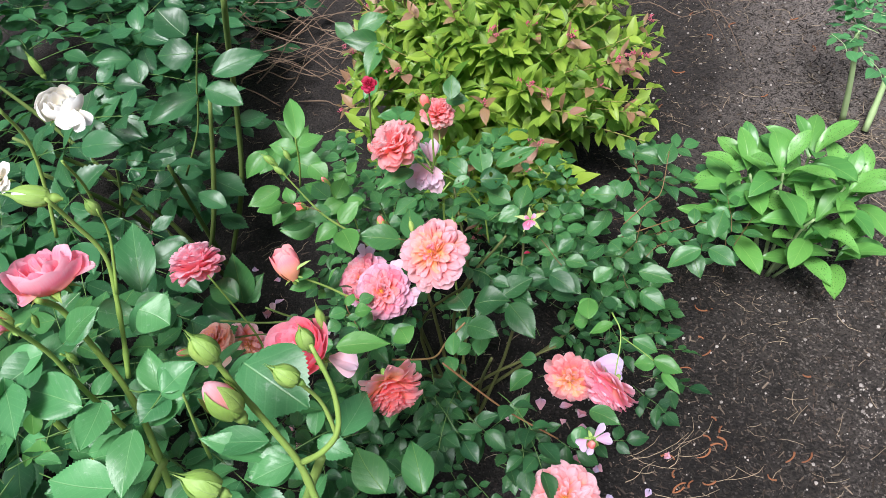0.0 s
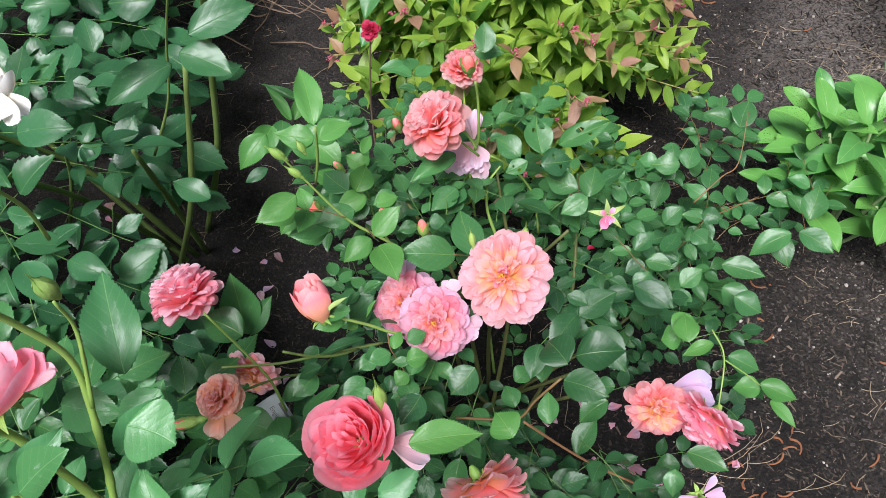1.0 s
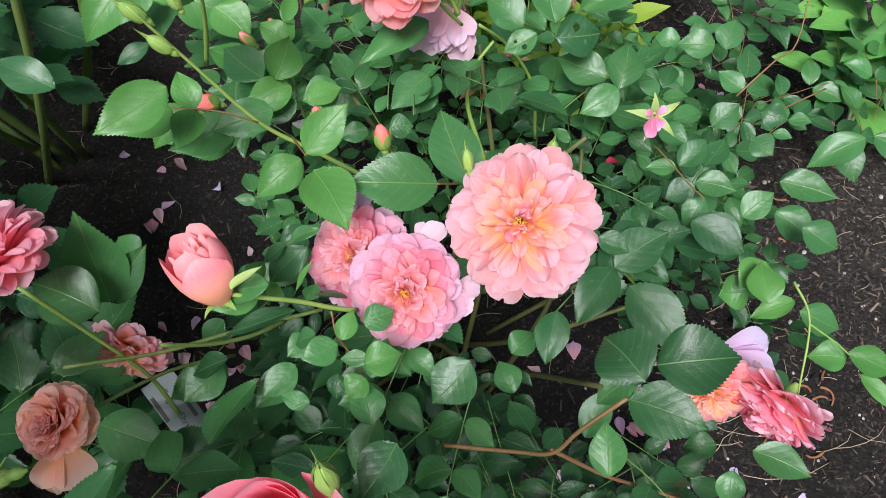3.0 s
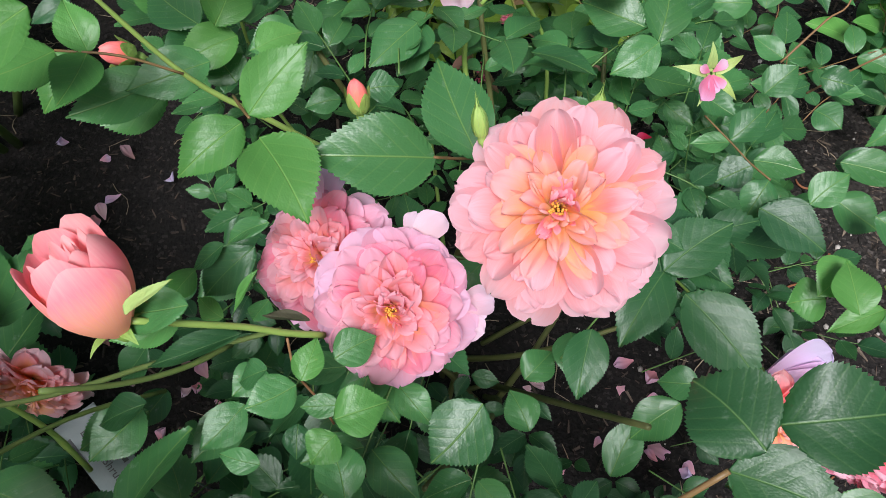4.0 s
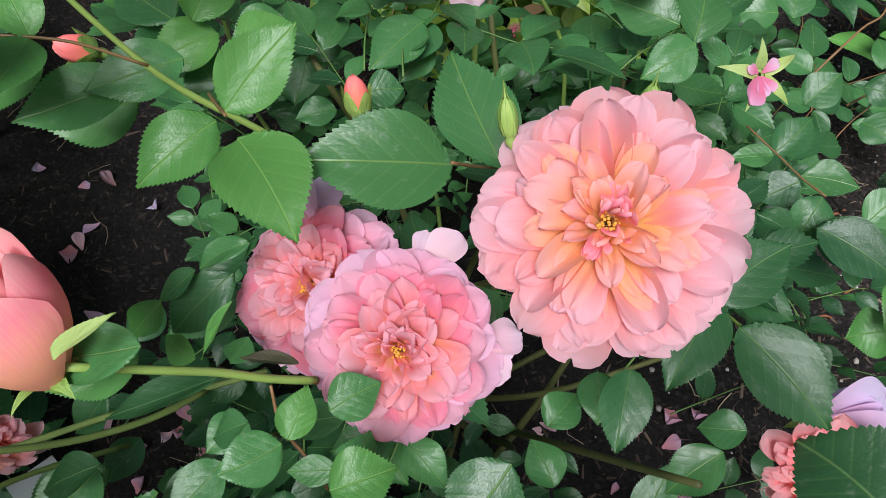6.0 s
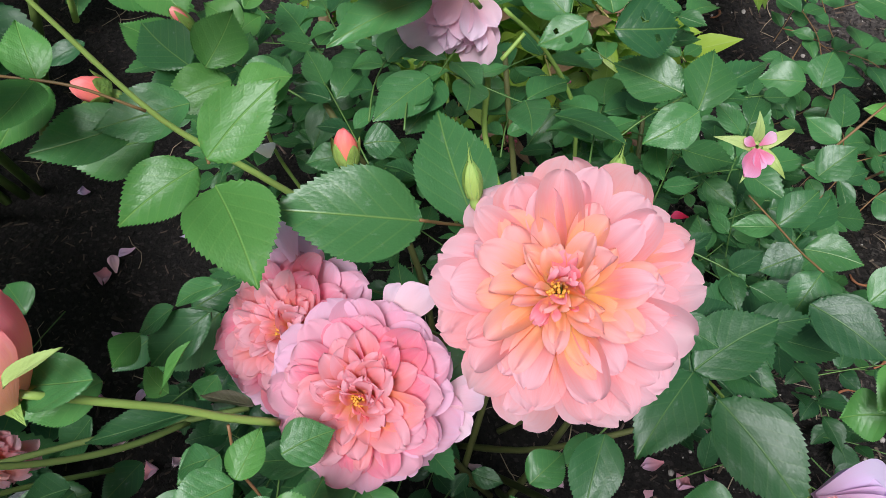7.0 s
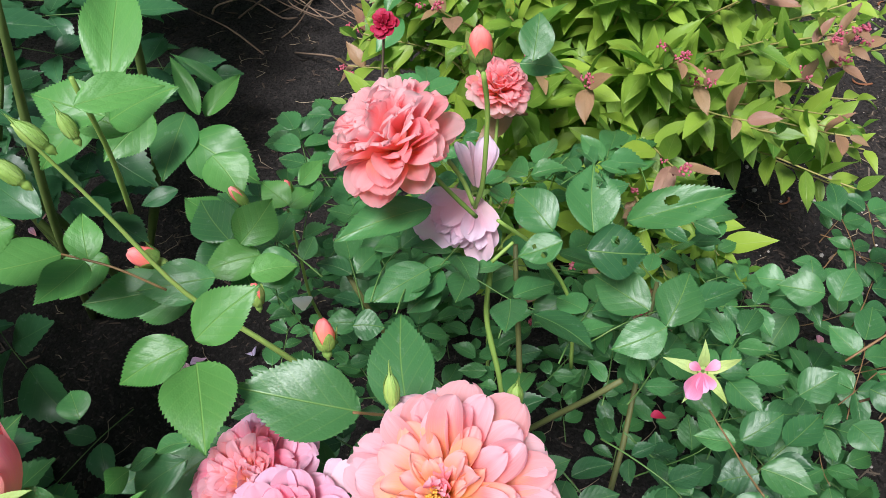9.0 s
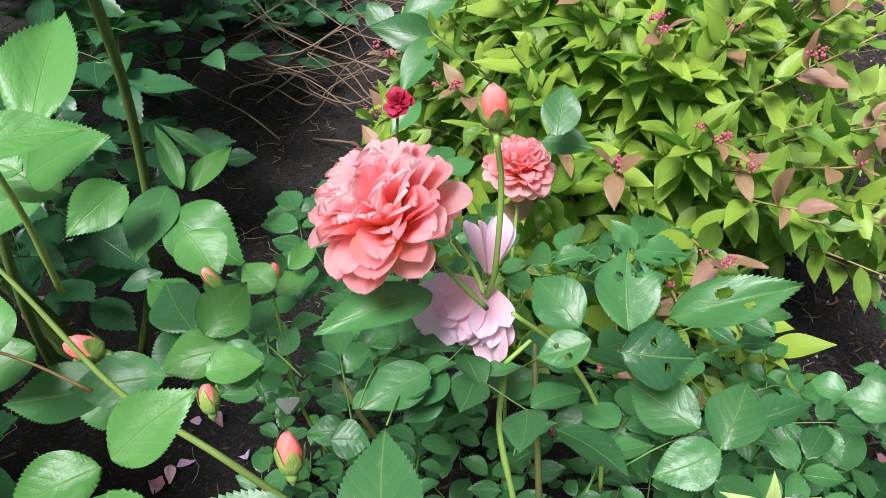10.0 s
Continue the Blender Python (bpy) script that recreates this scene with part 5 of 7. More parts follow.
leaf_on(bush_shaded, (0.023, 0.673, 0.481), (0.009, 0.636, 0.474), 0.026, (0.011, -0.208, 0.978))
leaf_on(bush_shaded, (0.139, 0.736, 0.484), (0.172, 0.704, 0.482), 0.030, (-0.186, -0.274, 0.944))
leaf_on(bush_young, (0.186, 0.667, 0.468), (0.190, 0.702, 0.471), 0.028, (-0.126, -0.084, 0.988))
leaf_on(bush_young, (0.224, 0.679, 0.435), (0.188, 0.672, 0.425), 0.018, (-0.271, -0.023, 0.962))
leaf_on(bush, (0.303, 0.846, 0.324), (0.346, 0.834, 0.334), 0.030, (-0.286, -0.270, 0.919))
leaf_on(bush, (0.294, 0.816, 0.320), (0.328, 0.785, 0.313), 0.037, (-0.129, -0.353, 0.927))
leaf_on(bush, (0.207, 0.763, 0.424), (0.234, 0.776, 0.439), 0.025, (-0.321, -0.373, 0.871))
leaf_on(bush_young, (0.281, 0.641, 0.380), (0.252, 0.649, 0.375), 0.028, (-0.219, -0.080, 0.972))
leaf_on(bush_young, (0.279, 0.644, 0.391), (0.316, 0.622, 0.387), 0.026, (-0.066, -0.298, 0.952))
leaf_on(bush_young, (0.288, 0.626, 0.381), (0.306, 0.591, 0.383), 0.015, (-0.229, -0.073, 0.971))
leaf_on(bush, (0.180, 0.574, 0.380), (0.218, 0.548, 0.388), 0.029, (-0.184, 0.040, 0.982))
leaf_on(bush, (0.205, 0.605, 0.232), (0.172, 0.606, 0.226), 0.029, (-0.179, -0.049, 0.983))
leaf_on(bush, (0.169, 0.563, 0.354), (0.161, 0.535, 0.343), 0.024, (-0.221, -0.276, 0.935))
leaf_on(bush, (0.010, 0.534, 0.605), (0.012, 0.561, 0.613), 0.020, (-0.304, -0.265, 0.915))
leaf_on(bush, (-0.174, 0.657, 0.467), (-0.199, 0.635, 0.466), 0.023, (0.083, -0.145, 0.986))
leaf_on(bush, (-0.114, 0.616, 0.553), (-0.101, 0.640, 0.554), 0.020, (0.021, -0.053, 0.998))
leaf_on(bush, (-0.115, 0.587, 0.550), (-0.120, 0.614, 0.555), 0.022, (0.123, -0.149, 0.981))
leaf_on(bush, (-0.097, 0.556, 0.640), (-0.116, 0.532, 0.639), 0.026, (-0.054, 0.020, 0.998))
leaf_on(bush, (-0.233, 0.665, 0.448), (-0.274, 0.648, 0.445), 0.027, (-0.003, -0.148, 0.989))
leaf_on(bush, (-0.273, 0.597, 0.454), (-0.221, 0.607, 0.458), 0.042, (-0.037, -0.208, 0.977))
leaf_on(bush, (-0.327, 0.635, 0.440), (-0.273, 0.611, 0.439), 0.039, (-0.011, -0.064, 0.998))
leaf_on(bush, (-0.301, 0.707, 0.497), (-0.304, 0.746, 0.562), 0.044, (0.2, -0.5, 0.84))
leaf_on(bush, (-0.300, 0.707, 0.497), (-0.268, 0.735, 0.528), 0.026, (0.1, -0.45, 0.88))
leaf_on(bush, (-0.293, 0.686, 0.535), (-0.336, 0.707, 0.549), 0.041, (0.186, -0.230, 0.955))
leaf_on(bush_young, (-0.026, 0.488, 0.706), (-0.037, 0.509, 0.706), 0.026, (-0.210, -0.125, 0.970))
leaf_on(bush_young, (-0.103, 0.492, 0.700), (-0.047, 0.498, 0.693), 0.026, (0.130, -0.087, 0.988))
leaf_on(bush, (-0.071, 0.396, 0.548), (-0.106, 0.446, 0.561), 0.042, (-0.055, -0.286, 0.957))
leaf_on(bush, (-0.027, 0.387, 0.563), (-0.040, 0.444, 0.577), 0.037, (-0.011, -0.252, 0.968))
leaf_on(bush, (0.001, 1.115, 0.504), (0.004, 1.153, 0.528), 0.031, (0.066, -0.549, 0.833))
leaf_on(bush, (-0.012, 1.154, 0.471), (0.030, 1.149, 0.471), 0.030, (-0.041, -0.322, 0.946))
leaf_on(bush, (-0.247, 1.051, 0.501), (-0.311, 1.083, 0.521), 0.012, (0.126, -0.329, 0.936))
leaf_on(bush, (0.365, 1.070, 0.363), (0.325, 1.086, 0.375), 0.032, (0.066, -0.505, 0.860))
leaf_on(bush, (0.365, 1.047, 0.377), (0.388, 1.089, 0.388), 0.036, (0.002, -0.246, 0.969))
leaf_on(bush, (0.281, 1.024, 0.331), (0.240, 1.032, 0.330), 0.033, (-0.094, -0.414, 0.906))
leaf_on(bush, (0.290, 1.015, 0.332), (0.305, 1.045, 0.346), 0.031, (-0.256, -0.300, 0.919))
leaf_on(bush, (0.400, 0.880, 0.341), (0.344, 0.867, 0.318), 0.034, (-0.316, -0.241, 0.917))
leaf_on(bush, (0.389, 0.894, 0.317), (0.399, 0.850, 0.300), 0.032, (-0.243, -0.403, 0.882))
leaf_on(bush, (0.416, 0.887, 0.331), (0.451, 0.848, 0.331), 0.034, (-0.259, -0.218, 0.941))
leaf_on(bush, (0.418, 0.885, 0.362), (0.439, 0.924, 0.384), 0.035, (-0.281, -0.352, 0.893))
leaf_on(bush, (0.290, 0.833, 0.351), (0.341, 0.808, 0.352), 0.032, (-0.122, -0.225, 0.967))
leaf_on(bush, (0.287, 0.772, 0.372), (0.317, 0.749, 0.364), 0.034, (-0.046, -0.388, 0.921))
leaf_on(bush, (0.258, 0.690, 0.374), (0.292, 0.671, 0.366), 0.030, (0.044, -0.307, 0.951))
leaf_on(bush, (0.210, 0.865, 0.413), (0.234, 0.877, 0.429), 0.027, (-0.419, -0.310, 0.853))
leaf_on(bush, (0.264, 0.881, 0.405), (0.287, 0.868, 0.408), 0.024, (-0.343, -0.393, 0.853))
leaf_on(bush, (0.242, 0.845, 0.415), (0.255, 0.825, 0.418), 0.025, (-0.458, -0.155, 0.875))
leaf_on(bush, (0.070, 0.621, 0.258), (0.101, 0.663, 0.279), 0.031, (-0.302, -0.242, 0.922))
leaf_on(bush, (-0.004, 0.675, 0.382), (0.018, 0.693, 0.385), 0.025, (-0.118, -0.011, 0.993))
leaf_on(bush, (-0.008, 0.638, 0.392), (-0.017, 0.666, 0.395), 0.024, (-0.080, -0.126, 0.989))
leaf_on(bush, (0.121, 0.764, 0.454), (0.108, 0.781, 0.455), 0.014, (-0.216, -0.227, 0.950))
leaf_on(bush, (-0.338, 0.812, 0.360), (-0.356, 0.834, 0.366), 0.027, (0.103, -0.152, 0.983))
leaf_on(bush, (0.080, 0.915, 0.428), (0.051, 0.906, 0.421), 0.025, (-0.150, -0.201, 0.968))
leaf_on(bush, (0.003, 0.942, 0.430), (-0.027, 0.931, 0.423), 0.025, (-0.126, -0.269, 0.955))
leaf_on(bush, (-0.101, 0.927, 0.450), (-0.125, 0.914, 0.445), 0.022, (0.063, -0.477, 0.877))
leaf_on(bush_shaded, (-0.150, 0.708, 0.557), (-0.180, 0.692, 0.539), 0.021, (0.445, -0.032, 0.895))
leaf_on(bush, (-0.138, 0.706, 0.585), (-0.160, 0.704, 0.575), 0.011, (-0.013, -0.032, 0.999))
leaf_on(bush, (-0.163, 0.709, 0.562), (-0.181, 0.703, 0.550), 0.011, (0.187, 0.059, 0.981))
leaf_on(bush_young, (-0.179, 0.702, 0.551), (-0.195, 0.693, 0.538), 0.014, (0.459, -0.087, 0.884))
leaf_on(bush_young, (-0.170, 0.682, 0.535), (-0.183, 0.695, 0.534), 0.013, (-0.227, -0.494, 0.839))
leaf_on(bush, (-0.162, 0.654, 0.623), (-0.194, 0.657, 0.615), 0.019, (0.367, -0.111, 0.924))
leaf_on(bush_shaded, (-0.166, 0.682, 0.512), (-0.218, 0.675, 0.498), 0.018, (0.045, 0.321, 0.946))
leaf_on(bush_shaded, (-0.223, 0.691, 0.484), (-0.242, 0.678, 0.469), 0.020, (0.334, 0.132, 0.933))
leaf_on(bush_shaded, (-0.211, 0.649, 0.519), (-0.239, 0.645, 0.508), 0.019, (0.344, 0.198, 0.918))
leaf_on(bush_young, (-0.139, 0.673, 0.607), (-0.154, 0.660, 0.591), 0.004, (-0.311, -0.137, 0.940))
leaf_on(bush, (-0.144, 0.681, 0.554), (-0.154, 0.675, 0.543), 0.012, (0.520, -0.071, 0.851))
leaf_on(bush, (-0.149, 0.653, 0.538), (-0.165, 0.652, 0.529), 0.016, (0.148, 0.148, 0.978))
leaf_on(bush_dull, (-0.122, 0.658, 0.583), (-0.143, 0.665, 0.578), 0.008, (0.506, 0.324, 0.799))
rng = random.Random(21)
made, stalks = grow(rng, 255, (-0.30, 0.46, 0.44, 1.16), bush_top, 0.036, outward=(-0.02, 0.76))
leaf_stalks(bush, stalks, STALK, 0.0005)
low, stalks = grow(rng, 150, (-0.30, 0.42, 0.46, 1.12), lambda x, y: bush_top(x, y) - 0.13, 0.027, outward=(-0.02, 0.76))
def runner_top(x, y):
    return 0.30 - 3.0 * (x - 0.38) ** 2 - 0.5 * (y - 1.0) ** 2


more, others = grow(rng, 28, (0.27, 0.50, 0.86, 1.22), runner_top, 0.039, low_z=0.17, outward=(0.1, 0.8))
leaf_stalks(bush, others, RED_STALK, 0.0005)
made = more + made
# Leaves low down and front right get the darker colour that stands for shade.
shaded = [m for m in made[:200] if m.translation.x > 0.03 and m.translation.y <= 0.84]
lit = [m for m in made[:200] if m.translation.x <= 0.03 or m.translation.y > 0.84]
foliage(bush_shaded, shaded, len(shaded), LOW_LEAF, SHADED_LEAF, 2)
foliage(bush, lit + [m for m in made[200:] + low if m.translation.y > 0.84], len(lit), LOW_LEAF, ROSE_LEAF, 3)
foliage(bush, [m for m in made[200:] + low if m.translation.y <= 0.84], 0, LOW_LEAF, SHADED_LEAF, 4)
canes_to(bush, rng, (-0.02, 0.78, 0.0), [(x, y, bush_top(x, y) - 0.04) for x, y in ((-0.2, 0.72), (-0.12, 0.9), (0.0, 0.95), (0.08, 0.84), (0.15, 0.75), (0.2, 0.62), (0.05, 0.62), (-0.08, 0.6), (-0.16, 0.62), (0.3, 0.72), (0.28, 0.95), (0.12, 0.98), (-0.05, 0.72), (0.03, 0.74))], 0.0036, 0.0020, WOOD_CANE)

# blooms: the large open one, the pair beside it, the three above, those at the sides
rosette(bush, (-0.015, 0.682, 0.614), (-0.28, -0.39, 0.87), 0.086, PEACH, OPEN, 11, core=CORE, label="large fully open peach-pink rosette rose", inner=PEACH_INNER, loose=1.3)
rosette(bush, (-0.0875, 0.6685, 0.557), (-0.15, -0.50, 0.84), 0.072, PINK, DENSE, 7, core=CORE, label="densely petalled pink rose with apricot heart", rim=BLUSH, inner=PINK_INNER)
rosette(bush, (-0.121, 0.707, 0.540), (-0.45, -0.25, 0.86), 0.072, PINK, DENSE, 9, rim=BLUSH, label="domed pink rose with many narrow petals", inner=PINK_INNER)
drooping(bush, (-0.115, 0.730, 0.544), [((0.013, 0.903, 0.430), 0.026, 2, 16, 0, 0.95)], (-0.060, -0.337, 0.940), LILAC, 71, "faded pale petals behind a pink rose")
drooping(bush, (-0.077, 0.696, 0.552), [((0.405, 0.813, 0.418), 0.026, 2, 20, 0, 1.0)], (-0.060, -0.337, 0.940), PALE_MAUVE, 72, "faded pale outer petals of a pink rose")
drooping(bush, (-0.062, 0.671, 0.543), [((0.984, -0.179, -0.007), 0.022, 3, 38, -4, 0.95)], (-0.060, -0.337, 0.940), PALE_MAUVE, 73, "faded pale outer petals of a pink rose")
rosette(bush, (-0.071, 0.890, 0.612), (-0.43, -0.06, 0.90), 0.076, CORAL, TUFT, 12, label="salmon-pink full rose on a tall stem", inner=CORAL_INNER)
rosette(bush, (-0.031, 1.165, 0.432), (0.252, -0.049, 0.966), 0.062, CORAL, TUFT, 14, label="smaller salmon rose with pale outer petals", rim=CORAL_INNER)
cane(bush, [(-0.031, 1.163, 0.42), (-0.034, 1.10, 0.30), (-0.025, 0.98, 0.12), (-0.02, 0.86, 0.0)], 0.0014, 0.0026)
drooping(bush, (-0.028, 0.931, 0.530), [((-0.408, -0.769, -0.491), 0.050, 7, 40, -14, 0.8), ((-0.470, -0.753, -0.462), 0.042, 7, 48, 2, 0.7), ((-0.323, -0.848, -0.419), 0.033, 6, 55, 14, 0.7), ((0.232, 0.737, 0.635), 0.043, 2, 10, 4, 0.6), ((-0.335, 0.659, 0.673), 0.034, 2, 12, 8, 0.7)], (0.117, -0.476, 0.872), PALE_MAUVE, 16, "withering pale mauve rose with drooping petals")
rosette(bush, (-0.340, 0.709, 0.588), (-0.26, 0.46, 0.85), 0.072, SHELL, TUFT, 18, label="full clear pink rose on a slanting stem", inner=SHELL_INNER)
rosette(bush, (-0.304, 0.607, 0.556), (-0.284, -0.20, 0.94), 0.046, ORANGE, BOWL, 20, label="small apricot-pink half-open rose", inner=PEACH_INNER)
rosette(bush, (-0.323, 0.699, 0.405), (-0.181, -0.951, 0.25), 0.068, PEACH, OPEN, 22, label="pale peach rose that faces down", inner=PEACH_INNER)
drooping(bush, (-0.299, 0.598, 0.555), [((0.051, -0.959, -0.278), 0.030, 3, 26, 0, 0.95), ((0.600, 0.583, 0.548), 0.026, 1, 5, 10, 0.8)], (0.016, -0.278, 0.961), ORANGE, 21, "pale loose petals hanging below a half-open rose")
cupped(bush, (-0.147, 0.512, 0.655), (-0.15, -0.22, 0.95), 0.066, ROSE_RED, 11, 0.32, 0.9, 24, 0.15, "cupped deep pink rose with tightly wound petals")
drooping(bush, (-0.128, 0.514, 0.646), [((0.95, -0.25, -0.10), 0.036, 2, 16, -4, 1.0), ((0.9, 0.2, -0.3), 0.034, 1, 5, 0, 1.0)], (0.25, -0.30, 0.92), PALE_MAUVE, 25, "pale outer petals of the cupped rose")
rosette(bush, (-0.050, 0.464, 0.660), (0.404, -0.829, -0.387), 0.068, CORAL, TUFT, 26, label="nodding pale salmon rose on a bent stalk", rim=CORAL_INNER)
rosette(bush, (0.158, 0.625, 0.374), (-0.30, -0.84, 0.45), 0.074, CORAL, OPEN, 28, core=ORANGE, label="nodding coral rose with an apricot heart", inner=PEACH_INNER)
rosette(bush, (0.210, 0.606, 0.380), (-0.70, -0.62, -0.32), 0.080, CANDY, BOWL, 30, label="nodding candy-pink rose seen from behind")
drooping(bush, (0.186, 0.672, 0.322), [((0.998, 0.046, 0.030), 0.068, 3, 12, -4, 0.7), ((0.989, -0.140, 0.044), 0.064, 3, 14, 5, 0.65), ((0.940, -0.304, -0.156), 0.056, 3, 14, -10, 0.6)], (0.037, -0.080, 0.996), LILAC, 32, "faded lilac rose with limp drooping petals")
rosette(bush, (0.137, 0.467, 0.335), (-0.05, -0.45, 0.85), 0.088, PEACH, OPEN, 34)
cupped(bush, (-0.190, 0.651, 0.616), (-0.26, 0.42, 0.87), 0.039, TULIP, 3, 0.78, 1.75, 3, 0.10, "half-open salmon rosebud with smooth petals")
part("sepal", SEPAL_SHAPES[0], None, bush["thing"], leaf_pose((-0.179, 0.646, 0.640), (-0.161, 0.653, 0.651), 0.0062, Vector((0.093, 0.127, 0.987))), "pale bristly sepal below a salmon bud")
bud(bush, (-0.027, 0.962, 0.618), (-0.056, 0.10, 0.99), 0.024, 0.70, SALMON, 5, plump=1.25)
bud(bush, (-0.212, 0.831, 0.556), (-0.791, -0.171, 0.588), 0.019, 0.80, None, 6, plump=1.3)
bud(bush, (-0.093, 0.779, 0.560), (-0.081, 0.406, 0.91), 0.019, 0.55, None, 7, plump=1.2)
bud(bush, (-0.136, 0.799, 0.567), (-0.1, 0.327, 0.909), 0.014, 0.45, None, 8, plump=1.3)
bud(bush, (-0.188, 0.981, 0.459), (0.0, 0.0, 1.0), 0.018, 0.4, None, 9)
bud(bush, (-0.225, 0.813, 0.667), (-0.6, 0.1, 0.7), 0.017, 0.0, None, 10, plump=1.3)
bud(bush, (-0.199, 0.764, 0.694), (-0.6, 0.1, 0.7), 0.014, 0.0, None, 11, plump=1.3)
bud(bush, (-0.200, 0.806, 0.681), (-0.3, 0.2, 0.9), 0.013, 0.0, None, 12, plump=1.3)
bud(bush, (-0.118, 0.946, 0.550), (-0.2, 0.0, 1.0), 0.020, 0.5, None, 13)
bud(bush, (-0.195, 0.922, 0.512), (-0.4, 0.0, 0.8), 0.018, 0.4, None, 14)
bud(bush, (-0.124, 0.531, 0.687), (-0.05, 0.2, 1.0), 0.024, 0.0, None, 15)
bud(bush, (-0.311, 0.571, 0.588), (-0.8, -0.2, 0.1), 0.024, 0.3, None, 16)
drooping(bush, (0.177, 0.516, 0.409), [((0.967, 0.178, 0.181), 0.026, 3, 45, 0, 0.8), ((-0.734, -0.617, -0.283), 0.024, 3, 50, -8, 0.8)], (0.098, -0.391, 0.915), LILAC, 74, "last pale lilac petals of a faded rose")
bud(bush, (0.173, 0.510, 0.400), (0.1, -0.2, 0.9), 0.022, 0.6, None, 17)
bud(bush, (-0.041, 0.722, 0.614), (-0.1, 0.5, 0.8), 0.014, 0.0, None, 18, plump=1.2)
bud(bush, (0.011, 0.728, 0.609), (0.1, 0.3, 0.8), 0.013, 0.0, None, 19, plump=1.4)


for at, turn, size, material in (((-0.170, 0.911, 0.396), 20, 0.024, CREAM), ((0.117, 0.839, 0.408), 60, 0.012, CRIMSON)):
    part("caught_petal", coat(PETALS_OUT[1], material), None, bush["thing"], Matrix.Translation(at) @ pose(0, 0, 0, -18, 12, turn) @ Matrix.Diagonal((size, size, size, 1)), "loose petal caught among the leaves")


def spent_flower(plant, at, normal, size):
    """A star of five sepals with two petals left on it."""
    z = Vector(normal).normalized()
    m = Matrix.Translation(at) @ z.to_track_quat("Z", "Y").to_matrix().to_4x4()
    v, f, uv = calyx_data(size * 0.085, 5.4, 82, 2, 0.95)
    root = part("spent_flower", mesh_of("calyx", v, f, uv), PALE_SEPAL, plant["thing"], m, "spent bloom, a star of sepals with two mauve petals")
    for a, s in ((140, 0.46), (165, 0.30), (200, 0.26), (60, 0.22), (300, 0.24)):
        q = m @ pose(0, 0, 0.001, 0, 0, a) @ pose(0, size * 0.03, 0, 30, 0, 0)
        part("petal", coat(PETALS_MID[1], MAGENTA), None, root, q @ Matrix.Diagonal((size * s, size * s, size * s, 1)))


spent_flower(bush, (0.117, 0.811, 0.520), (0.05, -0.55, 0.83), 0.042)

# ---- the taller rose in the foreground ----
fore_bush = {"thing": thing("tall_rose_bush", -0.45, 0.42, 0.0, "tall rose with thick pale green canes, buds and broad leaves", "rose bush"), "shapes": FORE_LEAVES, "cane": CANE}


def fore_top(x, y):
    return 0.66 - 2.2 * (x + 0.52) ** 2 - 2.0 * (y - 0.42) ** 2 - max(0, x + 0.3) * 1.6 - max(0, y - 0.58) * 3.0


cane(fore_bush, [(-0.293, 0.492, 0.945), (-0.291, 0.500, 0.905), (-0.285, 0.502, 0.859), (-0.291, 0.491, 0.814), (-0.299, 0.472, 0.765), (-0.308, 0.455, 0.722)], 0.00176, 0.00272)
cane(fore_bush, [(-0.341, 0.462, 0.848), (-0.343, 0.479, 0.810), (-0.335, 0.472, 0.749), (-0.327, 0.462, 0.692), (-0.321, 0.442, 0.632), (-0.313, 0.406, 0.568), (-0.319, 0.397, 0.525)], 0.00272, 0.00416)
cane(fore_bush, [(-0.341, 0.416, 0.888), (-0.340, 0.431, 0.814), (-0.341, 0.434, 0.737), (-0.330, 0.430, 0.653), (-0.322, 0.426, 0.575)], 0.00208, 0.0032)
cane(fore_bush, [(-0.270, 0.509, 0.911), (-0.277, 0.512, 0.871), (-0.288, 0.489, 0.816)], 0.00096, 0.0016)
cane(fore_bush, [(-0.122, 0.333, 0.934), (-0.113, 0.327, 0.896), (-0.102, 0.320, 0.858), (-0.089, 0.309, 0.819), (-0.080, 0.289, 0.780)], 0.00208, 0.0032)
cane(fore_bush, [(-0.058, 0.345, 0.930), (-0.048, 0.328, 0.896), (-0.049, 0.312, 0.867), (-0.064, 0.305, 0.847), (-0.083, 0.304, 0.832)], 0.0016, 0.00272)
cane(fore_bush, [(-0.070, 0.328, 0.911), (-0.060, 0.328, 0.878), (-0.055, 0.318, 0.842)], 0.00144, 0.00176)
cane(fore_bush, [(-0.246, 0.434, 0.727), (-0.257, 0.431, 0.650), (-0.268, 0.433, 0.577)], 0.00128, 0.00208)
cane(fore_bush, [(-0.467, 0.718, 0.869), (-0.473, 0.736, 0.803), (-0.490, 0.735, 0.729), (-0.510, 0.721, 0.650)], 0.00208, 0.00272)
cane(fore_bush, [(-0.395, 0.667, 0.829), (-0.415, 0.702, 0.756), (-0.440, 0.727, 0.680)], 0.0016, 0.00224)
leaf_on(fore_bush, (-0.282, 0.507, 0.723), (-0.296, 0.538, 0.743), 0.036, (0.478, -0.302, 0.825))
leaf_on(fore_bush, (-0.309, 0.546, 0.744), (-0.326, 0.617, 0.782), 0.042, (0.158, -0.324, 0.933))
leaf_on(fore_bush, (-0.253, 0.415, 0.755), (-0.218, 0.433, 0.778), 0.036, (0.01, -0.36, 0.93))
leaf_on(fore_bush, (-0.269, 0.434, 0.726), (-0.279, 0.466, 0.755), 0.026, (0.08, -0.35, 0.93))
leaf_on(fore_bush, (-0.320, 0.437, 0.820), (-0.281, 0.450, 0.849), 0.028, (-0.07, -0.26, 0.93))
leaf_on(fore_bush, (-0.385, 0.599, 0.589), (-0.356, 0.645, 0.611), 0.046, (0.31, -0.12, 0.93))
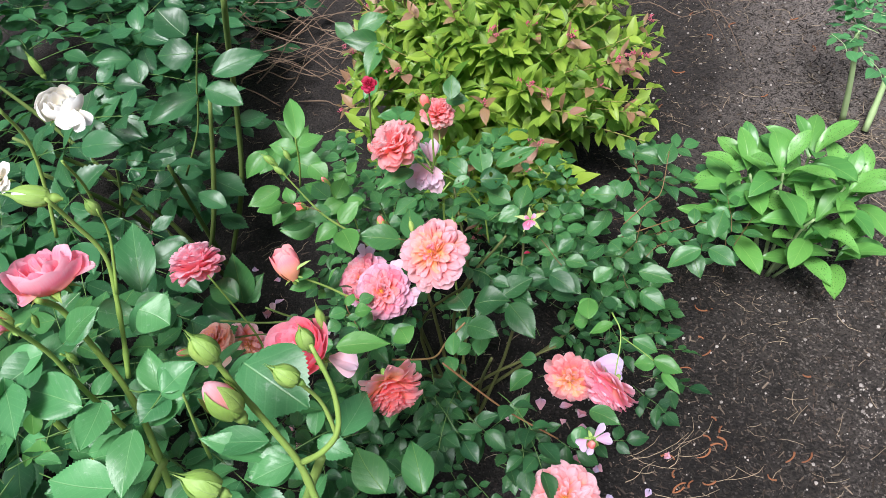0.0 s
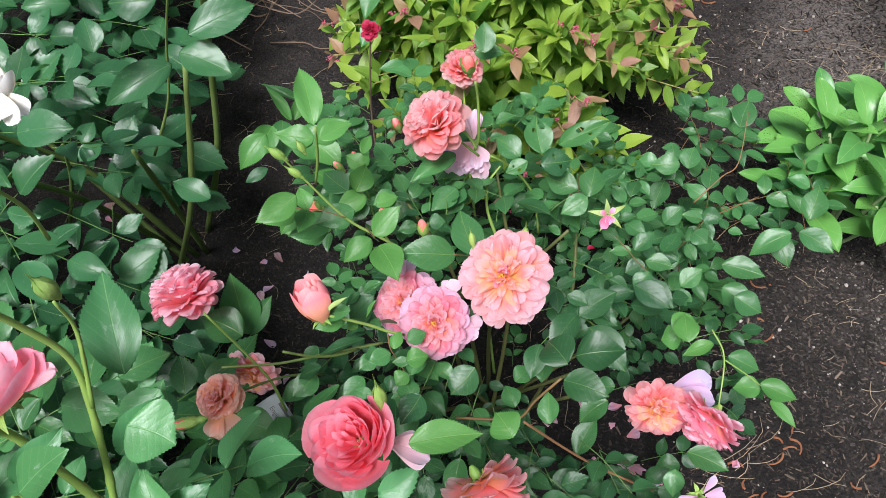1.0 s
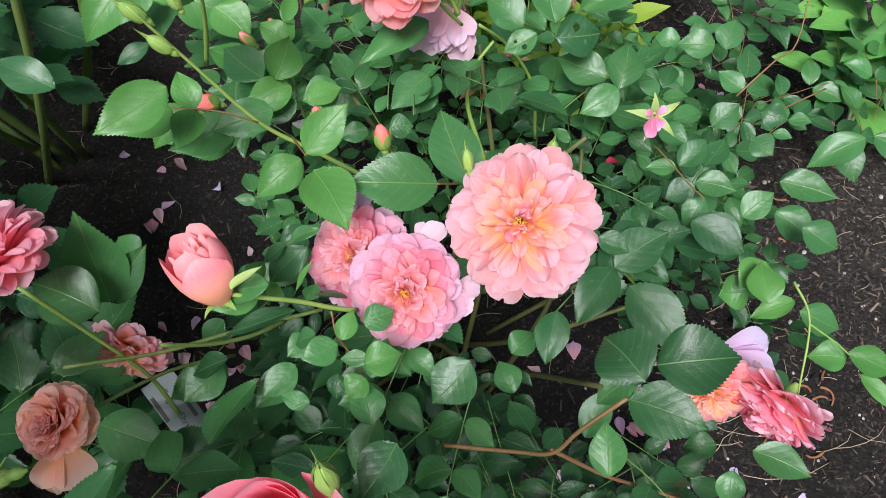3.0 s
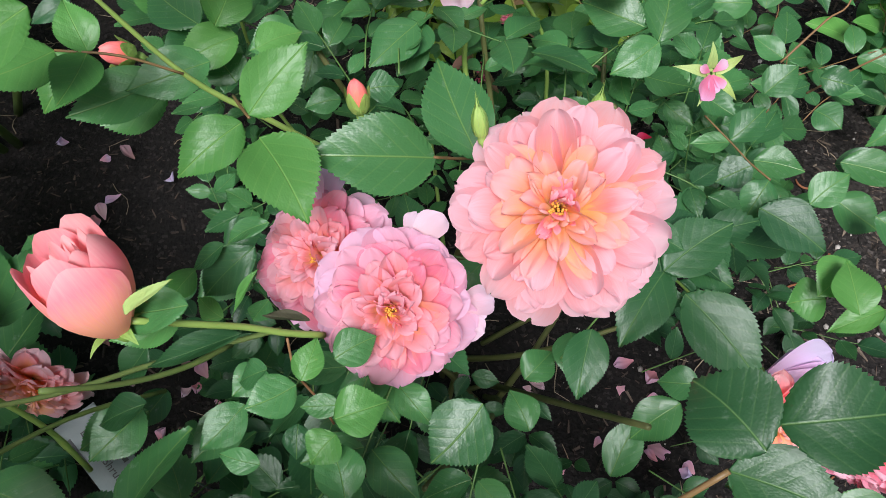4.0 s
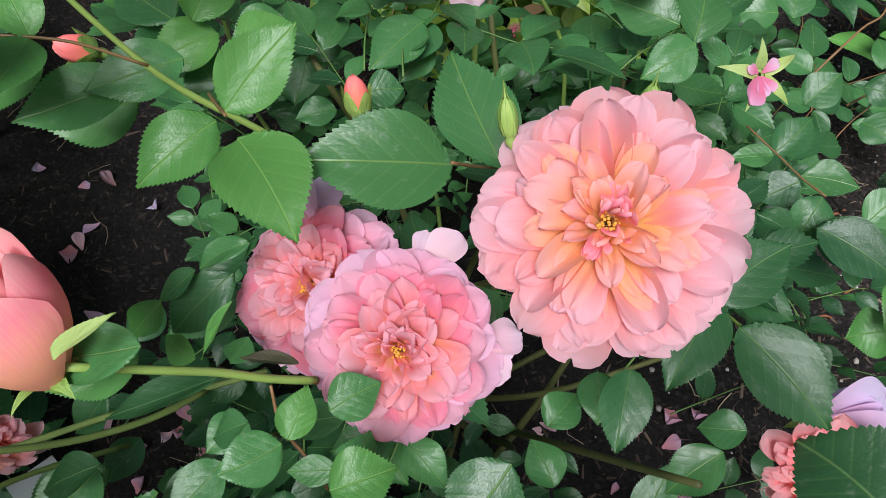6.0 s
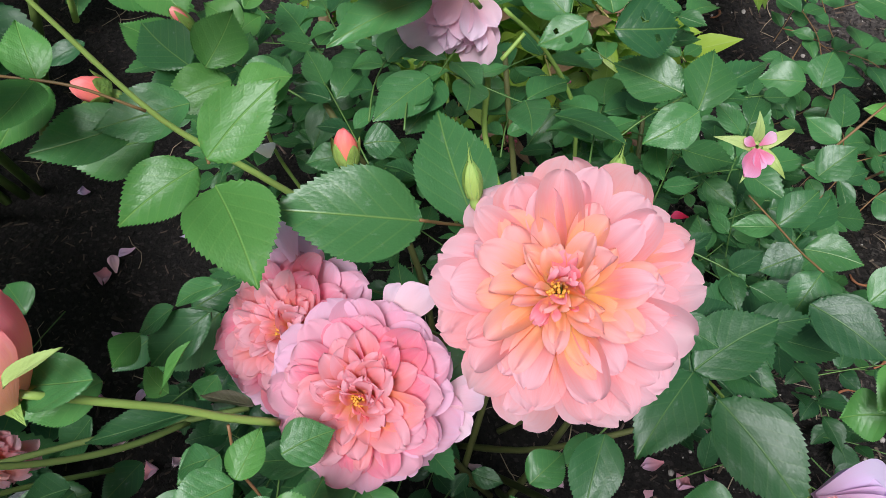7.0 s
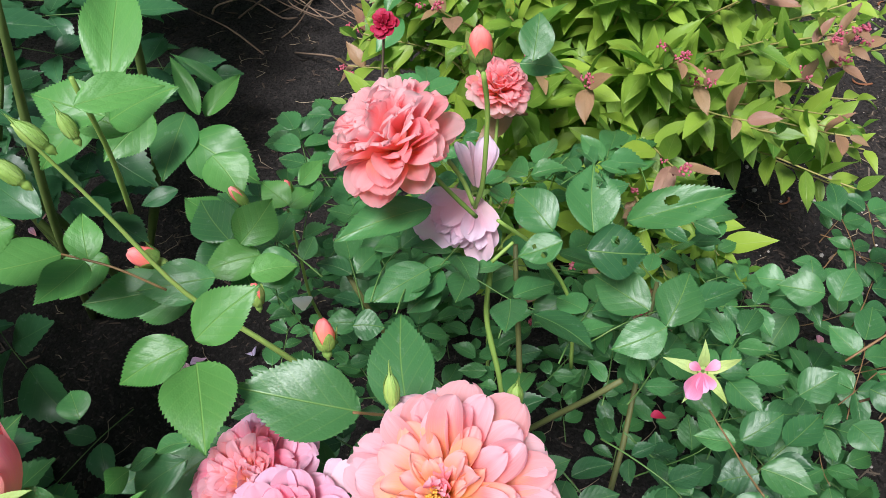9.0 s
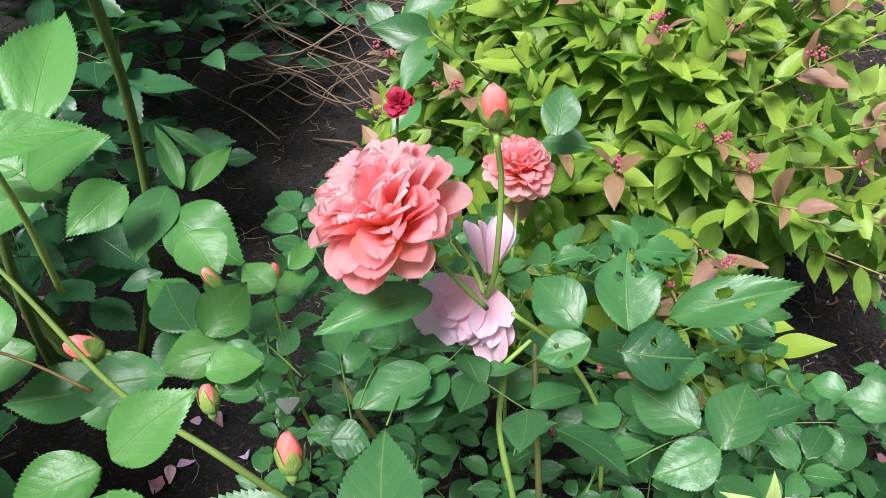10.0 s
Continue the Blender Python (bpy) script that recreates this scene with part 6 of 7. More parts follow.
leaf_on(fore_bush, (-0.265, 0.517, 0.776), (-0.294, 0.487, 0.763), 0.033, (0.24, -0.32, 0.93))
leaf_on(fore_bush, (-0.324, 0.403, 0.760), (-0.391, 0.426, 0.761), 0.045, (-0.01, -0.33, 0.93))
leaf_on(fore_bush, (-0.299, 0.384, 0.700), (-0.339, 0.384, 0.691), 0.040, (-0.04, -0.03, 0.93))
leaf_on(fore_bush, (-0.317, 0.418, 0.740), (-0.320, 0.366, 0.748), 0.032, (0.25, -0.08, 0.93))
leaf_on(fore_bush, (-0.278, 0.388, 0.740), (-0.278, 0.324, 0.733), 0.036, (0.00, -0.15, 0.93))
leaf_on(fore_bush, (-0.276, 0.449, 0.700), (-0.293, 0.413, 0.706), 0.036, (0.28, -0.05, 0.93))
leaf_on(fore_bush, (-0.123, 0.339, 0.800), (-0.184, 0.347, 0.790), 0.026, (0.15, -0.13, 0.93))
leaf_on(fore_bush, (-0.103, 0.331, 0.780), (-0.143, 0.322, 0.780), 0.034, (-0.06, -0.21, 0.93))
leaf_on(fore_bush, (-0.088, 0.392, 0.700), (-0.068, 0.445, 0.690), 0.034, (0.32, -0.05, 0.93))
leaf_on(fore_bush, (-0.303, 0.347, 0.700), (-0.372, 0.359, 0.701), 0.050, (0.00, -0.04, 0.93))
leaf_on(fore_bush, (-0.368, 0.447, 0.780), (-0.399, 0.413, 0.782), 0.040, (0.29, -0.06, 0.93))
leaf_on(fore_bush, (-0.395, 0.419, 0.780), (-0.365, 0.363, 0.780), 0.036, (0.06, -0.16, 0.93))
leaf_on(fore_bush, (-0.355, 0.528, 0.740), (-0.309, 0.519, 0.738), 0.034, (-0.07, -0.28, 0.93))
leaf_on(fore_bush, (-0.385, 0.445, 0.760), (-0.346, 0.486, 0.768), 0.034, (-0.13, -0.38, 0.93))
leaf_on(fore_bush, (-0.142, 0.391, 0.840), (-0.087, 0.356, 0.823), 0.072, (0.160, -0.214, 0.964))
leaf_on(fore_bush, (-0.120, 0.337, 0.777), (-0.183, 0.344, 0.802), 0.024, (0.356, -0.155, 0.922))
leaf_on(fore_bush, (-0.274, 0.484, 0.796), (-0.245, 0.473, 0.784), 0.042, (0.242, -0.294, 0.925))
leaf_on(fore_bush, (-0.393, 0.467, 0.626), (-0.401, 0.426, 0.622), 0.031, (0.400, -0.152, 0.904))
leaf_on(fore_bush, (-0.278, 0.435, 0.727), (-0.285, 0.476, 0.736), 0.026, (0.266, -0.150, 0.952))
leaf_on(fore_bush, (-0.245, 0.409, 0.767), (-0.225, 0.443, 0.763), 0.025, (0.294, -0.075, 0.953))
leaf_on(fore_bush, (-0.180, 0.361, 0.682), (-0.138, 0.392, 0.683), 0.036, (0.183, -0.294, 0.938))
leaf_on(fore_bush, (-0.362, 0.456, 0.617), (-0.360, 0.403, 0.603), 0.042, (0.363, -0.232, 0.903))
fore_young = {**fore_bush, "shapes": YOUNG_LEAVES}
leaf_on(fore_bush, (-0.345, 0.454, 0.788), (-0.310, 0.479, 0.810), 0.024, (0.654, 0.064, 0.754))
leaf_on(fore_bush, (-0.287, 0.473, 0.772), (-0.257, 0.504, 0.789), 0.028, (0.548, -0.273, 0.791))
leaf_on(fore_bush, (-0.289, 0.493, 0.737), (-0.271, 0.530, 0.763), 0.032, (0.102, -0.067, 0.993))
leaf_on(fore_bush, (-0.278, 0.441, 0.718), (-0.291, 0.478, 0.734), 0.023, (0.379, -0.009, 0.925))
leaf_on(fore_bush, (-0.272, 0.439, 0.716), (-0.241, 0.463, 0.732), 0.025, (0.324, 0.137, 0.936))
leaf_on(fore_bush, (-0.295, 0.424, 0.680), (-0.255, 0.446, 0.696), 0.026, (0.597, 0.170, 0.784))
leaf_on(fore_bush, (-0.362, 0.441, 0.727), (-0.422, 0.451, 0.724), 0.035, (0.360, -0.196, 0.912))
leaf_on(fore_bush, (-0.322, 0.411, 0.737), (-0.341, 0.380, 0.714), 0.023, (0.340, -0.194, 0.920))
leaf_on(fore_bush, (-0.330, 0.418, 0.652), (-0.379, 0.412, 0.642), 0.031, (0.015, -0.580, 0.814))
leaf_on(fore_bush, (-0.303, 0.415, 0.699), (-0.324, 0.359, 0.661), 0.028, (0.099, -0.540, 0.836))
leaf_on(fore_bush, (-0.387, 0.419, 0.790), (-0.404, 0.385, 0.739), 0.031, (0.904, -0.391, 0.170))
leaf_on(fore_bush, (-0.339, 0.382, 0.649), (-0.403, 0.366, 0.655), 0.041, (0.199, 0.037, 0.979))
leaf_on(fore_bush, (-0.316, 0.533, 0.734), (-0.371, 0.531, 0.716), 0.030, (0.715, -0.524, 0.462))
leaf_on(fore_bush, (-0.364, 0.448, 0.785), (-0.407, 0.437, 0.777), 0.032, (0.324, -0.136, 0.936))
leaf_on(fore_bush, (-0.101, 0.323, 0.796), (-0.137, 0.308, 0.795), 0.026, (0.098, -0.096, 0.990))
leaf_on(fore_young, (-0.538, 0.506, 0.513), (-0.546, 0.536, 0.521), 0.023, (0.620, -0.136, 0.772))
leaf_on(fore_young, (-0.531, 0.501, 0.508), (-0.536, 0.476, 0.476), 0.026, (0.256, -0.011, 0.967))
leaf_on(fore_young, (-0.542, 0.493, 0.503), (-0.561, 0.476, 0.478), 0.014, (0.374, -0.138, 0.917))
bud(fore_bush, (-0.339, 0.447, 0.769), (-0.2, 0.1, 0.9), 0.013, 0.0, None, 70, plump=1.4)
cane(fore_bush, [(-0.339, 0.447, 0.769), (-0.344, 0.449, 0.774), (-0.347, 0.447, 0.783)], 0.0008, 0.0012)
bud(fore_bush, (-0.367, 0.444, 0.835), (-0.6, 0.2, 0.6), 0.026, 0.4, PEACH, 71, plump=1.3)
cane(fore_bush, [(-0.367, 0.444, 0.835), (-0.347, 0.434, 0.824)], 0.0012, 0.0016)
cane(fore_bush, [(-0.365, 0.441, 0.727), (-0.348, 0.439, 0.718), (-0.337, 0.446, 0.703)], 0.0007, 0.0009, STALK)
cane(fore_bush, [(-0.337, 0.424, 0.711), (-0.331, 0.426, 0.705), (-0.329, 0.435, 0.693)], 0.0007, 0.0009, STALK)
cane(fore_bush, [(-0.285, 0.441, 0.719), (-0.297, 0.442, 0.714), (-0.314, 0.451, 0.704)], 0.0007, 0.0009, STALK)
cane(fore_bush, [(-0.272, 0.438, 0.715), (-0.285, 0.429, 0.703), (-0.303, 0.429, 0.685)], 0.0007, 0.0009, STALK)
rng = random.Random(31)
made, stalks = grow(rng, 240, (-1.05, -0.22, 0.10, 0.70), fore_top, 0.056, outward=(-0.5, 0.42))
leaf_stalks(fore_bush, stalks, STALK, 0.0006)
# Front leaves pale as lit, those behind darker: shade painted by leaf colour.
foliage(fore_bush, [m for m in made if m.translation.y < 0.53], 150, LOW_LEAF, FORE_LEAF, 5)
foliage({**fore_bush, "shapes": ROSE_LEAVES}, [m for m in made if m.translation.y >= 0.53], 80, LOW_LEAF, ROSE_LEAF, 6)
canes_to(fore_bush, rng, (-0.45, 0.42, 0.0), [(-0.31, 0.42, 0.60), (-0.36, 0.36, 0.55), (-0.6, 0.4, 0.55), (-0.55, 0.55, 0.5), (-0.7, 0.5, 0.5), (-0.1, 0.36, 0.72)], 0.007, 0.0045)
cupped(fore_bush, (-0.347, 0.490, 0.826), (-0.12, 0.30, 0.94), 0.064, CANDY, 6, 0.62, 0.85, 40, 0.25, "large half-open rose-pink bloom with loose petals")
drooping(fore_bush, (-0.338, 0.492, 0.838), [((0.85, 0.35, 0.25), 0.044, 2, 14, 6, 0.95), ((0.35, 0.75, 0.55), 0.042, 1, 5, 12, 0.9), ((-0.9, -0.3, 0.0), 0.040, 2, 25, -6, 1.0)], (0.1, -0.2, 0.97), CANDY, 39, "loose outer petals below the half-open bloom")
flower(fore_bush, (-0.368, 0.441, 0.839), (-0.3, -0.2, 0.8), 0.04, PINK, 14, 0.3, 41, top=84)
bud(fore_bush, (-0.323, 0.530, 0.909), (-0.9, -0.1, 0.35), 0.031, 0.12, CREAM, 42, plump=1.4)
bud(fore_bush, (-0.289, 0.532, 0.884), (-0.1, -0.1, 1.0), 0.018, 0, None, 43, plump=1.5)
bud(fore_bush, (-0.118, 0.327, 0.948), (-0.35, 0.15, 0.85), 0.022, 0, None, 44, plump=1.9)
bud(fore_bush, (-0.115, 0.312, 0.901), (-0.35, 0.15, 0.85), 0.034, 0.4, PEACH, 45, plump=1.35)
bud(fore_bush, (-0.066, 0.357, 0.910), (-0.1, 0.2, 0.95), 0.017, 0, None, 46, plump=1.8)
bud(fore_bush, (-0.064, 0.316, 0.932), (-0.6, 0.1, 0.6), 0.018, 0, None, 47, plump=1.9)
bud(fore_bush, (-0.098, 0.236, 0.945), (-0.6, 0.1, 0.5), 0.022, 0, None, 48, plump=1.9)
bud(fore_bush, (-0.347, 0.450, 0.829), (0.2, 0.0, 0.9), 0.014, 0.0, None, 49)

# ---- the dark-leaved rose at the back ----
back_bush = {"thing": thing("white_rose_bush", -0.85, 1.25, 0.0, "large rose bush with broad glossy dark leaves and one white bloom", "rose bush"), "shapes": BACK_LEAVES, "cane": BACK_CANE}


def back_top(x, y):
    a = 0.60 - 1.6 * (x + 1.0) ** 2 - 0.5 * (y - 1.5) ** 2 - 3.0 * max(0, x + 0.62)
    b = 0.60 - 2.2 * (x + 0.70) ** 2 - 2.6 * (y - 0.96) ** 2 - 3.5 * max(0, x + 0.58)
    h = max(a, b)
    if 1.0 < y < 1.95:
        h -= 5.0 * max(0.0, x + 0.66)
    return h


cane(back_bush, [(-0.289, 1.014, 0.800), (-0.352, 1.118, 0.640), (-0.412, 1.193, 0.449), (-0.478, 1.224, 0.224), (-0.570, 1.225, 0.001)], 0.0045, 0.006)
cane(back_bush, [(-0.319, 0.954, 0.784), (-0.365, 0.992, 0.682), (-0.410, 1.015, 0.565), (-0.472, 1.027, 0.455)], 0.0011, 0.002)
cane(back_bush, [(-0.574, 1.012, 0.508), (-0.640, 1.068, 0.371), (-0.719, 1.101, 0.225)], 0.0025, 0.0035)
leaf_on(back_bush, (-0.332, 1.046, 0.384), (-0.365, 1.027, 0.380), 0.019, (0.128, -0.414, 0.901))
leaf_on(back_bush, (-0.422, 0.816, 0.464), (-0.467, 0.851, 0.483), 0.047, (0.093, -0.382, 0.919))
leaf_on(back_bush, (-0.376, 0.927, 0.472), (-0.422, 0.947, 0.492), 0.033, (0.240, -0.350, 0.905))
leaf_on(back_bush, (-0.380, 1.048, 0.720), (-0.419, 1.075, 0.755), 0.054, (0.381, -0.479, 0.791))
leaf_on(back_bush, (-0.424, 1.148, 0.621), (-0.488, 1.144, 0.627), 0.055, (0.115, -0.581, 0.806))
leaf_on(back_bush, (-0.329, 0.967, 0.706), (-0.256, 0.996, 0.715), 0.040, (0.127, -0.593, 0.795))
leaf_on(back_bush, (-0.348, 0.970, 0.681), (-0.291, 0.945, 0.666), 0.041, (0.063, -0.413, 0.909))
leaf_on(back_bush, (-0.345, 0.934, 0.697), (-0.411, 0.888, 0.693), 0.037, (0.330, -0.536, 0.777))
leaf_on(back_bush, (-0.653, 1.356, 0.474), (-0.720, 1.334, 0.496), 0.046, (0.420, -0.550, 0.722))
leaf_on(back_bush, (-0.388, 0.880, 0.766), (-0.395, 0.908, 0.788), 0.027, (0.342, -0.522, 0.782))
rng = random.Random(41)
made, stalks = grow(rng, 820, (-1.75, -0.40, 0.68, 2.5), back_top, 0.064, outward=(-0.85, 1.3))
leaf_stalks(back_bush, stalks, STALK, 0.0006)
foliage(back_bush, made, 200, LOW_LEAF, BACK_LEAF, 6)
canes_to(back_bush, rng, (-0.62, 1.15, 0.0), [(-0.35, 0.98, 0.66), (-0.45, 0.95, 0.55), (-0.62, 0.9, 0.6), (-0.75, 1.05, 0.55), (-0.95, 1.3, 0.55)], 0.006, 0.003)
cupped(back_bush, (-0.489, 0.846, 0.752), (0.10, -0.12, 1.0), 0.060, CREAM, 4, 0.85, 0.80, 50, 0.12, "creamy white globular rose bloom")
drooping(back_bush, (-0.468, 0.836, 0.772), [((0.55, -0.70, -0.45), 0.036, 2, 22, -6, 1.1), ((0.05, -0.85, -0.40), 0.034, 2, 22, 0, 1.1)], (0.2, -0.5, 0.84), CREAM, 53, "white outer petals that hang below the bloom")
flower(back_bush, (-0.477, 0.663, 0.813), (-0.2, -0.3, 0.7), 0.05, CREAM, 20, 0.6, 51)
bud(back_bush, (-0.566, 0.957, 0.742), (-0.2, 0.1, 1.0), 0.028, 0.0, None, 52)

# ---- the golden spirea ----
spirea = {"thing": thing("spirea_bush", 0.05, 1.45, 0.0, "golden-green spirea shrub with reddish tips and pink flower buds", "shrub"), "shapes": SPIREA_LEAVES, "cane": RED_STALK}


def spirea_top(x, y):
    d = ((x - 0.09) / 0.41) ** 2 + ((y - 1.58) / 0.58) ** 2
    return 0.55 * math.sqrt(max(0.0, 1 - d)) if d < 1 else 0.0


def build_spirea():
    rng = random.Random(51)
    leaves, tips, shoots = [], [], 0
    while shoots < 240:
        x, y = rng.uniform(-0.40, 0.58), rng.uniform(0.93, 2.25)
        t = spirea_top(x, y)
        if t < 0.2:
            continue
        shoots += 1
        tip = Vector((x, y, t + rng.uniform(-0.05, 0.03)))
        root = Vector((0.06 + 0.3 * (x - 0.06), 1.52 + 0.3 * (y - 1.52), 0.0))
        lean = Vector((x - 0.06, y - 1.52, 0))
        line = smooth_line([root, root.lerp(tip, 0.55) + Vector((0, 0, 0.06)) - 0.1 * lean, tip], 7)
        v, f = tube_data(line, 0.0022, 0.0009, 5)
        part("shoot", mesh_of("shoot", v, f), SHOOT, spirea["thing"])
        red = rng.random() < 0.32
        turn = rng.uniform(0, 6.28)
        for k in range(19):
            s = 1.0 - 0.042 * k
            i = s * (len(line) - 1)
            at = line[int(i)].lerp(line[min(int(i) + 1, len(line) - 1)], i % 1)
            axis = (line[min(int(i) + 1, len(line) - 1)] - line[max(int(i) - 1, 0)]).normalized()
            turn += 2.4 + rng.uniform(-0.3, 0.3)
            side = frame_on(axis, (0.2, 0.3, 0.9)).to_3x3() @ Vector((math.cos(turn), 0, math.sin(turn)))
            way = (axis * (0.8 - 0.05 * k) + side * (0.85 + 0.05 * k)).normalized()
            length = rng.uniform(0.040, 0.068) * (0.55 + 0.12 * min(k, 4))
            n = Vector((rng.gauss(0, 0.25), rng.gauss(0, 0.25) - 0.15, 1)) - way * 0.2
            m = leaf_pose(at, at + way * length, length * rng.uniform(0.36, 0.48), n)
            (tips if red and k < 3 else leaves).append((at.z - 0.25 * at.y, m))
        if red and rng.random() < 0.75:
            beads = []
            heads = [tip + Vector((rng.gauss(0, 0.008), rng.gauss(0, 0.008), rng.uniform(0.0, 0.008))) for _ in range(rng.choice((2, 3, 4)))]
            for _ in range(36):
                c = rng.choice(heads) + Vector((rng.gauss(0, 0.0028), rng.gauss(0, 0.0028), rng.uniform(0.0, 0.005)))
                r = rng.uniform(0.0009, 0.0018)
                v = [c + Vector((math.cos(a) * r * w, math.sin(a) * r * w, z * r)) for z, w in ((-1, 0.4), (-0.3, 1), (0.5, 0.9), (1, 0.3)) for a in (0, 1.26, 2.51, 3.77, 5.03)]
                f = [(i * 5 + j, i * 5 + (j + 1) % 5, i * 5 + 5 + (j + 1) % 5, i * 5 + 5 + j) for i in range(3) for j in range(5)] + [(15, 16, 17, 18, 19)]
                beads.append((v, f, [(0.5, 0.6)] * 20))
            part("flower_head", joined("flower_head", beads, PINK_BEAD), None, spirea["thing"])
    leaves.sort(key=lambda p: -p[0])
    foliage(spirea, [m for _, m in leaves], 300, LOW_SPIREA, SPIREA_LEAF, 8)
    for k, (_, m) in enumerate(tips):
        part("young_leaf", TIP_LEAVES[k % 3], None, spirea["thing"], m)


PINK_BEAD = petal_material("spirea_bud", (0.62, 0.12, 0.20), (0.70, 0.20, 0.28), (0.75, 0.34, 0.42))
build_spirea()

# ---- the peony beside the path ----
peony = {"thing": thing("peony_plant", 0.60, 1.10, 0.0, "leafy peony plant with shiny bright green leaves, some spotted", "peony"), "shapes": PEONY_LEAVES, "cane": PALE_CANE}


def build_peony():
    rng = random.Random(61)
    heads = [(0.544, 1.10, 0.28, 9), (0.594, 1.08, 0.31, 9), (0.634, 1.025, 0.17, 7), (0.712, 1.068, 0.26, 9), (0.515, 1.068, 0.19, 7), (0.65, 1.02, 0.23, 8), (0.66, 1.13, 0.30, 8), (0.76, 1.10, 0.22, 8), (0.70, 1.00, 0.16, 7), (0.57, 1.16, 0.25, 7)]
    for x, y, z, count in heads:
        root = Vector((0.62 + 0.2 * (x - 0.62), 1.08 + 0.2 * (y - 1.08), 0.0))
        top = Vector((x, y, z))
        cane(peony, [root, root.lerp(top, 0.6) + Vector((0, 0, 0.03)), top], 0.0035, 0.0024, PALE_CANE, "stem")
        turn = rng.uniform(0, 6.28)
        for k in range(count + 1):
            turn += 2.4 * rng.uniform(0.92, 1.08)
            out = (Vector((math.cos(turn), math.sin(turn), 0)) + 1.5 * Vector((x - 0.62, y - 1.08, 0))).normalized()
            rise = 1.05 - 0.115 * k + rng.uniform(-0.12, 0.12)
            way = (out + Vector((0, 0, rise))).normalized()
            length = rng.uniform(0.082, 0.108) * (0.75 + 0.06 * min(k, 5))
            foot = top - Vector((0, 0, 0.006 * k)) + way * 0.010
            part("leaf", rng.choice(PEONY_LEAVES), None, peony["thing"], leaf_pose(foot, foot + way * length, length * rng.uniform(0.37, 0.46), Vector((rng.gauss(0, 0.2), rng.gauss(0, 0.2), 1)) - 0.7 * rise * out))


build_peony()

# ---- the young rose at the far side of the path ----
young = {"thing": thing("young_rose", 0.93, 1.52, 0.0, "young rose with two thick pale green canes beside the path", "rose bush"), "shapes": FORE_LEAVES, "cane": PALE_CANE}
rng = random.Random(71)
for root, tip in (((0.921, 1.526, 0.0), (0.878, 1.520, 0.27)), ((0.962, 1.486, 0.0), (1.01, 1.575, 0.20))):
    cane(young, [root, Vector(root).lerp(Vector(tip), 0.5) + Vector((0.004, 0, 0)), tip], 0.0078, 0.0058, PALE_CANE)
made, stalks = grow(rng, 22, (0.80, 1.08, 1.44, 1.64), lambda x, y: 0.33, 0.036, low_z=0.22, outward=(0.95, 1.5))
leaf_stalks(young, stalks, PALE_CANE)
foliage(young, made, 200, LOW_LEAF, FORE_LEAF, 9)

# ---- small things ----
spent = {"thing": thing("crimson_rose", -0.22, 1.36, 0.0, "dark crimson bloom on a bare leaning stalk", "flower"), "shapes": ROSE_LEAVES, "cane": TWIG}
leaf_on(spent, (-0.154, 1.454, 0.390), (-0.244, 1.458, 0.410), 0.047, (0.119, -0.717, 0.687))
leaf_on(spent, (-0.165, 1.455, 0.401), (-0.192, 1.380, 0.366), 0.040, (-0.020, -0.420, 0.907))
leaf_on(spent, (-0.212, 1.502, 0.399), (-0.145, 1.521, 0.418), 0.044, (-0.022, -0.657, 0.753))
leaf_on(spent, (-0.231, 1.507, 0.376), (-0.265, 1.531, 0.404), 0.038, (0.122, -0.678, 0.725))
leaf_on(spent, (-0.176, 1.404, 0.344), (-0.204, 1.360, 0.323), 0.033, (-0.000, -0.436, 0.900))
leaf_on(spent, (-0.123, 1.319, 0.306), (-0.173, 1.308, 0.318), 0.026, (0.297, -0.325, 0.898))
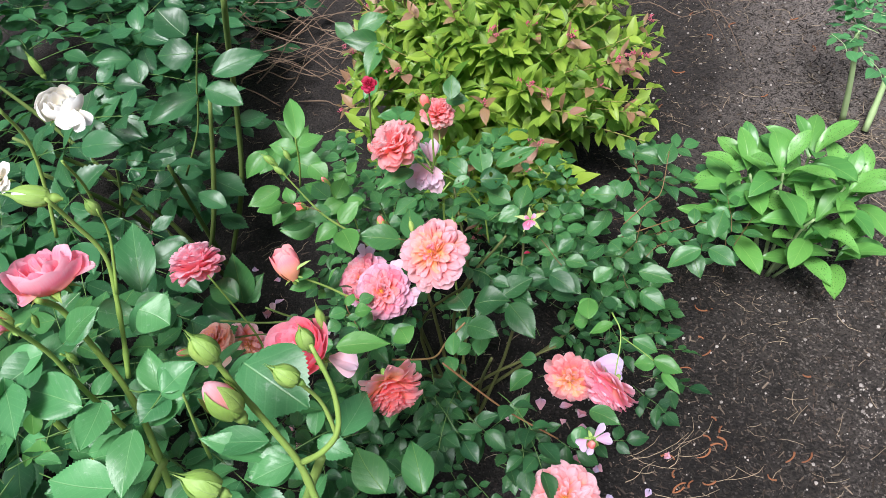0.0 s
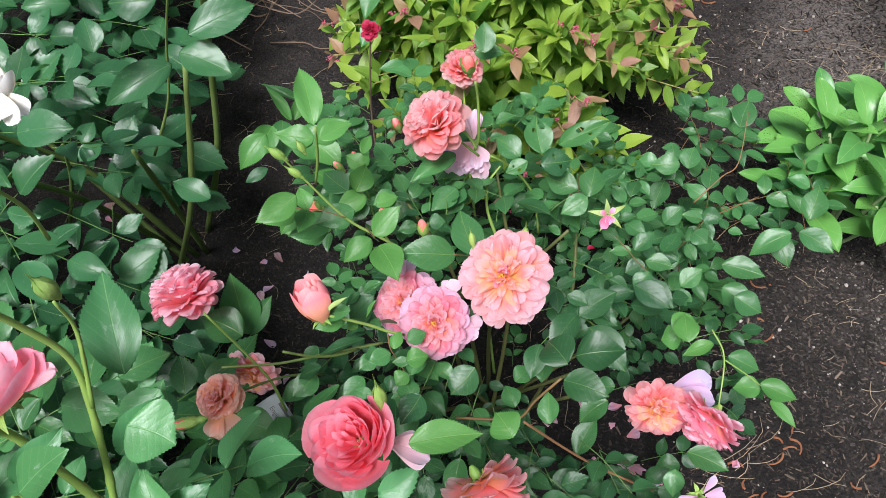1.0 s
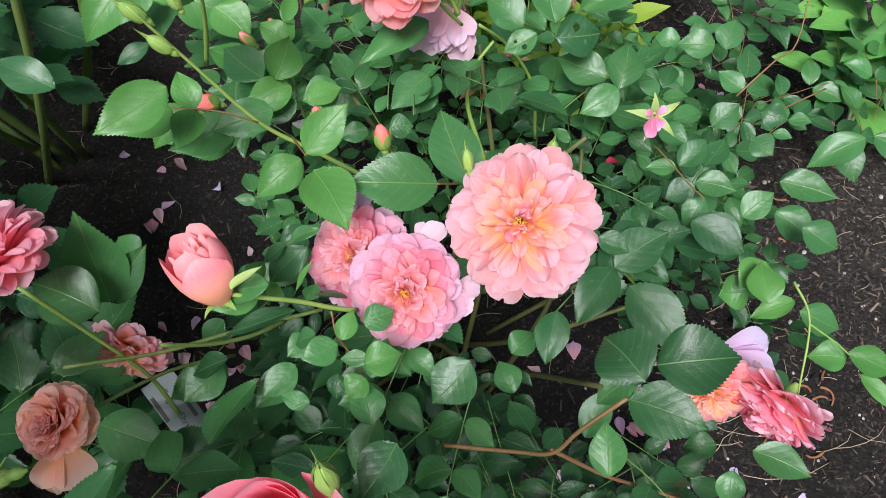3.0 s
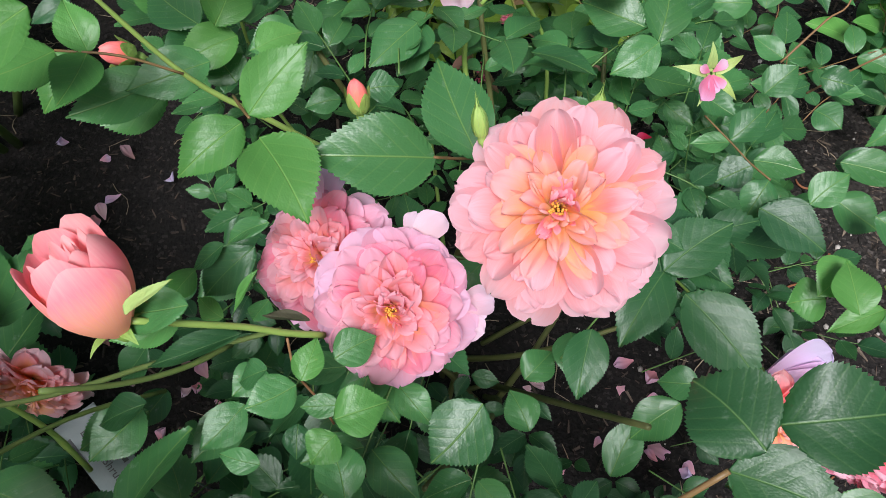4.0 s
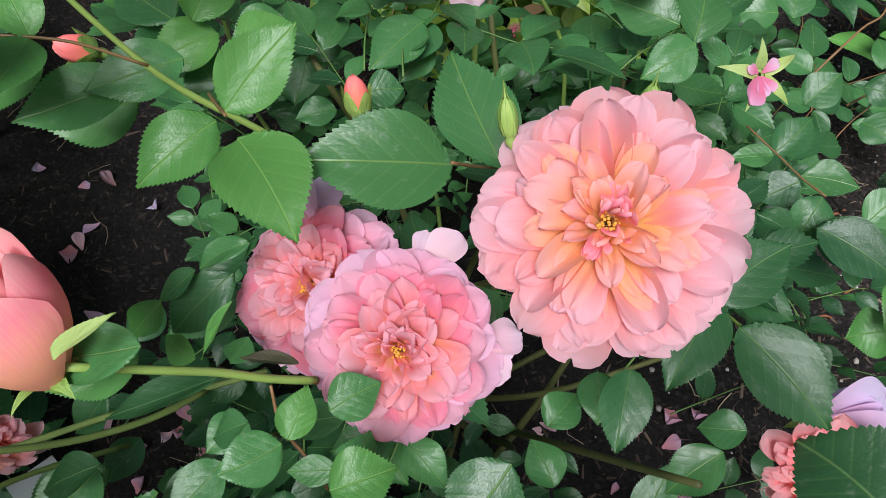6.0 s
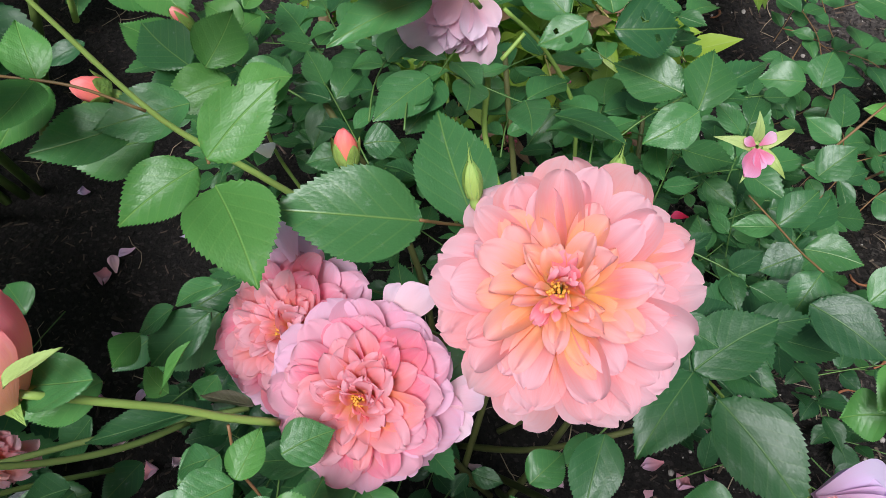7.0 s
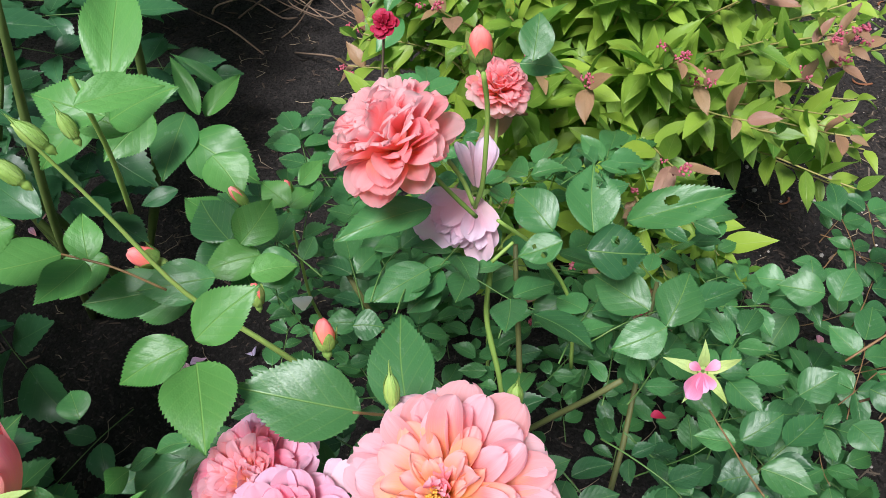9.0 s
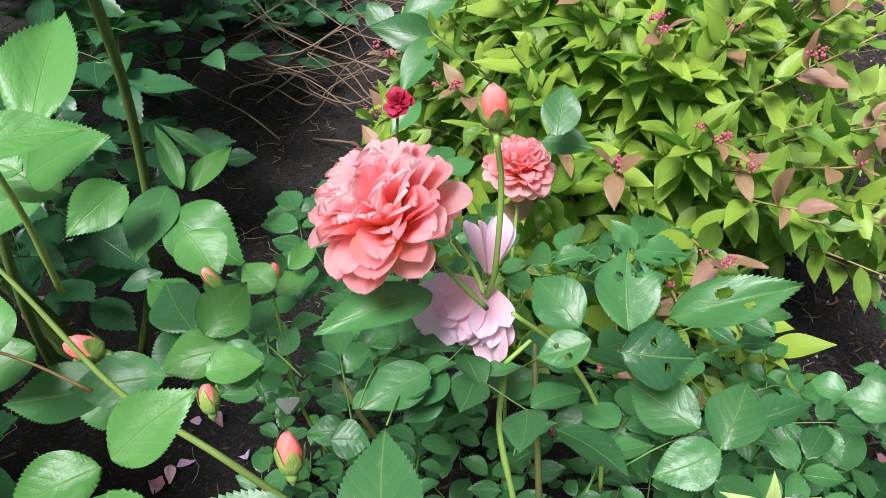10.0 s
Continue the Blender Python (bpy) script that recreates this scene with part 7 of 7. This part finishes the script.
cane(spent, [(-0.22, 1.36, 0.0), (-0.205, 1.34, 0.20), (-0.177, 1.31, 0.39)], 0.0022, 0.0016, TWIG, "stalk")
flower(spent, (-0.177, 1.31, 0.40), (-0.1, -0.5, 0.85), 0.036, CRIMSON, 26, 0.8, 60, False)


def plant_label():
    """A bent zinc plate on two wires, with marks that cannot be read."""
    root = thing("plant_label", -0.29, 0.68, 0.0, "grey zinc plant label on wire legs in the soil", "plant label")
    m = look((-0.302, 0.670, 0.329), (-0.22, 0.30, 1.1)) @ pose(0, 0, 0, 0, 0, -18)
    bm = bmesh.new()
    bmesh.ops.create_cube(bm, size=1.0, matrix=Matrix.Diagonal((0.032, 0.070, 0.0012, 1)))
    bmesh.ops.bevel(bm, geom=bm.edges[:], offset=0.0004, segments=1)
    me = bpy.data.meshes.new("plate")
    bm.to_mesh(me)
    bm.free()
    plate = part("plate", me, LABEL, root, m @ pose(0, 0, 0, 0, 180, 0))
    for x, y, l in ((-0.010, 0.004, 0.034), (0.013, 0.010, 0.026)):
        bm = bmesh.new()
        bmesh.ops.create_cube(bm, size=1.0, matrix=Matrix.Diagonal((0.0035, l, 0.0005, 1)))
        me = bpy.data.meshes.new("mark")
        bm.to_mesh(me)
        bm.free()
        part("mark", me, INK, plate, m @ pose(x, y, -0.0010))
    words = bpy.data.curves.new("words", "FONT")
    words.body, words.size, words.extrude = "English Shrub", 0.0085, 0.0002
    words.align_x, words.align_y = "CENTER", "CENTER"
    holder = bpy.data.objects.new("words", words)
    me = bpy.data.meshes.new_from_object(holder)
    bpy.data.objects.remove(holder)
    part("lettering", me, INK, plate, m @ Matrix(((0, -1, 0, 0.001), (-1, 0, 0, 0.0), (0, 0, -1, -0.0012), (0, 0, 0, 1))), "dark printed words")
    top = m.translation
    for d in (-0.009, 0.009):
        v, f = tube_data([top + Vector((d, 0, -0.02)), top + Vector((d, 0.01, -0.15)), Vector((top.x + d, top.y + 0.015, 0.0))], 0.0011, 0.0011, 6)
        part("wire_leg", mesh_of("wire_leg", v, f), LABEL, root)


plant_label()
